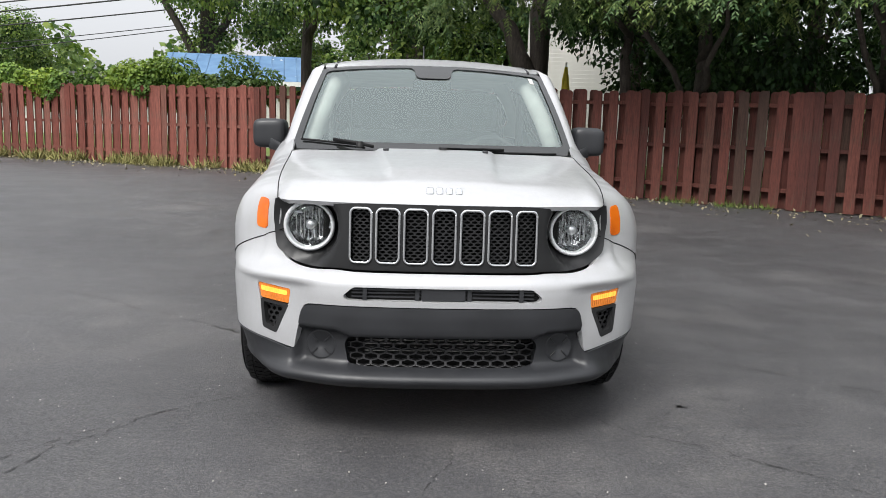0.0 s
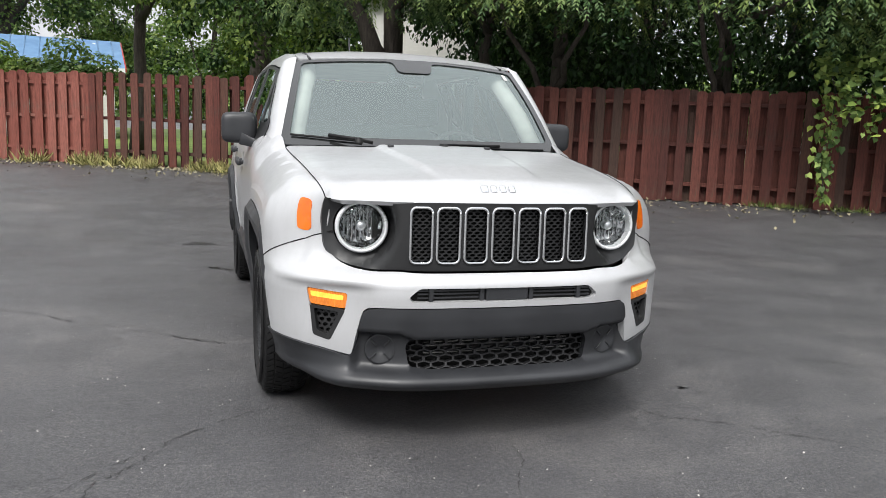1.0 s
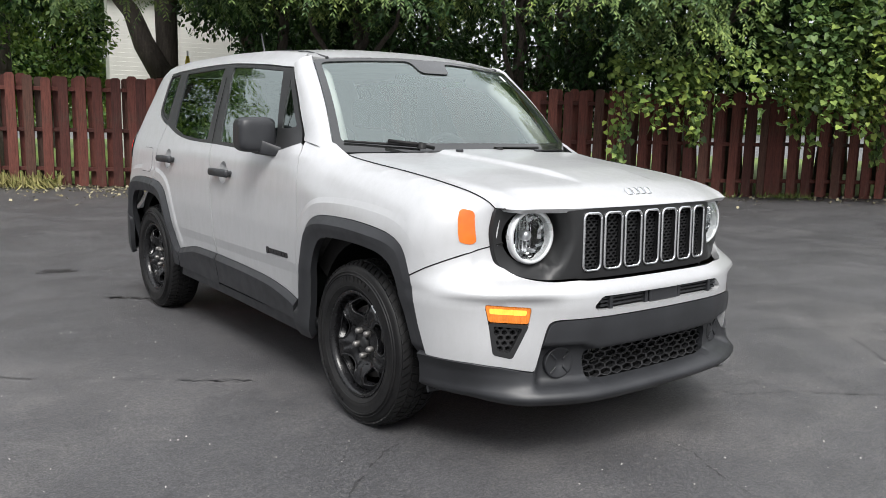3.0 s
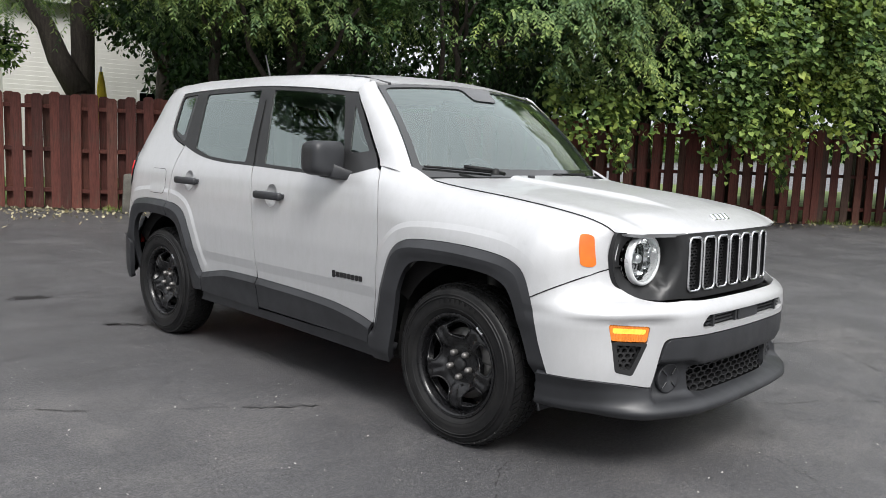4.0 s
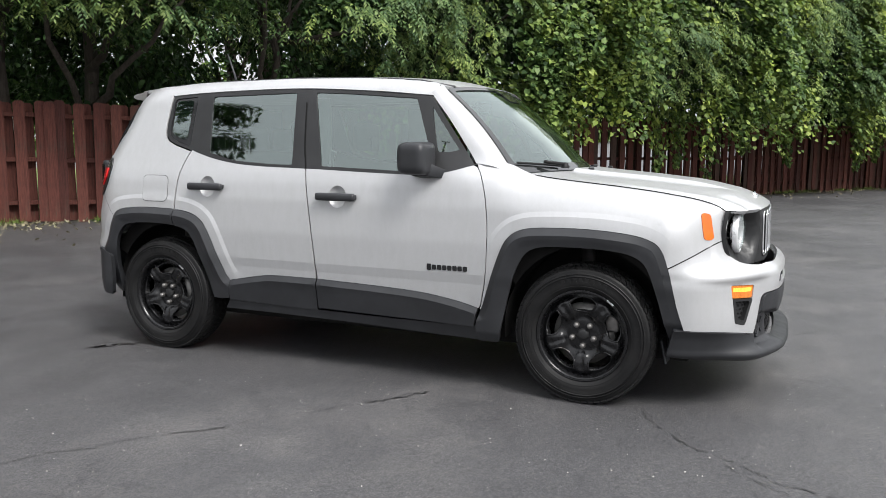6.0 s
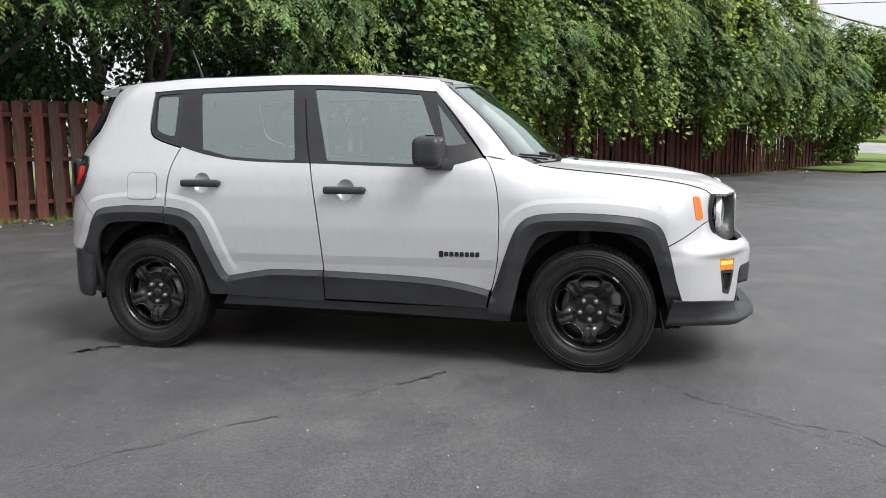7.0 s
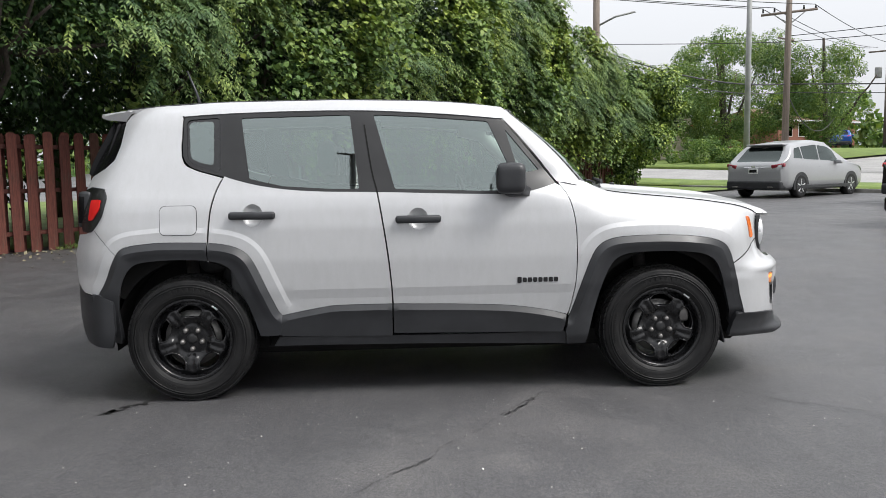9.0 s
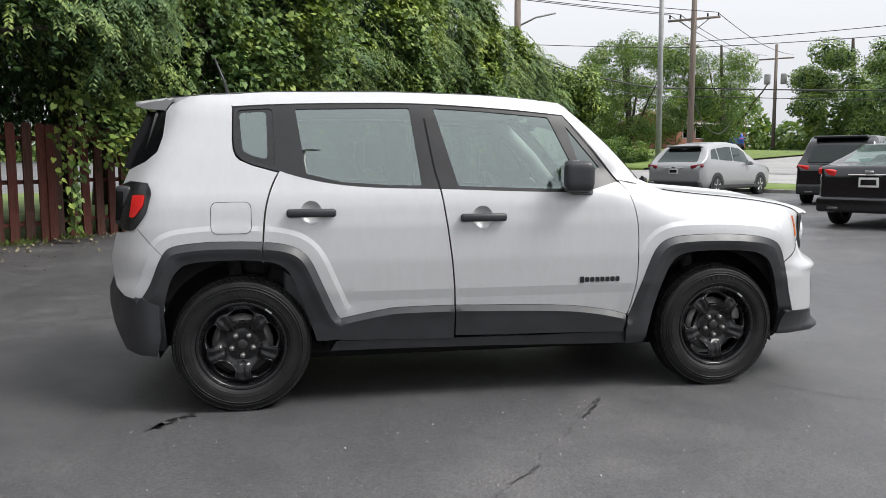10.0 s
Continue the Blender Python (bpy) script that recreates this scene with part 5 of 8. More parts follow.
        part("lamp_slot", box(-0.004, -0.018, -0.072, 0.004, 0.018, 0.072, 0.003), BACKGLASS, t, m=pose(s * 0.716, 3.124, 1.038, 4, 0, s * 24) @ pose(s * 0.041, 0.002, 0))
        # mirror
        mir = bmesh.new()
        bmesh.ops.create_cube(mir, size=1)
        bmesh.ops.subdivide_edges(mir, edges=mir.edges[:], cuts=7, use_grid_fill=True)
        for v in mir.verts:
            p = v.co * 2
            q = Vector([math.copysign(abs(k) ** 1.0, k) for k in p])
            n5 = (abs(q.x) ** 5 + abs(q.y) ** 5 + abs(q.z) ** 5) ** 0.2
            v.co = q / max(n5, 1e-6)
            v.co.y *= 0.072 + 0.012 * v.co.x * s
            v.co.x *= 0.092
            v.co.z *= 0.083 - 0.006 * v.co.x * s * 10 * 0.3
        for f in mir.faces:
            f.smooth = True
        mm = part("door_mirror", mir, CLAD, c, "black door mirror housing", m=pose(s * 0.915, 0.845, 1.172, 0, 0, s * 8))
        foot = box(-1, -1, -1, 1, 1, 1, 0.12, 2)
        for v in foot.verts:
            k = (v.co.x * s + 1) / 2
            v.co = Vector((s * (0.825 + 0.095 * k), 0.775 + 0.055 * k + v.co.y * (0.062 - 0.012 * k), 1.088 + 0.030 * k + v.co.z * (0.022 + 0.012 * k)))
        part("mirror_foot", foot, CLAD, c)
        part("mirror_glass", box(-0.072, 0.064, -0.062, 0.072, 0.074, 0.062, 0.004, 1), CHROME, mm)
        part("mud_flap", box(-0.08, -0.006, -0.055, 0.10, 0.006, 0.06, 0.004, 1), CLAD, c, "black air deflector flap", m=pose(s * 0.70, -0.375, 0.275, -12, 0, 0))
        # wheel wells
        for y0 in (0.0, 2.57):
            well = bmesh.new()
            n = 20
            rows = []
            for x in (0.80, 0.50):
                rows.append([well.verts.new((s * x, y0 + 0.41 * math.cos(math.pi * (k / n * 1.10 - 0.05)), 0.34 + 0.42 * math.sin(math.pi * (k / n * 1.10 - 0.05)))) for k in range(n + 1)])
            for k in range(n):
                well.faces.new((rows[0][k], rows[0][k + 1], rows[1][k + 1], rows[1][k])).smooth = True
            well.faces.new(rows[1])
            lip = [well.verts.new((s * 0.80, y0 + 0.50 * math.cos(math.pi * (k / n * 1.10 - 0.05)), 0.34 + 0.50 * math.sin(math.pi * (k / n * 1.10 - 0.05)))) for k in range(n + 1)]
            for k in range(n):
                if lip[k].co.z > 0.52 and lip[k + 1].co.z > 0.52:
                    well.faces.new((rows[0][k], rows[0][k + 1], lip[k + 1], lip[k]))
            part("wheel_well", well, DARK, c, "dark wheel well liner")
            part("strut", rod([(s * 0.60, y0 + 0.02, 0.40), (s * 0.56, y0 + 0.05, 0.75)], 0.035, 10), STEEL, c)
    # underbody, cabin
    part("underbody", box(-0.70, -0.50, 0.22, 0.70, 2.90, 0.34, 0.03, 1), DARK, c)
    # unseen box added low under the floor to darken the ground there
    part("under_light_block", box(-0.52, -0.45, 0.175, 0.52, 2.80, 0.24, 0.02, 1), DARK, c)
    part("engine_block", box(-0.48, -0.62, 0.30, 0.48, 0.42, 0.90), DARK, c)
    part("bulkhead", box(-0.60, 0.42, 0.30, 0.60, 0.46, 1.03), DARK, c)
    part("boot_floor", box(-0.55, 1.9, 0.34, 0.55, 2.98, 0.75), DARK, c)
    # dark box added inside so no light passes the rear glass edges
    part("boot_light_block", box(-0.60, 2.72, 0.74, 0.60, 2.955, 1.50), DARK, c)
    part("floor_pan", box(-0.74, 0.45, 0.33, 0.74, 2.10, 0.37), DARK, c)
    part("dashboard", box(-0.70, 0.44, 0.72, 0.70, 0.86, 1.08, 0.05, 3), INTERIOR, c, "dark grey dashboard")
    part("headliner", box(-0.56, 0.86, 1.545, 0.56, 2.85, 1.56), LINER, c, "pale roof lining")
    for s in (-1, 1):
        part("pillar_trim", rod([(s * 0.655, 0.50, 1.12), (s * 0.615, 0.64, 1.28), (s * 0.555, 0.84, 1.46), (s * 0.53, 1.0, 1.50)], 0.048, 8), LINER, c, "pale inner pillar trim")
        part("pillar_lining", box(-0.02, 1.53, 0.6, 0.02, 1.66, 1.50, 0.01), INTERIOR, c, m=pose(s * 0.63, 0, 0))
        part("door_lining", box(-0.03, 0.56, 0.40, 0.03, 2.36, 1.05, 0.02), INTERIOR, c, m=pose(s * 0.765, 0, 0))
        seat = part("front_seat", box(-0.26, 1.18, 0.45, 0.26, 1.70, 0.72, 0.07, 3), FABRIC, c, "dark cloth front seat", m=pose(s * 0.37, 0, 0))
        part("seat_back", box(-0.25, 1.60, 0.66, 0.25, 1.74, 1.24, 0.06, 3), FABRIC, seat, m=pose(0, 0, 0, -6, 0, 0))
        part("head_rest", box(-0.13, 1.76, 1.27, 0.13, 1.86, 1.46, 0.045, 3), FABRIC, seat, m=pose(0, 0, 0.0, -2, 0, 0))
        part("rest_stalks", box(-0.05, 1.79, 1.20, 0.05, 1.81, 1.30, 0.005, 1), CLAD, seat)
        part("belt", box(-0.004, 1.60, 0.7, 0.004, 1.66, 1.40), CLAD, c, m=pose(s * 0.60, 0, 0, 0, s * -4, 0))
    bench = part("rear_seat", box(-0.62, 2.0, 0.45, 0.62, 2.45, 0.72, 0.07, 3), FABRIC, c, "dark cloth rear bench")
    part("bench_back", box(-0.62, 2.42, 0.66, 0.62, 2.58, 1.20, 0.06, 3), FABRIC, bench)
    for x in (-0.36, 0, 0.36):
        part("rear_head_rest", box(x - 0.12, 2.48, 1.20, x + 0.12, 2.58, 1.36, 0.04, 3), FABRIC, bench)
    wh = lathe([(0.172 + 0.015 * math.cos(2 * math.pi * k / 10), 0.015 * math.sin(2 * math.pi * k / 10)) for k in range(11)], 36)
    sw = part("steering_wheel", wh, INTERIOR, c, "black steering wheel", m=pose(0.37, 0.97, 1.02, 0, 22, 90))
    part("steering_hub", box(-0.03, -0.16, -0.05, 0.02, 0.16, 0.05, 0.02), INTERIOR, sw)
    part("rear_view_mirror", box(-0.11, 0.83, 1.44, 0.11, 0.86, 1.50, 0.012), CLAD, c)
    # tail
    yb = lambda x, z: tab(z, REAR) - 0.22 * np.clip(np.abs(x) / 0.88, 0, 1) ** 5
    tailgate = [(-0.66, 0.66), (0.66, 0.66), (0.70, 0.9), (0.68, 1.15), (-0.68, 1.15), (-0.70, 0.9)]
    part("tailgate", sheet(tailgate, lambda x, z: np.c_[x, yb(x, z), z], 0.05, rim=0.02, out=(0, 1, 0)), PAINT, c, "silver tailgate")
    part("rear_glass", sheet(soften([(-0.72, 1.155), (0.72, 1.155), (0.645, 1.36), (0.555, 1.535), (-0.555, 1.535), (-0.645, 1.36)], 0.05), lambda x, z: np.c_[x, yb(x, z) + 0.01, z], 0.05, rim=0.02, out=(0, 1, 0)), BACKGLASS, c, "dark wraparound rear window")
    for s in (-1, 1):
        zs = np.linspace(1.20, 1.525, 9)
        ye = tab(zs, [(1.18, 3.120), (1.23, 3.130), (1.302, 3.110), (1.39, 3.075), (1.432, 3.055), (1.512, 3.025), (1.53, 3.02)])
        xe = side_x(ye, zs) - 0.012
        xg = tab(zs, [(1.155, 0.70), (1.36, 0.635), (1.535, 0.54)])
        eb = bmesh.new()
        ev = [(eb.verts.new((s * a, b - 0.03, z)), eb.verts.new((s * g, float(yb(g, z)) - 0.004, z))) for a, b, g, z in zip(xe, ye, xg, zs)]
        for a, b in zip(ev[:-1], ev[1:]):
            eb.faces.new((a[0], a[1], b[1], b[0])).smooth = True
        part("rear_glass_edge", eb, BACKGLASS, c)
    bumper = [(-0.70, 0.34), (0.70, 0.34), (0.70, 0.62), (0.6, 0.66), (-0.6, 0.66), (-0.70, 0.62)]
    part("rear_bumper", sheet(bumper, lambda x, z: np.c_[x, yb(x, z) + 0.012 - 0.20 * np.clip((np.abs(x) - 0.78) / 0.08, 0, 1) ** 1.5 * 0.6, z], 0.05, rim=0.05, out=(0, 1, 0)), CLAD, c, "black rear bumper")
    for s in (-1, 1):
        side = [(2.97, 0.307), (2.948, 0.40), (2.952, 0.556), (3.03, 0.598), (3.053, 0.582), (3.149, 0.604), (3.176, 0.652), (3.187, 0.700), (3.235, 0.623), (3.242, 0.537), (3.203, 0.442), (3.127, 0.333), (3.05, 0.312)]
        part("rear_bumper_corner", sheet(side, lambda y, z: np.c_[s * (0.905 - 5.0 * np.clip(y - 2.99, 0, 1) ** 2 - 1.5 * np.clip(0.42 - z, 0, 1) ** 2), y, z], 0.02, rim=0.03, out=(s, 0, 0)), CLAD, c, "black rear bumper corner")
        part("reflector", box(-0.006, -0.018, -0.030, 0.006, 0.018, 0.030, 0.004), REDLENS, c, "small red bumper reflector", m=pose(s * 0.715, 3.166, 0.545, 0, 0, s * 62))
    for s, y0 in ((-1, 0.0), (-1, 2.57), (1, 0.0), (1, 2.57)):
        m = pose(s * 0.768, y0, 0.336) @ (Matrix.Identity(4) if s < 0 else Matrix.Rotation(math.pi, 4, "Z"))
        w = new("wheel")
        w.parent, w.matrix_basis = c, m
        tagged(w, "black steel wheel with road tyre")
        wheel(w, s, caliper=(y0 == 0.0))
    return c


car()

# ---- plants ----
def leaf_mesh(name, P, N, size, rng, mat, droop=0.5, wide=0.42, heart=True):
    """Many small leaves, each folded along its rib, at places P with outward ways N."""
    n = len(P)
    r = rng.normal(size=(n, 3))
    t = r - (r * N).sum(1, keepdims=True) * N
    t = t / np.linalg.norm(t, axis=1, keepdims=True) * 0.6 + N * 0.42
    t[:, 2] -= droop
    t /= np.linalg.norm(t, axis=1, keepdims=True)
    up = N * 0.7 + rng.normal(size=(n, 3)) * 0.35
    up[:, 2] += 0.45
    side = np.cross(t, up)
    side /= np.linalg.norm(side, axis=1, keepdims=True) + 1e-9
    nrm = np.cross(side, t)
    s = (size * rng.uniform(0.55, 1.3, n))[:, None]
    if heart:
        vs = [P, P - t * 0.10 * s + side * wide * 0.7 * s + nrm * 0.05 * s, P + t * 0.35 * s + side * wide * s + nrm * 0.07 * s, P + t * s - nrm * 0.10 * s,
              P + t * 0.35 * s - side * wide * s + nrm * 0.07 * s, P - t * 0.10 * s - side * wide * 0.7 * s + nrm * 0.05 * s]
        tris = [(0, 1, 2), (0, 2, 3), (0, 3, 4), (0, 4, 5)]
    else:
        vs = [P, P + t * 0.45 * s + side * wide * s + nrm * 0.05 * s, P + t * s - nrm * 0.08 * s, P + t * 0.45 * s - side * wide * s + nrm * 0.05 * s]
        tris = [(0, 1, 2), (0, 2, 3)]
    k = len(vs)
    co = np.stack(vs, 1).reshape(-1, 3)
    fc = (np.arange(n)[:, None, None] * k + np.array(tris)[None]).reshape(-1, 3)
    me = bpy.data.meshes.new(name)
    me.vertices.add(len(co))
    me.vertices.foreach_set("co", co.ravel().astype(np.float32))
    me.loops.add(len(fc) * 3)
    me.loops.foreach_set("vertex_index", fc.ravel().astype(np.int32))
    me.polygons.add(len(fc))
    me.polygons.foreach_set("loop_start", np.arange(0, len(fc) * 3, 3, dtype=np.int32))
    me.update(calc_edges=True)
    me.materials.append(mat)
    return me


def on_blobs(blobs, count, rng, front=None, shell=(0.72, 1.08)):
    """Places and ways on the skins of blobs (centre, radii); front: keep those that face this way."""
    c, r = np.array([b[0] for b in blobs], float), np.array([b[1] for b in blobs], float)
    w = r.prod(1) ** (2 / 3)
    i = rng.choice(len(blobs), count, p=w / w.sum())
    d = rng.normal(size=(count, 3))
    d /= np.linalg.norm(d, axis=1, keepdims=True)
    if front is not None:
        f = np.array(front)
        d = np.where(((d @ f) < -0.25)[:, None], d - 2 * (d @ f)[:, None] * f, d)
    P = c[i] + d * r[i] * rng.uniform(*shell, (count, 1))
    N = d / r[i]
    return P, N / np.linalg.norm(N, axis=1, keepdims=True)


def trunk_mesh(base, top, r0, r1, rng, bend=0.12, steps=9):
    base, top = Vector(base), Vector(top)
    pts = []
    for k in range(steps):
        t = k / (steps - 1)
        w = bend * math.sin(math.pi * t)
        pts.append(base.lerp(top, t) + Vector((rng.uniform(-1, 1) * w * 0.5, rng.uniform(-1, 1) * w * 0.5, 0)))
    bm = rod(pts, r0, 12, taper=r1)
    for v in bm.verts:
        v.co += noise.noise_vector(v.co * 3.0) * r0 * 0.16
        if v.co.z < base.z + 0.25:
            v.co.xy = base.xy + (v.co.xy - base.xy) * (1 + 1.2 * (base.z + 0.25 - v.co.z))
    return bm


def tree(label, base, height, r0, blobs, count, size, mat, seed, limbs=(), heart=False, wide=0.3, droop=0.4, category="tree", group="", fork=None, inner=0, front=None):
    """A tree: trunk, limbs to its main clumps, and a crown of single leaves."""
    rng, prng = np.random.default_rng(seed), random.Random(seed)
    t = thing("tree", label, category, group, m=pose(*base))
    o = Vector(base)
    part("trunk", trunk_mesh((0, 0, -0.1), (height * 0.04, height * 0.02, height * 0.75), r0, r0 * 0.35, prng), BARK, t)
    for (z0, tx, ty, tz, r) in limbs:
        part("limb", trunk_mesh((height * 0.04 * z0 / height, 0, z0), (tx, ty, tz), r, r * 0.35, prng, 0.2, 7), BARK, t)
    P, N = on_blobs([((Vector(b[0]) - o)[:], b[1]) for b in blobs], count, rng, front)
    crown = part("crown", leaf_mesh("crown", P, N, size, rng, mat, droop, wide, heart), None, t, "leafy green crown")
    # leaves inside the crown take the dark tone, shade put into colour
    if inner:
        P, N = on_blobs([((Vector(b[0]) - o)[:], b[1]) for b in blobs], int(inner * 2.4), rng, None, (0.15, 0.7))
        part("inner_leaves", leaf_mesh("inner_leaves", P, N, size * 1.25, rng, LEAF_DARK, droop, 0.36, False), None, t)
    return t


def blobs_in(centre, radii, n, r, seed, flat=0.75):
    """n clumps scattered inside an ellipsoid."""
    rng = np.random.default_rng(seed)
    out = []
    for _ in range(n):
        d = rng.normal(size=3)
        d = d / np.linalg.norm(d) * rng.uniform(0.35, 1.0) ** 0.5
        k = r * rng.uniform(0.65, 1.35)
        out.append((tuple(np.array(centre) + d * np.array(radii)), (k, k, k * flat)))
    return out


FC, FD = Vector((FENCE[2][0], FENCE[2][1], 0)), Vector((FENCE[3][0], FENCE[3][1], 0))
ALONG = (FD - FC).normalized()
TOLOT = Vector((ALONG.y, -ALONG.x, 0))


def by_fence(s, off, z):
    p = FC + ALONG * s + TOLOT * off
    return (p.x, p.y, z)


def relief(s, z):
    """How far the green wall swells out or sinks in at a place along the fence."""
    return (0.34 * np.sin(1.55 * s + 0.9 * np.sin(0.8 * z) + 0.4) + 0.40 * np.sin(2.9 * s - 1.7 * z + 1.1) * np.sin(1.9 * z + 0.7 * s)
            + 0.26 * np.sin(5.3 * s + 1.3 * z) * np.sin(4.1 * z - 0.8 * s))


def strands(count, s0, s1, top, over, rng, per=44, length=(0.35, 1.15), low=2.0, deep=0.0):
    """Leaf places and ways along shoots that lean out of the green wall and hang."""
    s, z = rng.uniform(s0, s1, count), low + (top - low) * rng.uniform(0, 1, count) ** 0.9
    swell = np.interp(z, [1.7, 2.4, 3.3, 5.0, 7.5], [0.55, 0.85, 1.0, 0.85, 0.35])
    r = relief(s, z)
    off = over(s) * swell + r - 0.25 - deep - rng.uniform(0, 0.35, count)
    drift = np.sin(1.3 * s + 0.5) + np.sin(1.9 * z - 0.9 * s)
    keep = (rng.uniform(-0.55, 0.20, count) < r) & (drift + rng.normal(size=count) * 0.35 < 0.75)
    s, z, off = s[keep], z[keep], off[keep]
    n = len(s)
    ln = rng.uniform(*length, n)
    out, drift = ln * rng.uniform(0.15, 0.55, n), ln * rng.normal(size=n) * 0.28
    t = rng.uniform(0.02, 1, (n, per))
    wide = (0.13 * (1 - 0.55 * t)) * rng.normal(size=t.shape)
    S = s[:, None] + drift[:, None] * t + wide
    O = off[:, None] + out[:, None] * (1.9 * t - 1.1 * t * t) + 0.06 * rng.normal(size=t.shape)
    Z = z[:, None] - ln[:, None] * t ** 1.6 + out[:, None] * 0.45 * t * (1 - t) * 2
    S, O, Z = S.ravel(), O.ravel(), Z.ravel()
    a, b, c = np.array(ALONG), np.array(TOLOT), np.array(FC)
    P = c + S[:, None] * a + O[:, None] * b
    P[:, 2] = Z
    N = b * 0.75 + np.array((0, 0, 0.55)) + rng.normal(size=(len(S), 3)) * 0.33
    return P, N / np.linalg.norm(N, axis=1, keepdims=True)


def fronds(name, roots, ways, rng, mat, length=0.40, pairs=9, size=0.092, wide=0.19):
    """Feathered leaves: a drooping rib with narrow leaflets in pairs, from each root along its way."""
    n = len(roots)
    ln = length * rng.uniform(0.6, 1.3, n)[:, None, None]
    t = np.linspace(0.12, 1, pairs)[None, :, None]
    w = (ways / np.linalg.norm(ways, axis=1, keepdims=True))[:, None, :]
    down = np.array((0, 0, -1.0))
    P = roots[:, None, :] + w * ln * t + down * ln * 0.75 * t * t
    rib = w + down * 1.5 * t
    rib = rib / np.linalg.norm(rib, axis=2, keepdims=True)
    side = np.cross(rib, np.array((0, 0, 1.0)))
    side = side / (np.linalg.norm(side, axis=2, keepdims=True) + 1e-6)
    nrm = np.cross(side, rib)
    co, k = [], (1 - 0.35 * np.abs(t - 0.55)) * size
    for sg in (-1, 1):
        d = side * sg * 0.8 + rib * 0.55 + down * 0.35 + rng.normal(size=P.shape) * 0.22
        d = d / np.linalg.norm(d, axis=2, keepdims=True)
        x = np.cross(d, nrm)
        m = P + d * k * 0.45
        co.append(np.stack((P, m + x * k * wide, P + d * k - nrm * k * 0.12, m - x * k * wide), 2).reshape(-1, 3))
    co = np.concatenate(co)
    q = np.arange(len(co) // 4)[:, None] * 4
    fc = np.concatenate((q + np.array([[0, 1, 2]]), q + np.array([[0, 2, 3]])))
    me = bpy.data.meshes.new(name)
    me.from_pydata(co.tolist(), [], fc.tolist())
    me.materials.append(mat)
    return me


def thicket():
    """Vine-grown trees that lean over the fence: shoots of heart-shaped leaves, feathered sprays, and dark-toned leaves
    for shade behind.
    """
    over = lambda s: np.interp(s, [-2, 0, 4, 9, 15, 20, 27], [1.3, 1.5, 1.6, 1.95, 2.2, 2.1, 1.2])
    for k in range(10):
        s0 = 0.6 + 2.75 * k
        rng, prng = np.random.default_rng(100 + k), random.Random(100 + k)
        top = float(np.interp(s0, [0, 12, 17, 21, 26], [8.0, 7.4, 6.6, 5.2, 3.9]))
        base = by_fence(s0, -0.9, float(lift(*by_fence(s0, -0.9, 0)[:2])))
        t = thing("vine_covered_tree", "dense green tree overgrown with vines, hanging over a red fence", "tree", "vine-grown trees behind the fence", m=pose(*base))
        o = np.array(base)
        part("trunk", trunk_mesh((0, 0, -0.1), (0.2, -0.1, top * 0.8), 0.13, 0.05, prng), BARK, t)
        for j in range(4):
            e = Vector(by_fence(s0 + prng.uniform(-1.5, 1.5), float(over(s0)) * prng.uniform(0.4, 0.8), prng.uniform(2.6, 5.2))) - Vector(base)
            part("limb", trunk_mesh((0.05, 0, 1.0 + 0.6 * j), e, 0.06, 0.02, prng, 0.3, 7), BARK, t)
        # the first two trees have their shade put into a darker leaf colour
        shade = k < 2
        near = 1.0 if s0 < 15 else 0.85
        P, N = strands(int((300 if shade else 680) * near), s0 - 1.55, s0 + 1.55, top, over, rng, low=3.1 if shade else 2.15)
        part("crown", leaf_mesh("crown", P - o, N, 0.098, rng, LEAF_DARK if shade else LEAF, 0.45, 0.23 if shade else 0.44, not shade), None, t, "narrow leaves toned dark for shade" if shade else "heart-shaped green vine leaves")
        # long trailers that fall in front of the fence
        if k > 1:
            P, N = strands(22, s0 - 1.4, s0 + 1.4, 2.9, over, rng, 56, (0.6, 1.25), 2.0, 0.25)
            tagged(part("trailing_growth", leaf_mesh("trailing_growth", P - o, N, 0.090, rng, LEAF, 0.9, 0.46, True), None, t), "bright green vine trailers", kind="stuff")
        # feathered sprays in drifts between the vines
        n = 1250
        s, z = rng.uniform(s0 - 1.6, s0 + 1.6, n), rng.uniform(2.9 if k < 2 else 2.4, top, n)
        ok = np.sin(1.3 * s + 0.5) + np.sin(1.9 * z - 0.9 * s) + 0.4 * rng.normal(size=n) > (-0.4 if s0 < 6 else 0.25)
        s, z = s[ok], z[ok]
        off = over(s) * np.interp(z, [1.7, 2.4, 3.3, 5.0, 7.5], [0.55, 0.85, 1.0, 0.85, 0.35]) + relief(s, z) - 0.2 + rng.uniform(-0.2, 0.25, len(s))
        a, b = np.array(ALONG), np.array(TOLOT)
        R = np.array(FC) + s[:, None] * a + off[:, None] * b
        R[:, 2] = z
        part("sprays", fronds("sprays", R - o, b * 0.8 + a * rng.normal(size=(len(s), 1)) * 0.6 + np.array((0, 0, 0.15)), rng, LEAF_GREY), None, t, "grey-green feathered leaves")
        # dark-toned leaves behind the wall stand in for the shade inside
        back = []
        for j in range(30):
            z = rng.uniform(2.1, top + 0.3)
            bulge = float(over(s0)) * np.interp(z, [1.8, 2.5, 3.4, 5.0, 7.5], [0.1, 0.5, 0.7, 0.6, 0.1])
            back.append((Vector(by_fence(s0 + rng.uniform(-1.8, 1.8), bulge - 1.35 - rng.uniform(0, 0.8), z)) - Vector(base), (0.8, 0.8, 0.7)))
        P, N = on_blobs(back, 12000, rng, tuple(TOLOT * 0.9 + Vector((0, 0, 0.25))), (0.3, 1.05))
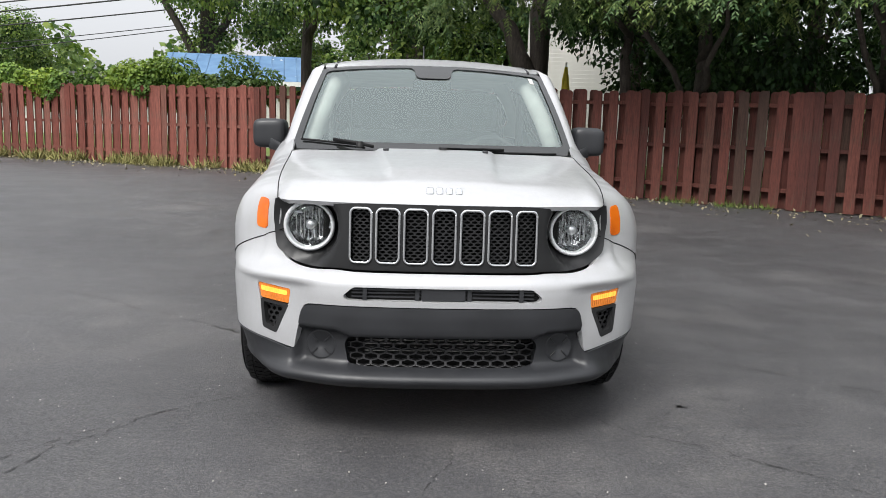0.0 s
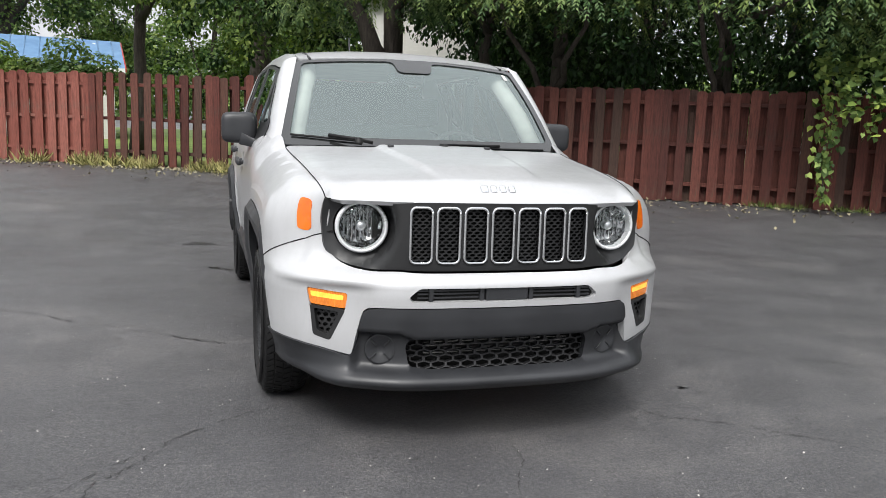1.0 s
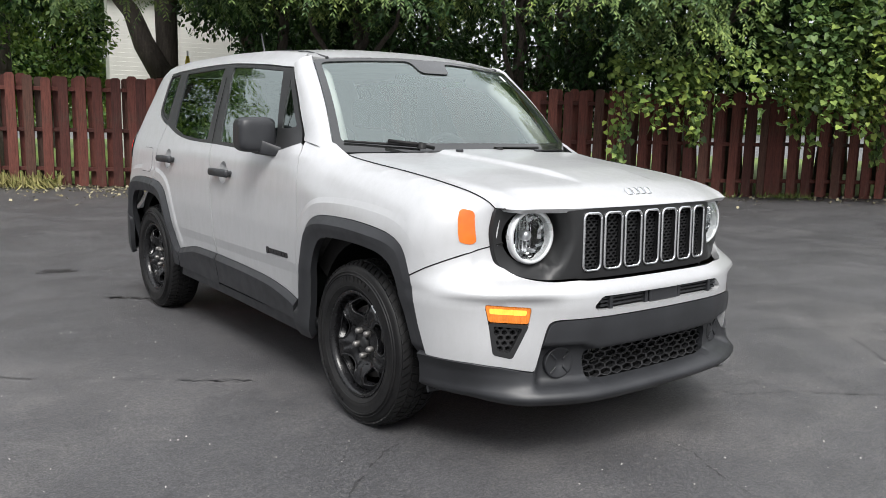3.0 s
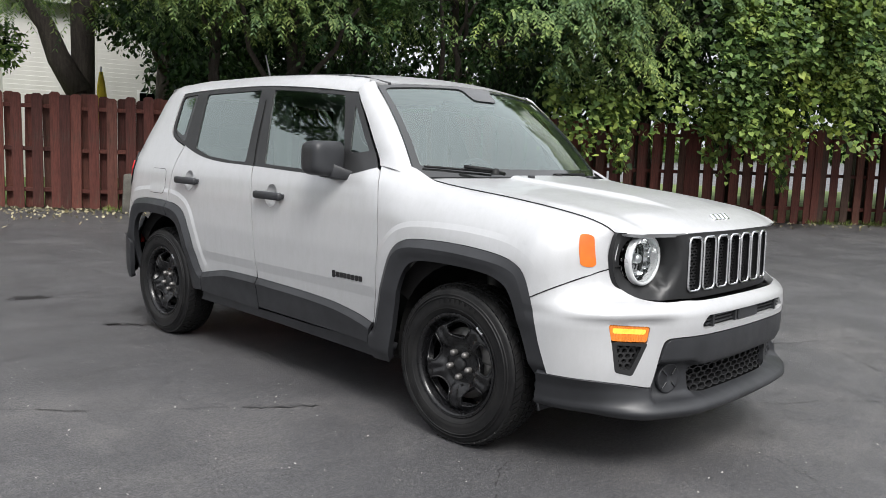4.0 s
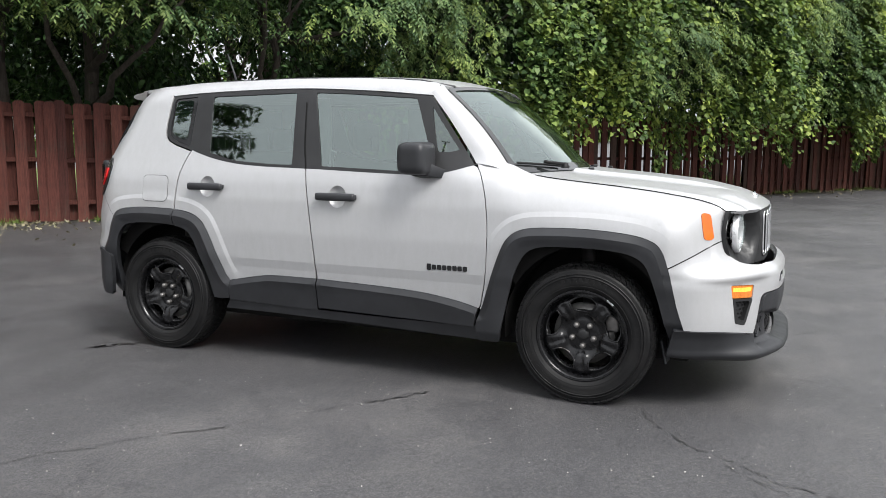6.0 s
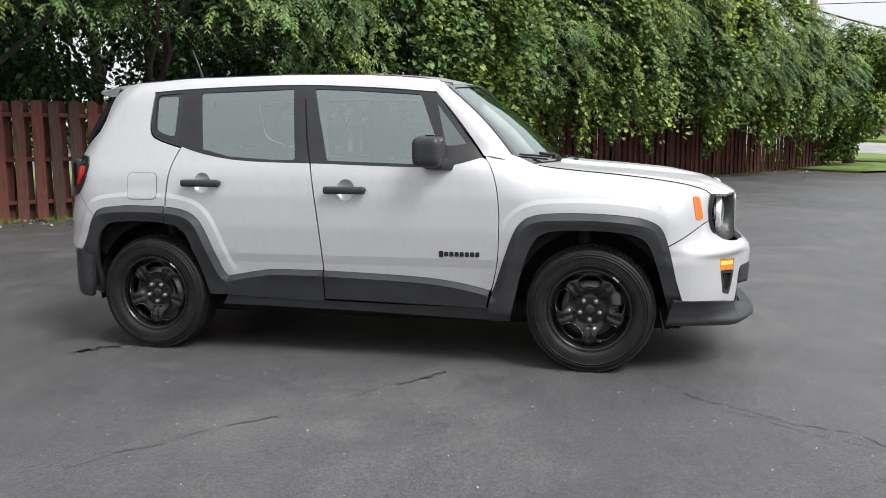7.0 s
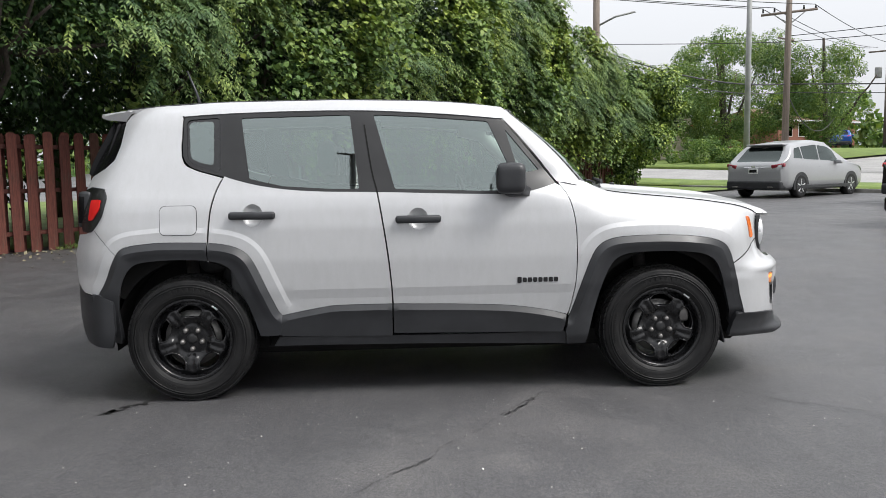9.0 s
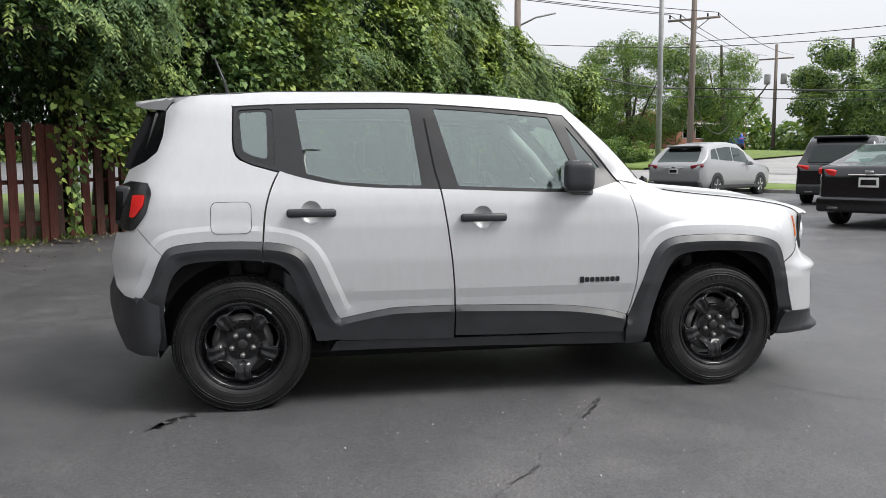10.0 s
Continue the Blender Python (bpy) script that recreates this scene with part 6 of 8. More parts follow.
        part("inner_leaves", leaf_mesh("inner_leaves", P, N, 0.120, rng, LEAF_DARK, 0.8, 0.27, False), None, t, "inner leaves with shade put into their colour")
    for k, (s, off, z0, z1, n) in enumerate(((4.8, 0.75, 0.35, 2.3, 190), (6.0, 0.55, 1.0, 2.3, 160), (7.6, 0.6, 1.2, 2.4, 170), (8.9, 0.6, 0.75, 2.4, 220), (11.2, 0.7, 0.8, 2.3, 260), (11.8, 0.7, 0.9, 2.4, 240), (14.0, 0.6, 1.2, 2.4, 200), (15.6, 0.6, 0.9, 2.4, 240), (18.2, 0.7, 0.8, 2.4, 300), (19.2, 0.6, 1.0, 2.3, 240), (22.0, 0.6, 0.9, 2.4, 260), (24.4, 0.5, 0.7, 2.3, 260), (13.0, 0.5, 0.4, 2.2, 140))):
        n = int(n * 1.4)
        rng, prng = np.random.default_rng(300 + k), random.Random(300 + k)
        base = by_fence(s, off, z1)
        t = thing("hanging_vine", "green heart-leaved vine hanging down in front of the fence", "vine", "vines on the fence", m=pose(*base))
        h = z1 - z0
        stem = [(prng.uniform(-0.06, 0.06), prng.uniform(-0.05, 0.05), -h * j / 8) for j in range(9)]
        part("stem", rod(stem, 0.008, 5), BARK, t)
        q = rng.uniform(0, 1, n) ** 1.3
        w = 0.30 * (1 - q) + 0.07
        P = np.c_[np.interp(q, np.linspace(0, 1, 9), [p[0] for p in stem]) + rng.normal(size=n) * w * 0.6, np.interp(q, np.linspace(0, 1, 9), [p[1] for p in stem]) + rng.normal(size=n) * w * 0.5, -h * q]
        N = np.tile(np.array(TOLOT), (n, 1)) + rng.normal(size=(n, 3)) * 0.4
        N /= np.linalg.norm(N, axis=1, keepdims=True)
        part("leaves", leaf_mesh("leaves", P, N, 0.090, rng, LEAF, 0.9, 0.42, True), None, t, "bright green vine leaves")


def plants():
    thicket()
    # the tall trees behind the left part of the fence
    # the clumps at (2.6, 8.6, 5.6) are unseen, added to shade the fence
    tree("tall dark tree with a forked trunk behind the fence", (2.45, 12.35, 0.15), 9.0, 0.27,
         blobs_in((3.2, 11.6, 5.6), (3.4, 2.2, 2.4), 46, 0.75, 1) + blobs_in((2.6, 8.6, 5.6), (3.6, 1.8, 0.9), 40, 0.7, 46) + blobs_in((6.2, 10.2, 3.0), (1.3, 0.9, 0.9), 12, 0.5, 41) + blobs_in((4.75, 10.7, 2.9), (0.7, 0.6, 1.3), 10, 0.45, 44) + blobs_in((3.4, 12.2, 3.75), (0.9, 0.5, 0.4), 7, 0.35, 43) + blobs_in((4.15, 11.7, 2.9), (0.4, 0.5, 1.3), 10, 0.4, 45), 30000, 0.12, LEAF_DARK, 1,
         limbs=((1.9, -1.7, 0.6, 5.2, 0.20), (3.2, 1.2, -1.2, 5.0, 0.10), (3.6, 2.2, 0.4, 6.2, 0.12), (4.5, -0.6, -1.6, 6.0, 0.08)), inner=2500, wide=0.26)
    rng = np.random.default_rng(21)
    bough = thing("overhanging_boughs", "drooping boughs with feathered leaves reaching over the fence", "tree", m=pose(3.6, 9.6, 0.17))
    part("trunk", trunk_mesh((0, 0, -0.1), (0.1, 0.3, 6.2), 0.11, 0.05, random.Random(5)), BARK, bough)
    for k in range(5):
        e = (-1.6 + 1.5 * k, -1.9 - 0.3 * (k % 2), 3.6 + 0.35 * (k % 3))
        part("bough", trunk_mesh((0.05, 0.1, 2.6 + 0.3 * k), e, 0.05, 0.015, random.Random(50 + k), 0.25, 8), BARK, bough)
    n = 3000
    R = np.c_[rng.uniform(-3.4, 5.4, n), np.zeros(n), rng.uniform(2.75, 6.5, n)]
    R[:, 1] = -0.55 * R[:, 0] * (R[:, 0] > 0) - 0.35 * R[:, 0] * (R[:, 0] < 0) - 0.2 - rng.uniform(0, 1.9, n) * np.interp(R[:, 2], [2.3, 3.4, 6.5], [0.35, 1.0, 1.0])
    keep = np.sin(2.1 * R[:, 0] + 1.4 * R[:, 2]) + np.sin(3.3 * R[:, 2] - 1.2 * R[:, 0] + R[:, 1]) + 0.5 * rng.normal(size=n) > -0.55
    R = R[keep]
    W = np.c_[rng.normal(size=len(R)) * 0.6, -np.abs(rng.normal(size=len(R))) - 0.3, rng.normal(size=len(R)) * 0.2 + 0.1]
    part("sprays", fronds("sprays", R, W, rng, LEAF_GREY, 0.42, 12, 0.088, 0.15), None, bough, "grey-green feathered leaves")
    # unseen leaves added overhead to keep light off the fence and asphalt
    n = 13000
    q = rng.uniform(-3.6, 4.6, n)
    out = rng.uniform(0.2, 3.6, n) * np.interp(q, [-4, 2, 4.6], [1, 1, 0.4])
    a0, a1 = np.array((0.855, -0.518)), np.array(ALONG.xy)
    P = np.where(q[:, None] < 0, np.array((3.6, 8.75)) + q[:, None] * a0 + out[:, None] * np.array((-0.518, -0.855)), np.array((3.6, 8.75)) + q[:, None] * a1 + out[:, None] * np.array(TOLOT.xy))
    P = np.c_[P - np.array((3.6, 9.6)), 4.3 + 0.25 * out + 1.5 * rng.uniform(0, 1, n) ** 1.5 + 0.35 * np.sin(2.2 * q) * np.sin(1.7 * out) - 0.17]
    P = P[np.sin(2.6 * q + 1.1 * out) + np.sin(2.1 * out - 1.3 * q) + rng.normal(size=n) * 0.5 > -0.9]
    N = np.tile((0.0, -0.3, 0.95), (len(P), 1)) + rng.normal(size=(len(P), 3)) * 0.4
    part("canopy", leaf_mesh("canopy", P, N / np.linalg.norm(N, axis=1, keepdims=True), 0.16, rng, LEAF_DARK, 0.5, 0.36, False), None, bough, "unseen dark leaves added high over the fence to shade it")
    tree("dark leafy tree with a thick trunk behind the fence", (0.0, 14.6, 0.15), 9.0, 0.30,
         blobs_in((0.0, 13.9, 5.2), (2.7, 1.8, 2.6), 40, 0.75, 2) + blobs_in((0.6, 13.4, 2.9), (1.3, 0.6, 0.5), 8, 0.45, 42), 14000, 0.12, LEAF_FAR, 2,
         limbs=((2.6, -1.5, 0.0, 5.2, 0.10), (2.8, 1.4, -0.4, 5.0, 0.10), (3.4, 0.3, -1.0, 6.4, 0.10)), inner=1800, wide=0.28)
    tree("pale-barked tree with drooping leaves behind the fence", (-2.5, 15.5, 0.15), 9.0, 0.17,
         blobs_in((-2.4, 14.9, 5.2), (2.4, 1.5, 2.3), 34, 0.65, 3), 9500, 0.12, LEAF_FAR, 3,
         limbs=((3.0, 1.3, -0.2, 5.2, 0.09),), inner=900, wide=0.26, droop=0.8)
    tree("slim dark tree behind the fence", (5.2, 14.8, 0.15), 9.0, 0.19,
         blobs_in((5.4, 14.6, 6.0), (2.4, 1.6, 1.9), 26, 0.7, 12), 8000, 0.13, LEAF_DARK, 12, limbs=((2.6, -1.3, -0.3, 5.0, 0.07), (3.0, 1.4, 0.2, 5.4, 0.07)), inner=900, wide=0.28)
    tree("leafy tree at the lot's edge reaching over the asphalt", (-11.8, 13.0, 0.15), 9.5, 0.25,
         blobs_in((-7.6, 11.6, 7.6), (2.8, 2.2, 1.2), 24, 0.55, 13) + blobs_in((-5.7, 11.4, 7.0), (1.2, 1.2, 0.6), 10, 0.4, 14), 9000, 0.14, LEAF_DARK, 13, limbs=((3.6, 5.2, -1.6, 8.0, 0.10), (4.2, 3.4, -1.6, 8.4, 0.10)), inner=700, wide=0.32)
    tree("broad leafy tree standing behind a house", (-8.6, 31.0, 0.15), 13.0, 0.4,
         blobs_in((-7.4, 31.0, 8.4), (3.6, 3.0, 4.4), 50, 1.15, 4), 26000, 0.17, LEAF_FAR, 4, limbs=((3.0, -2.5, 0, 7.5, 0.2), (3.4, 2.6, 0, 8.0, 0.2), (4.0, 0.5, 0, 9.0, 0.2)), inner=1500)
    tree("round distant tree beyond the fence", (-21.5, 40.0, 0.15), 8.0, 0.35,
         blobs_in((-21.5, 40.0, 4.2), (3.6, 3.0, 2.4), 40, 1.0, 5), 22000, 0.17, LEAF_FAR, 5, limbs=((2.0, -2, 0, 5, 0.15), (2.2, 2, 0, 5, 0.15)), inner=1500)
    tree("broad leafy tree deep behind the lot", (6.0, 27.0, 0.15), 12.0, 0.35,
         blobs_in((5.0, 26.0, 7.2), (7.0, 2.5, 4.2), 60, 1.2, 6), 22000, 0.18, LEAF_DARK, 6, limbs=((3.0, -2, 0, 7, 0.15), (3.2, 2, 0, 7, 0.15)), inner=2500)
    for k, (x, y, r) in enumerate(((-5.0, 34.0, 2.8), (-0.8, 29.5, 2.4), (1.9, 28.0, 2.1), (3.8, 28.0, 1.9), (7.2, 15.2, 1.5))):
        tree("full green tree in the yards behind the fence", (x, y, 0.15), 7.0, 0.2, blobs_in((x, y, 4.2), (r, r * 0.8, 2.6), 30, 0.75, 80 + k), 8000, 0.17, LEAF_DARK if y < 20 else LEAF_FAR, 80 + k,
             limbs=((1.4, -0.8, 0.2, 4.0, 0.08), (1.7, 0.9, -0.2, 4.4, 0.08)), wide=0.32, group="green trees in the yards", inner=900)
    # backing row added to close sky gaps; its shade is in the leaf tone
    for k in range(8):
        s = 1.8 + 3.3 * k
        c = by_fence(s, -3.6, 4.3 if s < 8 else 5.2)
        tree("backdrop tree deep behind the fence, leaves toned dark for shade", by_fence(s, -3.8, 0.18), 9.0, 0.2, blobs_in(c, (2.0, 1.2, 3.1 if s < 8 else 2.4), 24, 0.95, 60 + k), 11000, 0.14, LEAF_DARK, 60 + k,
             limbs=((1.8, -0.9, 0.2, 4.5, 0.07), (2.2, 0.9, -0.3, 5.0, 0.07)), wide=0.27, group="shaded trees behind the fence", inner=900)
    # second row added as a dark backdrop, shade again put into leaf colour
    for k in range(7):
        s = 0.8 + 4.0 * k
        tree("backdrop tree far back behind the fence, leaves toned dark for shade", by_fence(s, -7.6, 0.18), 8.0, 0.2, blobs_in(by_fence(s, -7.5, 4.4), (2.5, 1.6, 2.7), 24, 1.0, 160 + k), 6000, 0.2, LEAF_DARK, 160 + k,
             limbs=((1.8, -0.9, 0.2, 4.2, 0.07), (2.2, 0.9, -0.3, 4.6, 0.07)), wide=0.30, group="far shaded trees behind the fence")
    # green that tops the left part of the fence
    for k, (c, r, n, m) in enumerate((((-7.6, 15.6, 1.85), (1.5, 0.5, 0.42), 4600, LEAF_BRIGHT), ((-10.2, 16.8, 2.0), (1.9, 0.5, 0.42), 4200, LEAF_BRIGHT), ((-5.3, 14.6, 1.9), (1.3, 0.6, 0.42), 3600, LEAF_BRIGHT), ((-3.7, 14.0, 1.95), (0.9, 0.6, 0.5), 2300, LEAF_FAR))):
        rng = np.random.default_rng(500 + k)
        t = thing("shrub", "bright green shrub growing over the top of the fence", "shrub", m=pose(c[0], c[1], float(lift(c[0], c[1]))))
        b = [(Vector(q[0]) - Vector((c[0], c[1], float(lift(c[0], c[1])))), q[1]) for q in blobs_in(c, r, 16, 0.32, 500 + k)]
        P, N = on_blobs(b, int(n * 2.4), rng)
        part("leaves", leaf_mesh("leaves", P, N, 0.075, rng, m, 0.3, 0.4, True), None, t)
        part("stem", rod([(0, 0, -0.05), (0.05, 0, 0.8), (0, 0.05, 1.5)], 0.03, 6), BARK, t)
    # the bushy tree past the fence's end, and trees along the street
    tree("bushy green tree at the end of the fence", (27.2, -8.2, 0.25), 7.0, 0.2,
         blobs_in((26.9, -7.8, 3.3), (2.4, 2.0, 2.0), 44, 0.7, 7) + blobs_in((26.3, -6.9, 1.5), (1.2, 1.1, 1.1), 18, 0.5, 17), 34000, 0.105, LEAF, 7, limbs=((0.8, -1, 0.8, 3.5, 0.08), (0.9, 1, -0.8, 3.6, 0.08)), inner=2500, heart=True, wide=0.38)
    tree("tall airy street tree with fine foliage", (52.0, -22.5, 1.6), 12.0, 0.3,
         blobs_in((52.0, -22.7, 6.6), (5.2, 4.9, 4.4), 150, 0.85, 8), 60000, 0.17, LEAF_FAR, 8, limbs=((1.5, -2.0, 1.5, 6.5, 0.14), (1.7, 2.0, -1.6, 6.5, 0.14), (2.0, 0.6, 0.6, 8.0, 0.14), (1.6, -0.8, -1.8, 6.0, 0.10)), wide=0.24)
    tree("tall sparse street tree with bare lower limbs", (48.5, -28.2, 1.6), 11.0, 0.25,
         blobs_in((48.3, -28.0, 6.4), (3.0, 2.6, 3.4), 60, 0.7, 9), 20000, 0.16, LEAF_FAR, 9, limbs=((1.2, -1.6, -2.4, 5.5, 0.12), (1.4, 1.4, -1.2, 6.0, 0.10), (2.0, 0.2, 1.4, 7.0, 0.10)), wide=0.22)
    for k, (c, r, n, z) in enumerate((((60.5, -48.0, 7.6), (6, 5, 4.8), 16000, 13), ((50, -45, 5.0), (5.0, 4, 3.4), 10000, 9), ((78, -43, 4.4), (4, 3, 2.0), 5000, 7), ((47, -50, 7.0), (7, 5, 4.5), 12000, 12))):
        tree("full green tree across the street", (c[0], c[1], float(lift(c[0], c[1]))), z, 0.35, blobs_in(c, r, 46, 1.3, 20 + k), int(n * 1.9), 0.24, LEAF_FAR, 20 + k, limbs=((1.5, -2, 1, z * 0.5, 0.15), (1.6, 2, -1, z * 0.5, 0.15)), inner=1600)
    for k, (c, r, n) in enumerate((((46.0, -18.7, 2.0), (2.2, 2.7, 0.9), 7000),)):
        rng = np.random.default_rng(700 + k)
        z = float(lift(c[0], c[1]))
        t = thing("shrub", "rounded dark green shrub on a grass verge", "shrub", m=pose(c[0], c[1], z))
        b = [(Vector(q[0]) - Vector((c[0], c[1], z)), q[1]) for q in blobs_in(c, r, 24, 0.5, 700 + k)]
        P, N = on_blobs(b, n, rng)
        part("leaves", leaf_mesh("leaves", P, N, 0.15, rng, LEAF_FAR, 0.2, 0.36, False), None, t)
        part("stem", rod([(0, 0, -0.05), (0.1, 0, 0.6)], 0.05, 6), BARK, t)
    # far woods close the view behind houses and street
    rng = np.random.default_rng(900)
    b = []
    for a in np.arange(-62, 150, 1.6):
        d = 88 + 8 * math.sin(a * 0.7)
        h = 6.5 + 2.5 * math.sin(a * 1.9) + 1.5 * math.sin(a * 0.61 + 1)
        if -18 < a < 40:
            h *= 0.75
        b.append(((d * math.cos(radians(a)), 1 + d * math.sin(radians(a)), h * 0.5), (2.6, 2.6, h * 0.62)))
    P, N = on_blobs(b, 90000, rng, None)
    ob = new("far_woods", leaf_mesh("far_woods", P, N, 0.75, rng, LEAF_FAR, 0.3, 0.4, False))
    tagged(ob, "green belt of distant trees, haze put into the leaf colour", "woods", kind="stuff")


plants()


# ---- houses, street and parked cars ----
SIDING = make_siding("pale_siding", (0.58, 0.57, 0.54))
BLUEROOF = varied("blue_metal_roof", (0.10, 0.19, 0.33), (0.14, 0.25, 0.40), 2, 0.45, 0.55)
GREYROOF = varied("dark_shingles", (0.075, 0.070, 0.068), (0.12, 0.115, 0.11), 6, 0.9, fine=0.4)
WHITE = varied("white_trim", (0.62, 0.62, 0.60), (0.72, 0.72, 0.70), 4, 0.5)
REDTRIM = varied("red_trim", (0.42, 0.05, 0.04), (0.50, 0.07, 0.05), 4, 0.5)
BRICK = varied("brick_wall", (0.26, 0.10, 0.065), (0.34, 0.15, 0.10), 9, 0.85, fine=0.5)
BEIGE = varied("beige_render", (0.42, 0.37, 0.30), (0.48, 0.43, 0.36), 1.2, 0.9)
PANE = make_glass("house_pane", (0.08, 0.09, 0.10), 0.05)
WOODPOLE = varied("weathered_pole_wood", (0.15, 0.12, 0.10), (0.23, 0.19, 0.16), 3, 0.9, stretch=(6, 6, 0.4), fine=0.4)
GALV = varied("grey_painted_steel", (0.20, 0.205, 0.20), (0.27, 0.275, 0.27), 3, 0.5, 0.6)
OLDCONC = varied("mossy_concrete", (0.085, 0.080, 0.068), (0.16, 0.15, 0.13), 5, 0.9, bump_scale=30, bump_strength=0.4, fine=0.5)
CABLE = varied("black_cable", (0.02, 0.02, 0.02), (0.03, 0.03, 0.03), 3, 0.6)
YELLOW = varied("yellow_cloth", (0.55, 0.42, 0.03), (0.65, 0.50, 0.05), 6, 0.9)


def gable_house(label, m, w, d, eave, ridge, roof_mat, wall_mat, lap=True, trim=None, over=0.35, windows=()):
    """A house with a gable roof: w along the ridge (x), d deep (y), standing on its own ground."""
    h = thing("house", label, "house", m=m)
    t = 0.12
    for y, s in ((0, 1), (d, -1)):
        part("wall", box(0, min(y, y + s * t), -0.2, w, max(y, y + s * t), eave), wall_mat, h)
    for x in (0, w - t):
        bm = bmesh.new()
        p = [(t, -0.2), (d - t, -0.2), (d - t, eave), (d / 2, ridge - 0.12), (t, eave)]
        a, b = [bm.verts.new((x, q, z)) for q, z in p], [bm.verts.new((x + t, q, z)) for q, z in p]
        bm.faces.new(a)
        bm.faces.new(b[::-1])
        for i in range(5):
            bm.faces.new((a[i], b[i], b[(i + 1) % 5], a[(i + 1) % 5]))
        bmesh.ops.recalc_face_normals(bm, faces=bm.faces[:])
        part("gable_wall", bm, wall_mat, h)
    if lap:
        z = 0.0
        plank = mesh_of("plank", box(-0.02, -0.022, 0, w + 0.02, 0, 0.122, 0.004, 1), wall_mat)
        while z < eave - 0.02:
            part("plank", plank, None, h, m=pose(0, 0, z, 4, 0, 0))
            z += 0.115
        z = 0.0
        while z < ridge - 0.2:
            half = d / 2 if z < eave else (d / 2) * (ridge - 0.12 - z) / (ridge - 0.12 - eave)
            if half > 0.1:
                for x, a in ((0, -1), (w, 1)):
                    part("plank", box(-0.011, d / 2 - half, 0, 0.011, d / 2 + half, 0.122, 0.003, 1), wall_mat, h, m=pose(x + a * 0.010, 0, z))
            z += 0.115
    k = (ridge - eave) / (d / 2)
    for s in (0, 1):
        bm = bmesh.new()
        y0, y1 = (-over, d / 2) if s == 0 else (d + over, d / 2)
        z0 = eave - over * k
        q = [(-over, y0, z0), (w + over, y0, z0), (w + over, y1, ridge), (-over, y1, ridge)]
        a, b = [bm.verts.new(v) for v in q], [bm.verts.new((v[0], v[1], v[2] + 0.10)) for v in q]
        bm.faces.new(a)
        bm.faces.new(b)
        for i in range(4):
            bm.faces.new((a[i], b[i], b[(i + 1) % 4], a[(i + 1) % 4]))
        bmesh.ops.recalc_face_normals(bm, faces=bm.faces[:])
        roof = part("roof", bm, roof_mat, h, "blue sheet-metal roof slope" if roof_mat is BLUEROOF else "")
        n = int((w + 2 * over) / 0.45)
        seam = mesh_of("seam", rod([(0, 0, 0), (0, y1 - y0, ridge - z0)], 0.018, 5), roof_mat)
        for i in range(n):
            part("seam", seam, None, roof, m=pose(-over + 0.2 + i * 0.45, y0, z0 + 0.11))
    if trim is not None:
        for x in (w + over,):
            for s in (0, 1):
                y0 = -over if s == 0 else d + over
                part("barge_board", rod([(x, y0, eave - over * k + 0.03), (x, d / 2, ridge + 0.03)], 0.07, 4), trim, h)
    part("fascia", box(-over, -over - 0.03, eave - over * k - 0.06, w + over, -over, eave - over * k + 0.10), WHITE, h)
    for x0, z0, x1, z1 in windows:
        wn2 = part("window", box(x0 - 0.07, -0.05, z0 - 0.07, x1 + 0.07, -0.015, z1 + 0.07, 0.01, 1), WHITE, h, "white framed window")
        part("pane", box(x0, -0.07, z0, x1, -0.055, z1), PANE, wn2)
    return h


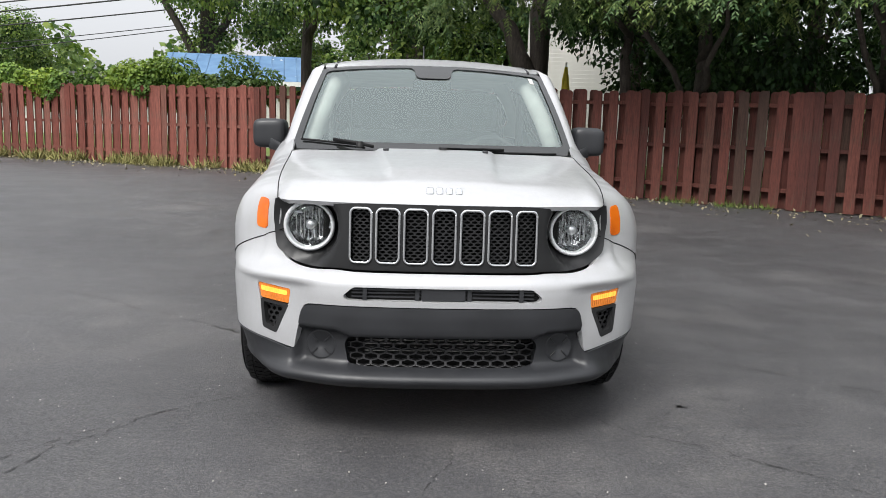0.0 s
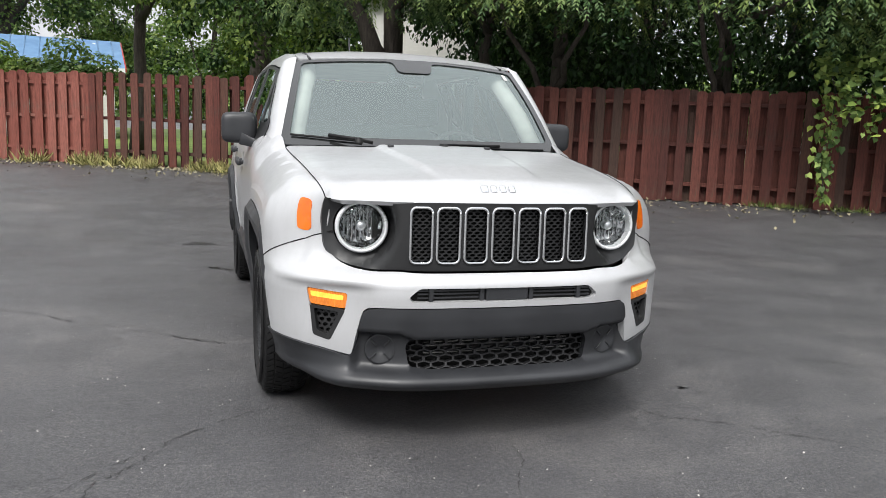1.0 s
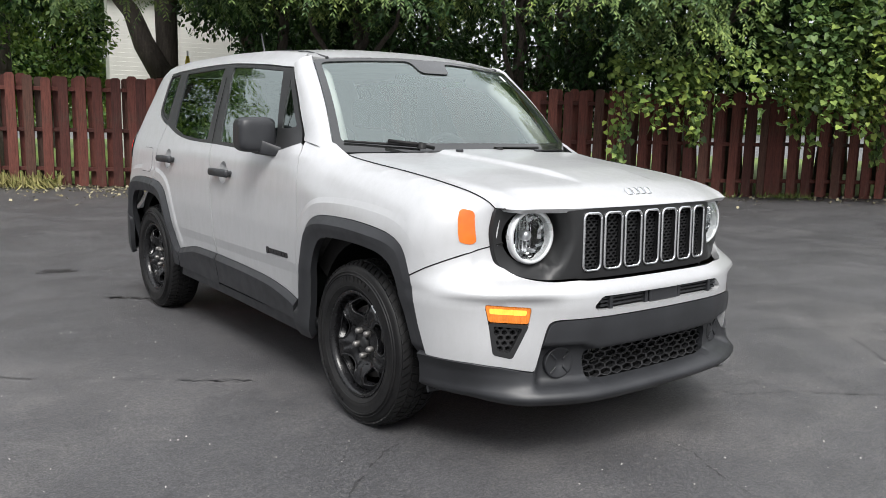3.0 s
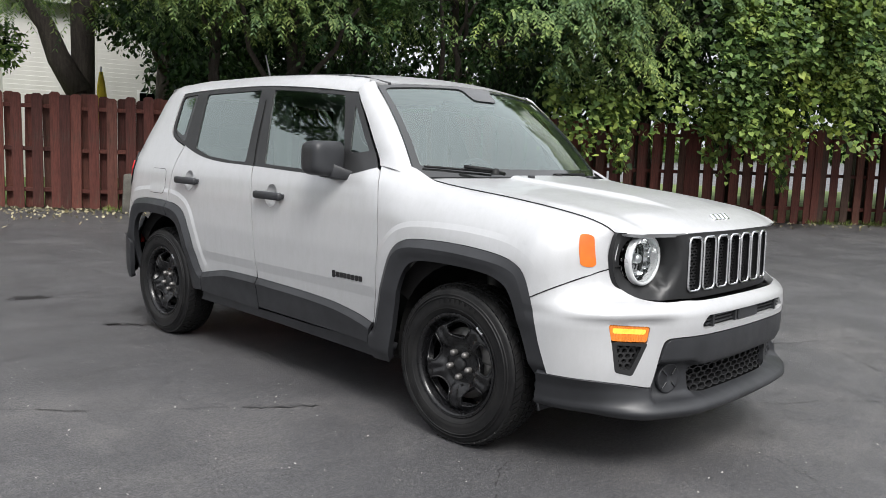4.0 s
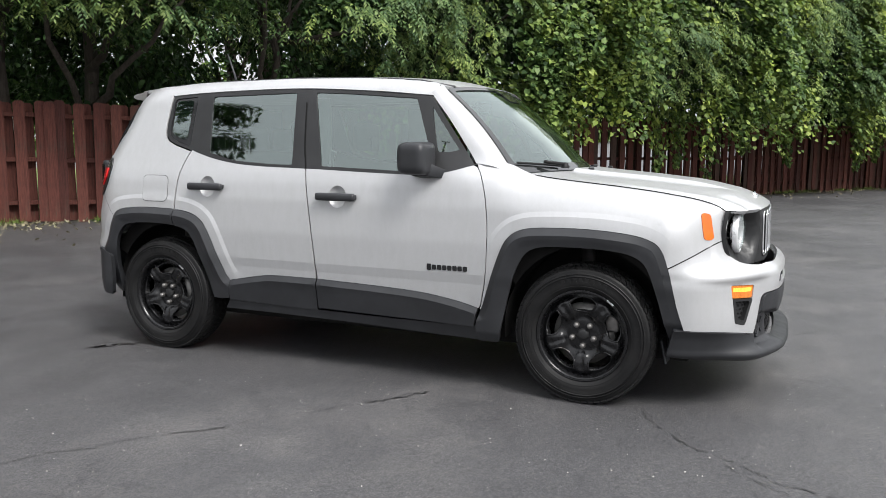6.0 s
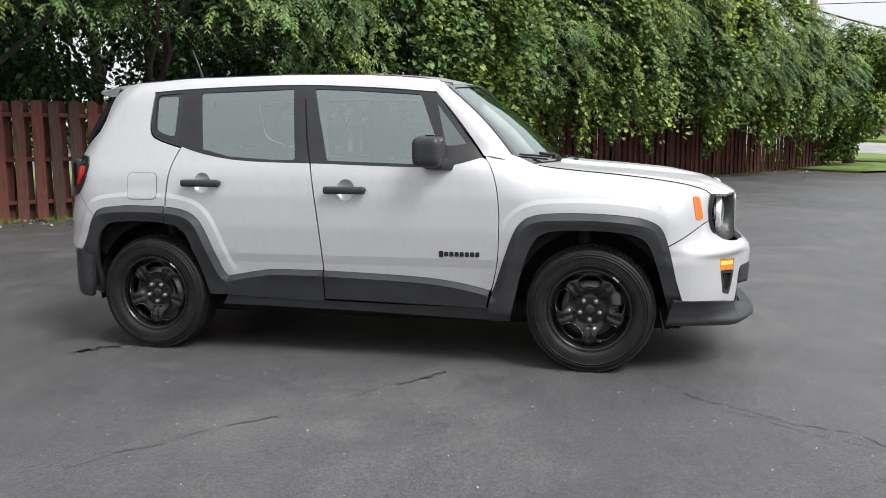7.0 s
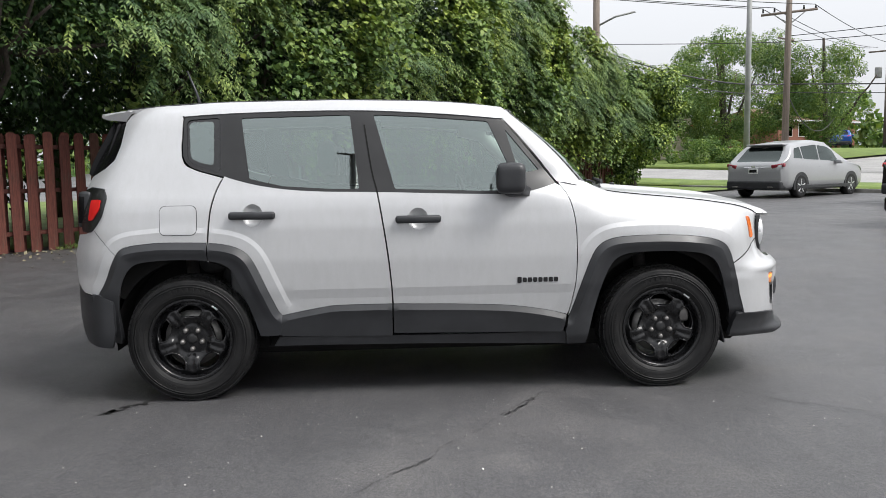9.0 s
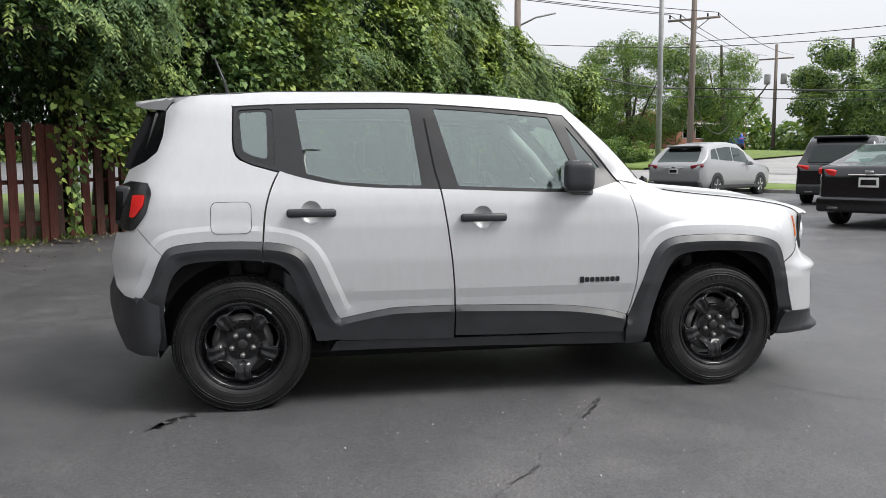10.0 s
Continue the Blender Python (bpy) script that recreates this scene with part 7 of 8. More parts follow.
def street_scene():
    # behind the left fence
    gable_house("low pale house with a blue metal roof behind the fence", pose(-8.15, 24.6, 0.1, 0, 0, 8), 4.3, 5.2, 2.45, 3.38, BLUEROOF, SIDING, trim=REDTRIM)
    gable_house("white clapboard house behind the trees", pose(3.5, 19.6, 0.1, 0, 0, -14), 7.0, 6.0, 4.7, 6.2, GREYROOF, SIDING, windows=((3.2, 1.2, 4.1, 2.4),))
    gable_house("low house with dark shingle roof in the distance", pose(-19.5, 36.5, 0.1, 0, 0, 18), 8.0, 6.0, 2.2, 3.2, GREYROOF, SIDING, lap=False)
    for x in (-5.0, -4.7):
        v = thing("roof_vent", "white capped vent pipe on a blue roof", "vent", "roof vents", m=pose(x, 27.3, 3.12))
        part("pipe", lathe([(0.05, 0), (0.05, 0.26)], 12, Matrix.Rotation(radians(-90), 4, "Y")), WHITE, v)
        part("cap", lathe([(0, 0.34), (0.08, 0.30), (0.08, 0.24), (0.05, 0.24)], 12, Matrix.Rotation(radians(-90), 4, "Y")), WHITE, v)
    u = thing("garden_umbrella", "closed yellow garden umbrella on a pole", "umbrella", m=pose(3.40, 13.6, 0.18))
    part("pole", rod([(0, 0, 0), (0, 0, 2.45)], 0.02, 8), WHITE, u)
    part("canopy", rod([(0, 0, 1.3), (0.02, 0, 1.6), (0, 0, 2.1), (0, 0, 2.35)], 0.16, 9, taper=0.03), YELLOW, u, "folded yellow canopy")
    b = thing("concrete_block", "weathered grey concrete block standing by the fence", "block", m=pose(2.22, 9.22, float(lift(2.2, 9.2)), 0, 3, -32))
    bm = box(-0.33, -0.20, -0.03, 0.33, 0.20, 0.57, 0.03, 2)
    for v in bm.verts:
        v.co += noise.noise_vector(v.co * 4) * 0.016
    part("body", bm, OLDCONC, b)
    part("stub", box(-0.07, -0.06, 0.56, 0.07, 0.06, 0.66, 0.012, 1), OLDCONC, b)

    # verge, road, lawn: strips across the way out, each a little proud of the lot
    e, f = Vector((0.51, -0.86, 0)).normalized(), Vector((0.86, 0.51, 0)).normalized()

    def strip(name, p0, p1, q0, q1, mat, label, cat, up):
        bm = bmesh.new()
        ps, qs = np.arange(p0, p1 + 0.01, (p1 - p0) / max(1, round((p1 - p0) / 2))), np.linspace(q0, q1, 24)
        grid = []
        for p in ps:
            row = []
            for q in qs:
                w = e * p + f * q
                row.append(bm.verts.new((w.x, w.y, float(lift(w.x, w.y)) + up)))
            grid.append(row)
        for i in range(len(ps) - 1):
            for j in range(len(qs) - 1):
                bm.faces.new((grid[i][j], grid[i + 1][j], grid[i + 1][j + 1], grid[i][j + 1])).smooth = True
        for i in (0, len(ps) - 1):
            for j in range(len(qs) - 1):
                a, c = grid[i][j], grid[i][j + 1]
                bm.faces.new((a, c, bm.verts.new(c.co - Vector((0, 0, 0.25))), bm.verts.new(a.co - Vector((0, 0, 0.25)))))
        bmesh.ops.recalc_face_normals(bm, faces=bm.faces[:])
        return solid(name, bm, mat, label, cat, kind="structure")
    strip("kerb", 21.8, 22.0, -40, 17.5, CONCRETE, "pale concrete kerb at the lot's edge", "kerb", 0.12)
    strip("verge", 22.0, 26.8, -40, 30, GRASS, "mown green grass verge beside the street", "grass", 0.10)
    strip("road", 26.8, 34.4, -50, 60, ROADTOP, "pale grey street", "road", 0.02)
    strip("lawn", 34.4, 60.0, 24, 70, GRASS, "mown green lawn across the street", "grass", 0.14)
    strip("yard", 34.4, 75.0, -50, 24, ROADTOP, "pale asphalt yard across the street", "pavement", 0.03)
    strip("corner_verge", 16.9, 22.0, 14.6, 30, GRASS, "rough grass past the fence's end", "grass", 0.06)

    g = thing("shop_building", "long beige flat-roofed building with a red stripe", "building", m=pose(50.0, -12.0, float(lift(50, -12)), 0, 0, -67))
    part("wall", box(-12, 0, -0.5, 9.5, 8, 3.6), BEIGE, g)
    part("red_stripe", box(-12.05, -0.05, 2.62, 9.55, 8.05, 2.95), REDTRIM, g, "red painted stripe")
    part("parapet", box(-12.03, -0.03, 3.6, 9.53, 8.03, 3.9), WHITE, g)
    w = gable_house("red brick bungalow with a tan roof across the street", pose(66.5, -33.5, float(lift(66.5, -33.5)) - 0.1, 0, 0, -62), 12.0, 7.0, 2.7, 3.8, varied("tan_shingles", (0.24, 0.15, 0.10), (0.32, 0.21, 0.15), 5, 0.9, fine=0.3), BRICK, lap=False, windows=((1.0, 1.2, 2.0, 2.2), (3.0, 1.2, 4.6, 2.3)))
    # board fence across the street
    for k in range(16):
        o = Vector((0.862, -0.507, 0)) * 62 + Vector((0.507, 0.862, 0)) * (-23.5 + k * 0.55) + Vector((0, 1, 0))
        part_ob = thing("yard_board", "grey upright yard fence board", "fence", "grey boards across the street", m=pose(o.x, o.y, float(lift(o.x, o.y))))
        part("board", box(-0.02, -0.25, -0.05, 0.02, 0.25, 1.9, 0.01, 1), WOODPOLE, part_ob, m=pose(0, 0, 0, 0, 0, -30))

    def cable(a, b, sag, r=0.018, label="thin black overhead cable sagging between poles"):
        a, b = Vector(a), Vector(b)
        pts = [a.lerp(b, t) - Vector((0, 0, sag * 4 * t * (1 - t))) for t in np.linspace(0, 1, 18)]
        return solid("cable", rod(pts, r, 5), CABLE, label, "cable", "overhead cables")

    # poles
    lp = thing("street_pole", "tall grey tapered steel street pole", "pole", m=pose(28.2, -13.45, float(lift(28.2, -13.4))))
    part("shaft", rod([(0, 0, -0.1), (0, 0, 10.9)], 0.135, 14, taper=0.09), GALV, lp)
    part("base_plate", box(-0.25, -0.25, -0.02, 0.25, 0.25, 0.05, 0.01, 1), GALV, lp)
    up = thing("utility_pole", "weathered wooden utility pole with a crossarm", "pole", "utility poles", m=pose(36.0, -19.0, float(lift(36, -19)), 0, -0.6, 0))
    part("shaft", rod([(0, 0, -0.1), (0, 0, 12.2)], 0.19, 12, taper=0.13), WOODPOLE, up)
    ax = Vector((35.29 - 36.52, -20.28 + 17.94, 0)).normalized()
    zc = 8.2
    part("crossarm", rod([tuple(-ax * 1.35 + Vector((0, 0, zc - 0.06))), tuple(ax * 1.35 + Vector((0, 0, zc + 0.05)))], 0.075, 4), WOODPOLE, up)
    for s in (-1, 1):
        part("brace", rod([tuple(ax * s * 0.8 + Vector((0, 0, zc))), (0, 0, zc - 0.65)], 0.03, 5), GALV, up)
    part("lower_arm", rod([tuple(-ax * 0.5 + Vector((0, 0, zc - 1.25))), tuple(ax * 0.3 + Vector((0, 0, zc - 1.45)))], 0.05, 5), WOODPOLE, up)
    for s in (-1.25, -0.7, 0.7, 1.25):
        part("insulator", rod([tuple(ax * s + Vector((0, 0, zc + 0.05))), tuple(ax * s + Vector((0, 0, zc + 0.28)))], 0.05, 7), GLOSSB, up)
    p3 = thing("utility_pole", "distant wooden utility pole with two grey transformers", "pole", "utility poles", m=pose(66.65, -43.78, float(lift(66, -43))))
    part("shaft", rod([(0, 0, -0.1), (0, 0, 9.8)], 0.19, 10, taper=0.14), WOODPOLE, p3)
    part("crossarm", rod([tuple(-ax * 1.6 + Vector((0, 0, 8.4))), tuple(ax * 1.6 + Vector((0, 0, 8.5)))], 0.09, 4), WOODPOLE, p3)
    for s in (-0.75, 0.75):
        part("transformer", lathe([(0, 0), (0.28, 0.02), (0.30, 0.1), (0.30, 0.9), (0.26, 1.0), (0, 1.02)], 16, Matrix.Translation(tuple(ax * s + Vector((0, 0, 6.0)))) @ Matrix.Rotation(radians(-90), 4, "Y")), GALV, p3, "grey transformer can")
    rp = thing("utility_pole", "wooden pole half hidden in the green, with a lamp arm", "pole", "utility poles", m=pose(27.0, -6.65, float(lift(27.0, -6.65))))
    part("shaft", rod([(0, 0, -0.1), (0, 0, 9.5)], 0.16, 10, taper=0.12), WOODPOLE, rp)
    part("lamp_arm", rod([(0, 0, 6.5), (-0.2, -0.7, 6.85), (-0.45, -1.45, 7.0)], 0.04, 6), GALV, rp)
    w0 = Vector((36.0, -19.0, 0)) + Vector((0, 0, float(lift(36, -19))))
    w3 = Vector((66.65, -43.78, float(lift(66, -43))))
    for s in (-1.25, -0.7, 1.25):
        cable(w0 + ax * s + Vector((0, 0, zc + 0.3)), w3 + ax * s * 1.2 + Vector((0, 0, 8.8)), 0.5, 0.02)
        cable(w0 + ax * s + Vector((0, 0, zc + 0.3)), (22.5 + s * 0.4, 22.0, 10.5), 0.6, 0.02)
    for dz, q in ((0.0, 0.035), (-0.45, 0.02)):
        cable(w0 + Vector((0, 0, 4.55 + dz)), (24.0, -46.0, 5.2 + dz), 0.35, q)
        cable(w0 + Vector((0, 0, 4.55 + dz)), (27.0, -6.65, 6.0 + dz), 0.5, q)
    cable(w0 + Vector((0, 0, 6.7)), (20.0, -48.0, 9.5), 0.5, 0.02)
    cable(w0 + Vector((0, 0, 7.0)), (18.0, -50.0, 10.5), 0.5, 0.02)
    cable(w0 + Vector((0, 0, 6.7)), (40.0, 18.0, 9.8), 0.6, 0.02)
    cable(w0 + Vector((0, 0, 4.2)), (47.0, -28.0, 4.6), 1.6, 0.03)
    # cables over the left houses
    for x0, z0, x1, z1, r in ((-19.6, 5.00, -7.4, 7.45, 0.035), (-19.6, 5.35, -7.4, 7.95, 0.03), (-19.6, 4.45, -7.4, 6.75, 0.03), (-19.6, 3.72, -7.4, 6.0, 0.018), (-19.6, 3.45, -7.4, 5.85, 0.02)):
        cable((x0, 31.6, z0), (x1, 35.9, z1), 0.05, r)
    # the lot's lamp behind the camera's way, seen in the car's windows
    lot = thing("lot_lamp", "tall dark parking lot lamp post with two heads", "lamp post", m=pose(-8.75, 2.2, float(lift(-8.75, 2.2))))
    part("post", rod([(0, 0, -0.05), (0, 0, 7.3)], 0.075, 10), GLOSSB, lot)
    part("footing", lathe([(0, 0.5), (0.22, 0.5), (0.25, 0.46), (0.25, -0.1)], 18, Matrix.Rotation(radians(-90), 4, "Y")), CONCRETE, lot)
    for s in (-1, 1):
        part("lamp_head", box(-0.06, -0.10, -0.025, 0.06, 0.16, 0.025, 0.015, 2), GLOSSB, lot, "flat dark lamp head", m=pose(0, s * 0.16, 7.32, s * 12, 0, 0 if s > 0 else 180))


street_scene()


def plain_car(label, m, L, W, H, paint, kind="suv", glassmat=None, tail=REDLENS):
    """A parked car with its tail at the origin, heading +y."""
    c = thing("parked_car", label, "car", "parked cars", m=m)
    gl = glassmat or DIMGLASS
    if kind == "crossover":
        kind = "suv"
        top = [(0.0, 0.78), (0.03, 0.96), (0.13, 1.06), (0.28, 1.16), (0.60, 1.48), (0.72, 1.565), (1.1, 1.635), (1.9, H), (2.6, H - 0.055), (3.1, 1.47), (3.6, 1.14), (3.78, 1.06), (L - 0.5, 0.95), (L - 0.1, 0.80), (L, 0.66)]
        belt = [(0, 0.98), (0.5, 1.14), (1.5, 1.06), (3.4, 0.99), (L, 0.85)]
        spoiler = (0.50, 1.545, 0.86, 1.60)
    elif kind == "suv":
        spoiler = (0.30, H - 0.085, 0.62, H - 0.02)
        top = [(0.0, 0.86), (0.05, 0.98), (0.16, 1.02), (0.36, H * 0.90), (0.62, H - 0.02), (1.2, H), (2.0, H - 0.005), (2.7, H - 0.08), (3.1, H * 0.86), (3.55, 1.10), (3.7, 1.03), (L - 0.5, 0.95), (L - 0.1, 0.80), (L, 0.66)]
        belt = [(0, 0.95), (0.5, 1.06), (1.5, 1.04), (3.4, 0.98), (L, 0.85)]
    else:
        top = [(0.0, 0.80), (0.04, 0.98), (0.10, 1.03), (0.55, 1.06), (1.0, 1.22), (1.55, H - 0.02), (2.2, H), (2.8, H - 0.05), (3.3, 1.18), (3.65, 1.0), (L - 0.5, 0.90), (L - 0.1, 0.74), (L, 0.62)]
        belt = [(0, 0.95), (0.6, 1.02), (2.0, 0.98), (3.5, 0.94), (L, 0.82)]
    st = sorted({float(y) for y in np.linspace(0, L, 34)} | {y for y, _ in top})

    def section(y):
        zt, zb = tab(y, top), tab(y, belt)
        zb = min(zb, zt - 0.02)
        end = 1 - (0.10 if kind == "suv" else 0.16) * max(0, 1 - y / 0.40) ** 2 - 0.16 * max(0, (y - L + 0.6) / 0.6) ** 2
        w = W / 2 * end
        cab = np.clip((zt - zb) / 0.45, 0, 1)
        wr = w * (1 - 0.22 * cab)
        low = 0.24 + 0.10 * max(0, 1 - y / 0.25) + 0.06 * max(0, (y - L + 0.3) / 0.3)
        return [(0, low), (w * 0.86, low), (w * 0.97, low + 0.10), (w, 0.52), (w * 0.985, 0.72), (w * 0.99, (0.72 + zb) / 2), (w * 0.955, zb), (w * 0.955 + (wr - w * 0.955) * 0.5, zb + (zt - 0.06 * cab - zb) * 0.5), (wr, zt - 0.07 * cab), (wr * 0.93, zt - 0.02 * cab), (wr * 0.6, zt), (0, zt + 0.008)]
    bm = bmesh.new()
    rows = []
    for y in st:
        p = section(y)
        ring = p + [(-x, z) for x, z in reversed(p[1:-1])]
        rows.append([bm.verts.new((x, y, z)) for x, z in ring])
    k = len(rows[0])
    for a, b in zip(rows[:-1], rows[1:]):
        for i in range(k):
            bm.faces.new((a[i], a[(i + 1) % k], b[(i + 1) % k], b[i])).smooth = True
    bm.faces.new(rows[0])
    bm.faces.new(rows[-1])
    bmesh.ops.recalc_face_normals(bm, faces=bm.faces[:])
    part("body", bm, paint, c)

    def skin(y, q, s, proud):
        """A place on the cabin's side: q from the belt (0) to the roof's edge (1)."""
        out = []
        for yy, qq in zip(np.atleast_1d(y), np.atleast_1d(q)):
            p = section(float(yy))
            x, z = np.interp(qq, [0, 0.5, 1], [p[6][0], p[7][0], p[8][0]]), np.interp(qq, [0, 0.5, 1], [p[6][1], p[7][1], p[8][1]])
            out.append((s * (x + proud), yy, z))
        return np.array(out)
    y0, y1 = (0.55, 3.2) if kind == "suv" else (0.95, 3.2)
    for s in (-1, 1):
        cuts = [y0, y0 + 0.55, (y0 + y1) / 2 + 0.15, y1] if kind == "suv" else [y0 + 0.1, y0 + 1.0, y1]
        for a, b in zip(cuts[:-1], cuts[1:]):
            lo = 0.12
            poly = [(a + 0.03, lo), (b - 0.03, lo), (b - (0.25 if b == y1 else 0.03), 0.86), (a + (0.25 if a == cuts[0] else 0.03), 0.86)]
            part("side_window", sheet(soften(poly, 0.05), lambda y, q, s=s: skin(y, q, s, 0.006), 0.12, rim=0.004, out=(s, 0, 0)), gl, c, "dark side window")
        part("sill_trim", box(-0.02, 0.9, -0.05, 0.02, L - 1.0, 0.05, 0.01, 1), CLAD, c, m=pose(s * (W / 2 - 0.005), 0, 0.33))
        for y in (0.95, L - 0.95):
            wm = new("wheel")
            wm.parent, wm.matrix_basis = c, pose(s * (W / 2 - 0.10), y, 0.35, 0, 0, 0 if s < 0 else 180)
            part("tyre", lathe([(0.22, -0.10), (0.30, -0.115), (0.345, -0.09), (0.352, 0), (0.34, 0.1), (0.22, 0.1)], 28), RUBBER, wm)
            part("rim", lathe([(0, -0.085), (0.06, -0.09), (0.08, -0.075), (0.20, -0.09), (0.225, -0.105), (0.225, 0.05)], 28), GLOSSB, wm)
            for j in range(5):
                part("spoke", box(-0.105, -0.025, 0.03, -0.085, 0.025, 0.215, 0.008, 1), SATIN, wm, m=Matrix.Rotation(radians(72 * j), 4, "X"))
            arc = [(0.41 * math.cos(math.pi * j / 16), 0.41 * math.sin(math.pi * j / 16)) for j in range(17)]
            part("wheel_arch", sheet([(y + a, 0.35 + b) for a, b in arc] + [(y - 0.41, 0.25), (y + 0.41, 0.25)], lambda yy, z, s=s: np.c_[np.full(len(yy), s * (W / 2 + 0.004)), yy, z], 0.08, rim=0.05, out=(s, 0, 0)), DARK if kind != "suv" else CLAD, c)
    # tail
    def back(x, z, proud=0.012):
        ys = np.array([np.interp(zz, [q[1] for q in top if q[0] < 1.3], [q[0] for q in top if q[0] < 1.3]) if zz > top[0][1] else 0 for zz in z])
        return np.c_[x, ys - proud, z]
    if kind == "suv":
        part("rear_window", sheet(soften([(-W * 0.36, 1.08), (W * 0.36, 1.08), (W * 0.30, min(H * 0.91, 1.50)), (-W * 0.30, min(H * 0.91, 1.50))], 0.06), back, 0.08, rim=0.004, out=(0, -1, 0)), gl, c, "dark rear window")
        part("rear_spoiler", box(-W * 0.31, spoiler[0], spoiler[1], W * 0.31, spoiler[2], spoiler[3], 0.025, 2), paint, c)
    else:
        part("rear_window", sheet(soften([(-W * 0.37, 1.10), (W * 0.37, 1.10), (W * 0.30, H - 0.06), (-W * 0.30, H - 0.06)], 0.05), back, 0.08, rim=0.004, out=(0, -1, 0)), gl, c, "dark rear window")
    part("rear_bumper", box(-W * 0.46, -0.06, 0.26, W * 0.46, 0.30, 0.52, 0.06, 3), CLAD if kind == "suv" else paint, c)
    for s in (-1, 1):
        part("tail_lamp", box(-0.21 if tail is HAZE else -0.15, -0.03, -0.055, 0.17, 0.32 if tail is HAZE else 0.20, 0.055, 0.03, 3), tail, c, "red tail lamp", m=pose(s * (W / 2 - 0.20), 0.06, 0.95 if kind == "suv" else 0.93, 0, s * -8, s * 14))
        part("mirror", box(-0.10, -0.07, -0.06, 0.10, 0.07, 0.07, 0.04, 2), paint, c, m=pose(s * (W / 2 + 0.06), L - 1.85, 1.05))
        part("exhaust_trim", box(-0.09, -0.070, -0.022, 0.09, -0.03, 0.022, 0.012, 2), STEEL, c, m=pose(s * W * 0.30, 0, 0.33))
    pl = part("number_plate", box(-0.155, -0.035, -0.08, 0.155, -0.02, 0.08, 0.008, 1), WHITE, c, "plate with a pale frame", m=pose(0, 0.0, 0.80 if kind == "suv" else 0.76))
    part("plate_bar", box(-0.12, -0.04, -0.045, 0.12, -0.036, 0.045), GLOSSB, pl)
    part("tail_badge", box(-0.07, -0.03, -0.022, 0.07, -0.012, 0.022, 0.01, 2), CHROME, c, m=pose(0, 0.0, 0.93))
    part("tail_trim", box(-0.33, -0.03, -0.014, 0.33, -0.010, 0.014, 0.006, 1), CHROME, c, m=pose(0, 0.0, 0.90 if kind == "suv" else 0.88))
    return c


HAZE = varied("smoked_red_lens", (0.16, 0.010, 0.02), (0.24, 0.018, 0.03), 8, 0.15, 0.2, coat=0.6)
BLACKP = make_paint("black_paint", (0.012, 0.012, 0.014), 0.2)
PALEP = make_paint("pale_silver_paint", (0.33, 0.335, 0.345), 0.30)
BLUEP = make_paint("blue_paint", (0.02, 0.08, 0.35))
plain_car("silver mid-size suv parked with its tail this way", pose(18.0, -9.12, float(lift(18.0, -9.12)), 0, 0, -147), 4.80, 1.92, 1.72, PALEP, "crossover", tail=HAZE)
plain_car("black full-size suv parked beside a black sedan", pose(12.85, -10.86, float(lift(12.85, -10.9)), 0, 0, -140), 4.95, 2.0, 1.76, BLACKP)
plain_car("glossy black sedan parked with its tail this way", pose(6.62, -6.86, float(lift(6.62, -6.86)), 0, 0, -148), 4.9, 1.80, 1.45, BLACKP, "sedan", glassmat=GLASS)
plain_car("small blue car parked across the street", pose(61.6, -36.6, float(lift(61.6, -36.6)) + 0.03, 0, 0, -121), 4.3, 1.78, 1.5, BLUEP, "suv")


# ---- cracks, stains and litter on the asphalt ----
TAR = varied("dark_crack_fill", (0.024, 0.024, 0.025), (0.052, 0.051, 0.051), 30, 0.6)
OIL = varied("dark_oil_stain", (0.010, 0.010, 0.011), (0.034, 0.034, 0.035), 14, 0.35, 0.5)


def ribbon(points, w, seed, mat, label, name="crack"):
    """A thin crooked strip lying on the ground."""
    rng = random.Random(seed)
    pts = curve(points, 10)
    bm = bmesh.new()
    left, right = [], []
    for i, (x, y) in enumerate(pts):
        a, b = pts[max(0, i - 1)], pts[min(len(pts) - 1, i + 1)]
        d = Vector((b[0] - a[0], b[1] - a[1])).normalized()
        k = (0.75 if name == "crack" else 0.9) * w * (0.12 + 0.9 * rng.random()) * min(1, 0.25 + min(i, len(pts) - 1 - i) * 0.35)
        ox, oy = rng.uniform(-1, 1) * w * 1.6, rng.uniform(-1, 1) * w * 1.6
        x, y = x + ox, y + oy
        for side, row in ((1, left), (-1, right)):
            px, py = x - d.y * k * side, y + d.x * k * side
            row.append(bm.verts.new((px, py, float(lift(px, py)) + 0.004)))
    for i in range(len(pts) - 1):
        if name == "crack" and math.sin(i * 0.55 + seed) + math.sin(i * 1.37 + seed * 2) < -1.0:
            continue
        bm.faces.new((left[i], right[i], right[i + 1], left[i + 1]))
    bmesh.ops.delete(bm, geom=[v for v in bm.verts if not v.link_faces], context="VERTS")
    bmesh.ops.recalc_face_normals(bm, faces=bm.faces[:])
    for f in bm.faces:
        if f.normal.z < 0:
            f.normal_flip()
    if sum(f.normal.z for f in bm.faces) < 0:
        bmesh.ops.reverse_faces(bm, faces=bm.faces[:])
    return solid(name, bm, mat, label, name, "cracks in the asphalt", kind="structure")


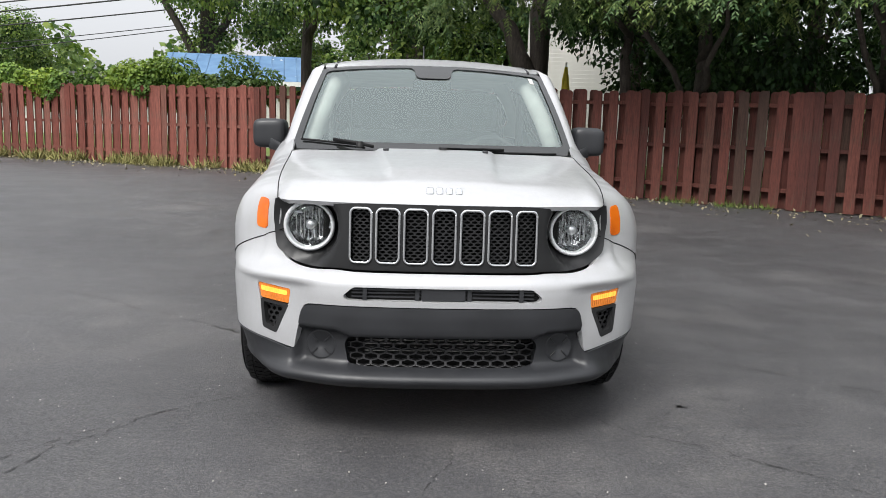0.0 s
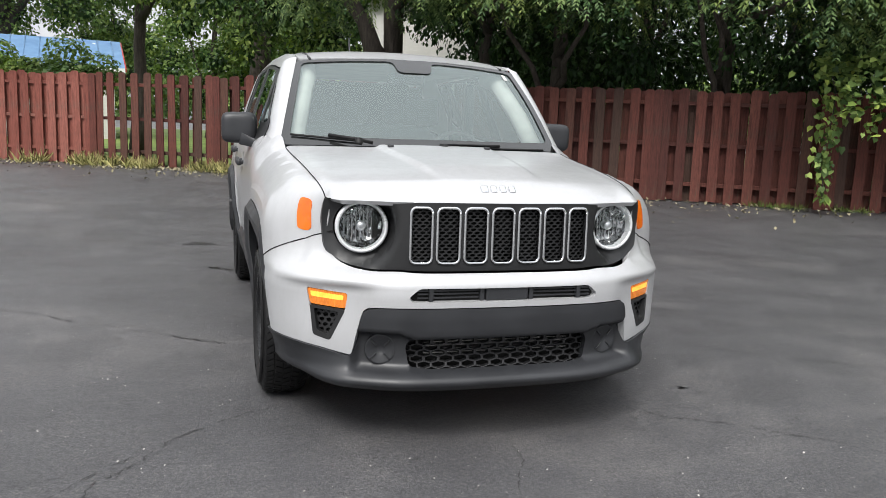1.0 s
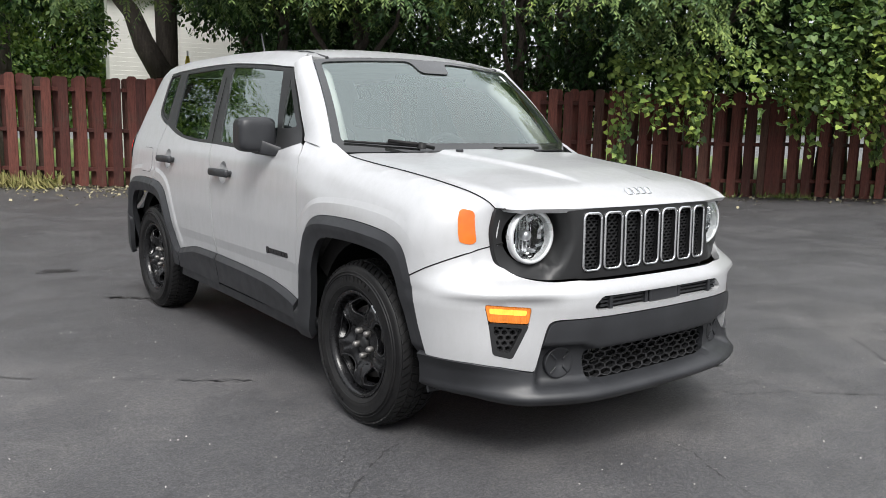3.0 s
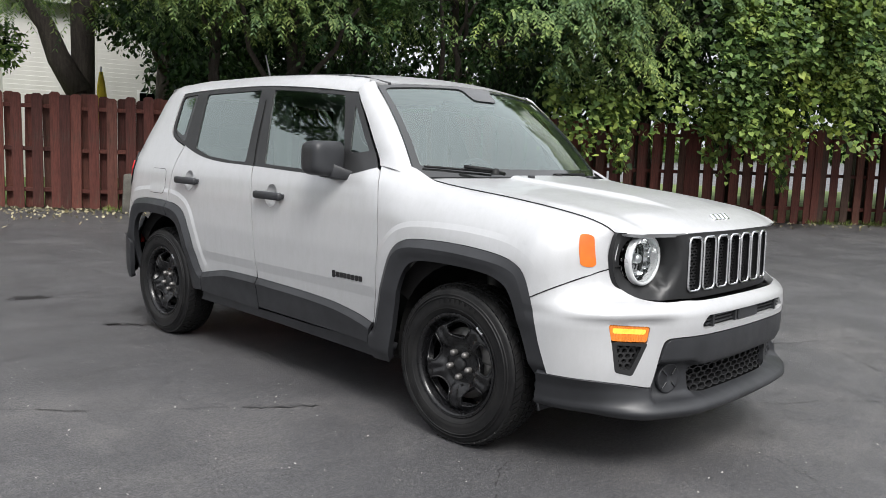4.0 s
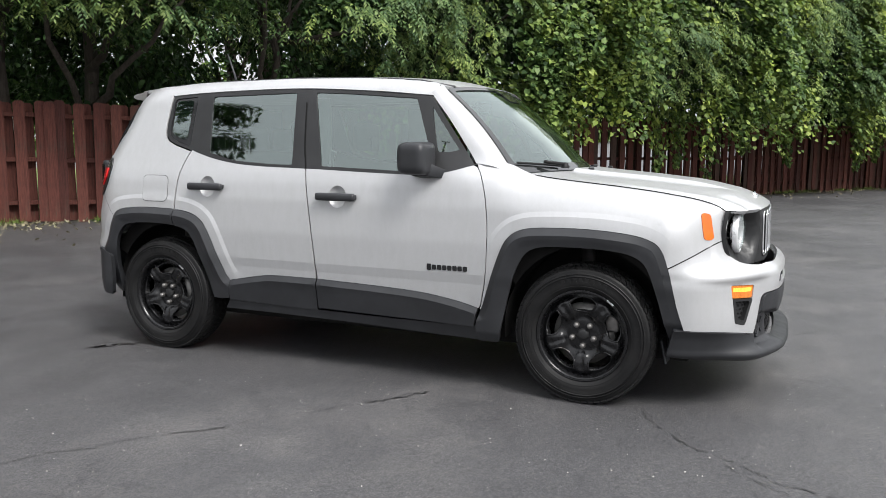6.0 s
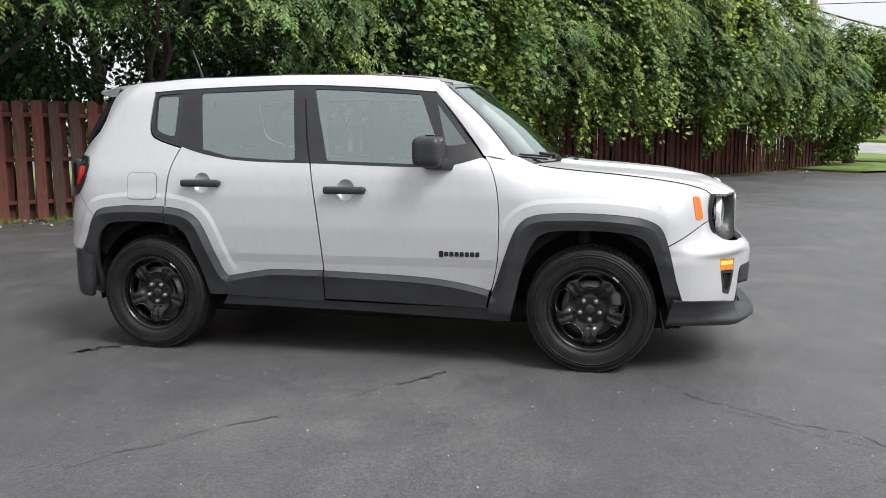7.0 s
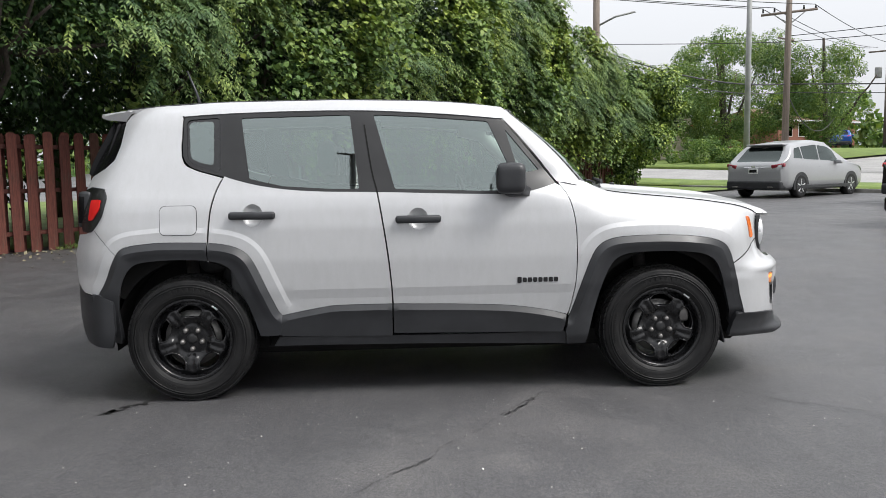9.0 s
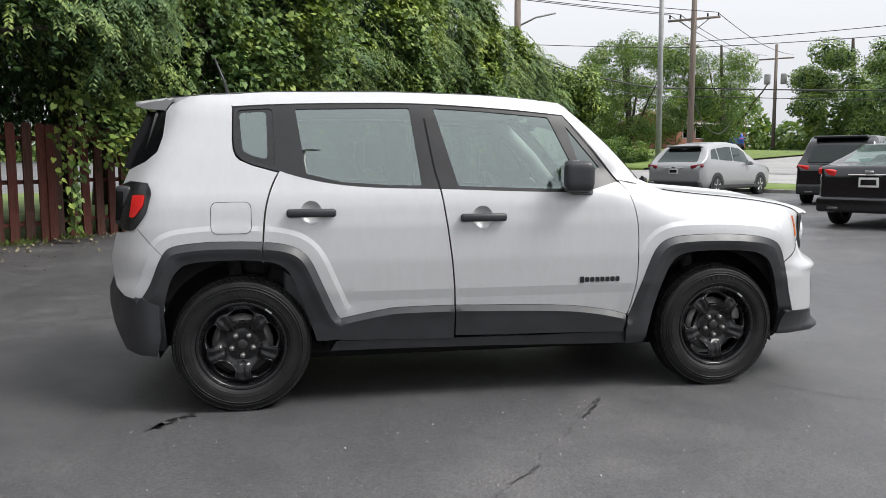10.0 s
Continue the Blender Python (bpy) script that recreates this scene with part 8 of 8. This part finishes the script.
for i, (p, w) in enumerate((
        ([(-2.2, -1.9), (-1.8, -1.35), (-1.52, -1.10), (-1.46, -0.9), (-1.34, -0.77), (-1.2, -0.55), (-0.96, -0.36), (-0.8, -0.29)], 0.006),
        ([(-1.34, -0.70), (-1.47, -0.82), (-1.61, -1.02), (-1.74, -1.26), (-1.95, -1.55)], 0.004),
        ([(0.72, -0.56), (0.81, -0.69), (0.92, -0.77), (1.12, -0.87), (1.22, -0.98), (1.40, -1.12), (1.7, -1.5)], 0.005),
        ([(-0.10, -1.36), (-0.02, -1.15), (0.05, -1.0), (0.06, -0.8)], 0.004),
        ([(-2.75, 1.98), (-2.34, 1.75), (-2.01, 1.50), (-1.88, 1.36), (-1.68, 1.27), (-1.53, 1.12), (-1.24, 0.94), (-1.0, 0.76)], 0.003),
        ([(2.42, -0.45), (2.2, -0.7), (2.0, -0.91), (1.9, -1.3)], 0.004),
        ([(-3.6, 2.5), (-3.1, 2.2), (-2.75, 1.98)], 0.003),
        ([(-3.2, -0.2), (-2.6, -0.55), (-2.1, -1.0), (-1.8, -1.35)], 0.004),
        ([(1.6, 0.3), (2.3, -0.2), (3.0, -0.5), (4.2, -1.4)], 0.004),
        ([(-3.5, 4.6), (-2.6, 4.3), (-1.7, 4.5), (-0.9, 4.9)], 0.005))):
    ribbon(p, w, 50 + i, TAR, "thin dark crack in the asphalt")
for i, (p, w) in enumerate((([(-1.05, 2.99), (-0.95, 2.90), (-0.82, 2.77)], 0.022), ([(-2.0, 1.50), (-1.93, 1.42), (-1.84, 1.33)], 0.006), ([(-1.29, 0.93), (-1.12, 0.82), (-0.97, 0.73)], 0.009), ([(-1.22, 4.22), (-1.14, 4.17), (-1.06, 4.12)], 0.055), ([(-2.38, 1.80), (-2.3, 1.70), (-2.24, 1.64)], 0.004), ([(1.13, -0.38), (1.145, -0.39), (1.16, -0.40)], 0.01))):
    ribbon(p, w, 90 + i, OIL, "dark oily streak on the asphalt", "stain")

LITTER = varied("dry_leaf", (0.20, 0.17, 0.09), (0.36, 0.33, 0.22), 4, 0.8)
PALE = varied("pale_grit", (0.28, 0.275, 0.25), (0.50, 0.49, 0.46), 4, 0.8)
DRYGRASS = varied("dry_weeds", (0.20, 0.20, 0.06), (0.34, 0.30, 0.12), 4, 0.85)


def litter():
    rng = np.random.default_rng(77)
    # grit and scraps over the lot
    n = 5200
    a, d = rng.uniform(0, 2 * math.pi, n), rng.uniform(0.5, 9, n)
    x, y = d * np.cos(a), 1 + d * np.sin(a)
    keep = ~((np.abs(x) < 0.9) & (y > -0.9) & (y < 3.2))
    x, y = x[keep], y[keep]
    P = np.c_[x, y, lift(x, y) + 0.005]
    N = np.tile((0.0, 0.0, 1.0), (len(x), 1)) + rng.normal(size=(len(x), 3)) * 0.15
    tagged(new("grit", leaf_mesh("grit", P, N / np.linalg.norm(N, axis=1, keepdims=True), 0.0085, rng, PALE, 0.0, 0.4, False)), "small pale grit and scraps on asphalt", "grit", kind="stuff")
    # leaves gathered along the fence
    n = 4500
    seg = rng.integers(0, 3, n)
    t = rng.uniform(0, 1, n)
    F = np.array(FENCE)
    q = F[seg] + (F[seg + 1] - F[seg]) * t[:, None]
    dirv = (F[seg + 1] - F[seg]) / np.linalg.norm(F[seg + 1] - F[seg], axis=1, keepdims=True)
    off = np.abs(rng.normal(size=n)) ** 1.5 * 0.42 + 0.06
    q = q + np.c_[dirv[:, 1], -dirv[:, 0]] * off[:, None]
    P = np.c_[q, lift(q[:, 0], q[:, 1]) + 0.008]
    N = np.tile((0.0, 0.0, 1.0), (n, 1)) + rng.normal(size=(n, 3)) * 0.35
    tagged(new("fallen_leaves", leaf_mesh("fallen_leaves", P, N / np.linalg.norm(N, axis=1, keepdims=True), 0.055, rng, LITTER, 0.0, 0.36, False)), "dry fallen leaves along the fence foot", "leaves", kind="stuff")
    # weeds at the fence foot
    for nm, s0, s1, n, h, mat, lab in (("weeds", 0.0, 1.0, 9000, 0.10, GRASS, "low green weeds along the fence foot"), ("dry_grass", 0.0, 0.42, 5200, 0.24, DRYGRASS, "dry yellowing grass along the fence foot")):
        t = rng.uniform(s0, s1, n)
        cum = np.r_[0, np.cumsum(np.linalg.norm(np.diff(F, axis=0), axis=1))]
        if nm == "dry_grass":
            t = t ** 1.1
        tot = t * cum[-1]
        clump = np.sin(tot * 2.1) + np.sin(tot * 5.3 + 1) > (-0.2 if nm == "dry_grass" else 0.1)
        tot = tot[clump]
        q = np.c_[np.interp(tot, cum, F[:, 0]), np.interp(tot, cum, F[:, 1])]
        i = np.clip(np.searchsorted(cum, tot) - 1, 0, 2)
        dv = (F[i + 1] - F[i]) / np.linalg.norm(F[i + 1] - F[i], axis=1, keepdims=True)
        q = q + np.c_[dv[:, 1], -dv[:, 0]] * (0.06 + np.abs(rng.normal(size=len(tot))) * (0.30 if nm == "dry_grass" else 0.16))[:, None]
        P = np.c_[q, lift(q[:, 0], q[:, 1])]
        N = rng.normal(size=(len(tot), 3))
        N[:, 2] = np.abs(N[:, 2]) * 0.2
        tagged(new(nm, leaf_mesh(nm, P, N / np.linalg.norm(N, axis=1, keepdims=True), h, rng, mat, -0.9, 0.055, False)), lab, "weeds", kind="stuff")


litter()
poly = [(-17.0, 19.5), (-3.0, 12.95), (3.6, 8.95), (26.0, -6.8), (30, 5), (20, 40), (-30, 45), (-30, 26)]
solid("back_yards", sheet(poly, lambda x, y: np.c_[x, y, lift(x, y) + 0.03], 2.0, out=(0, 0, 1)), GRASS, "rough grass of the yards behind the fence", "grass", kind="structure")


fence()
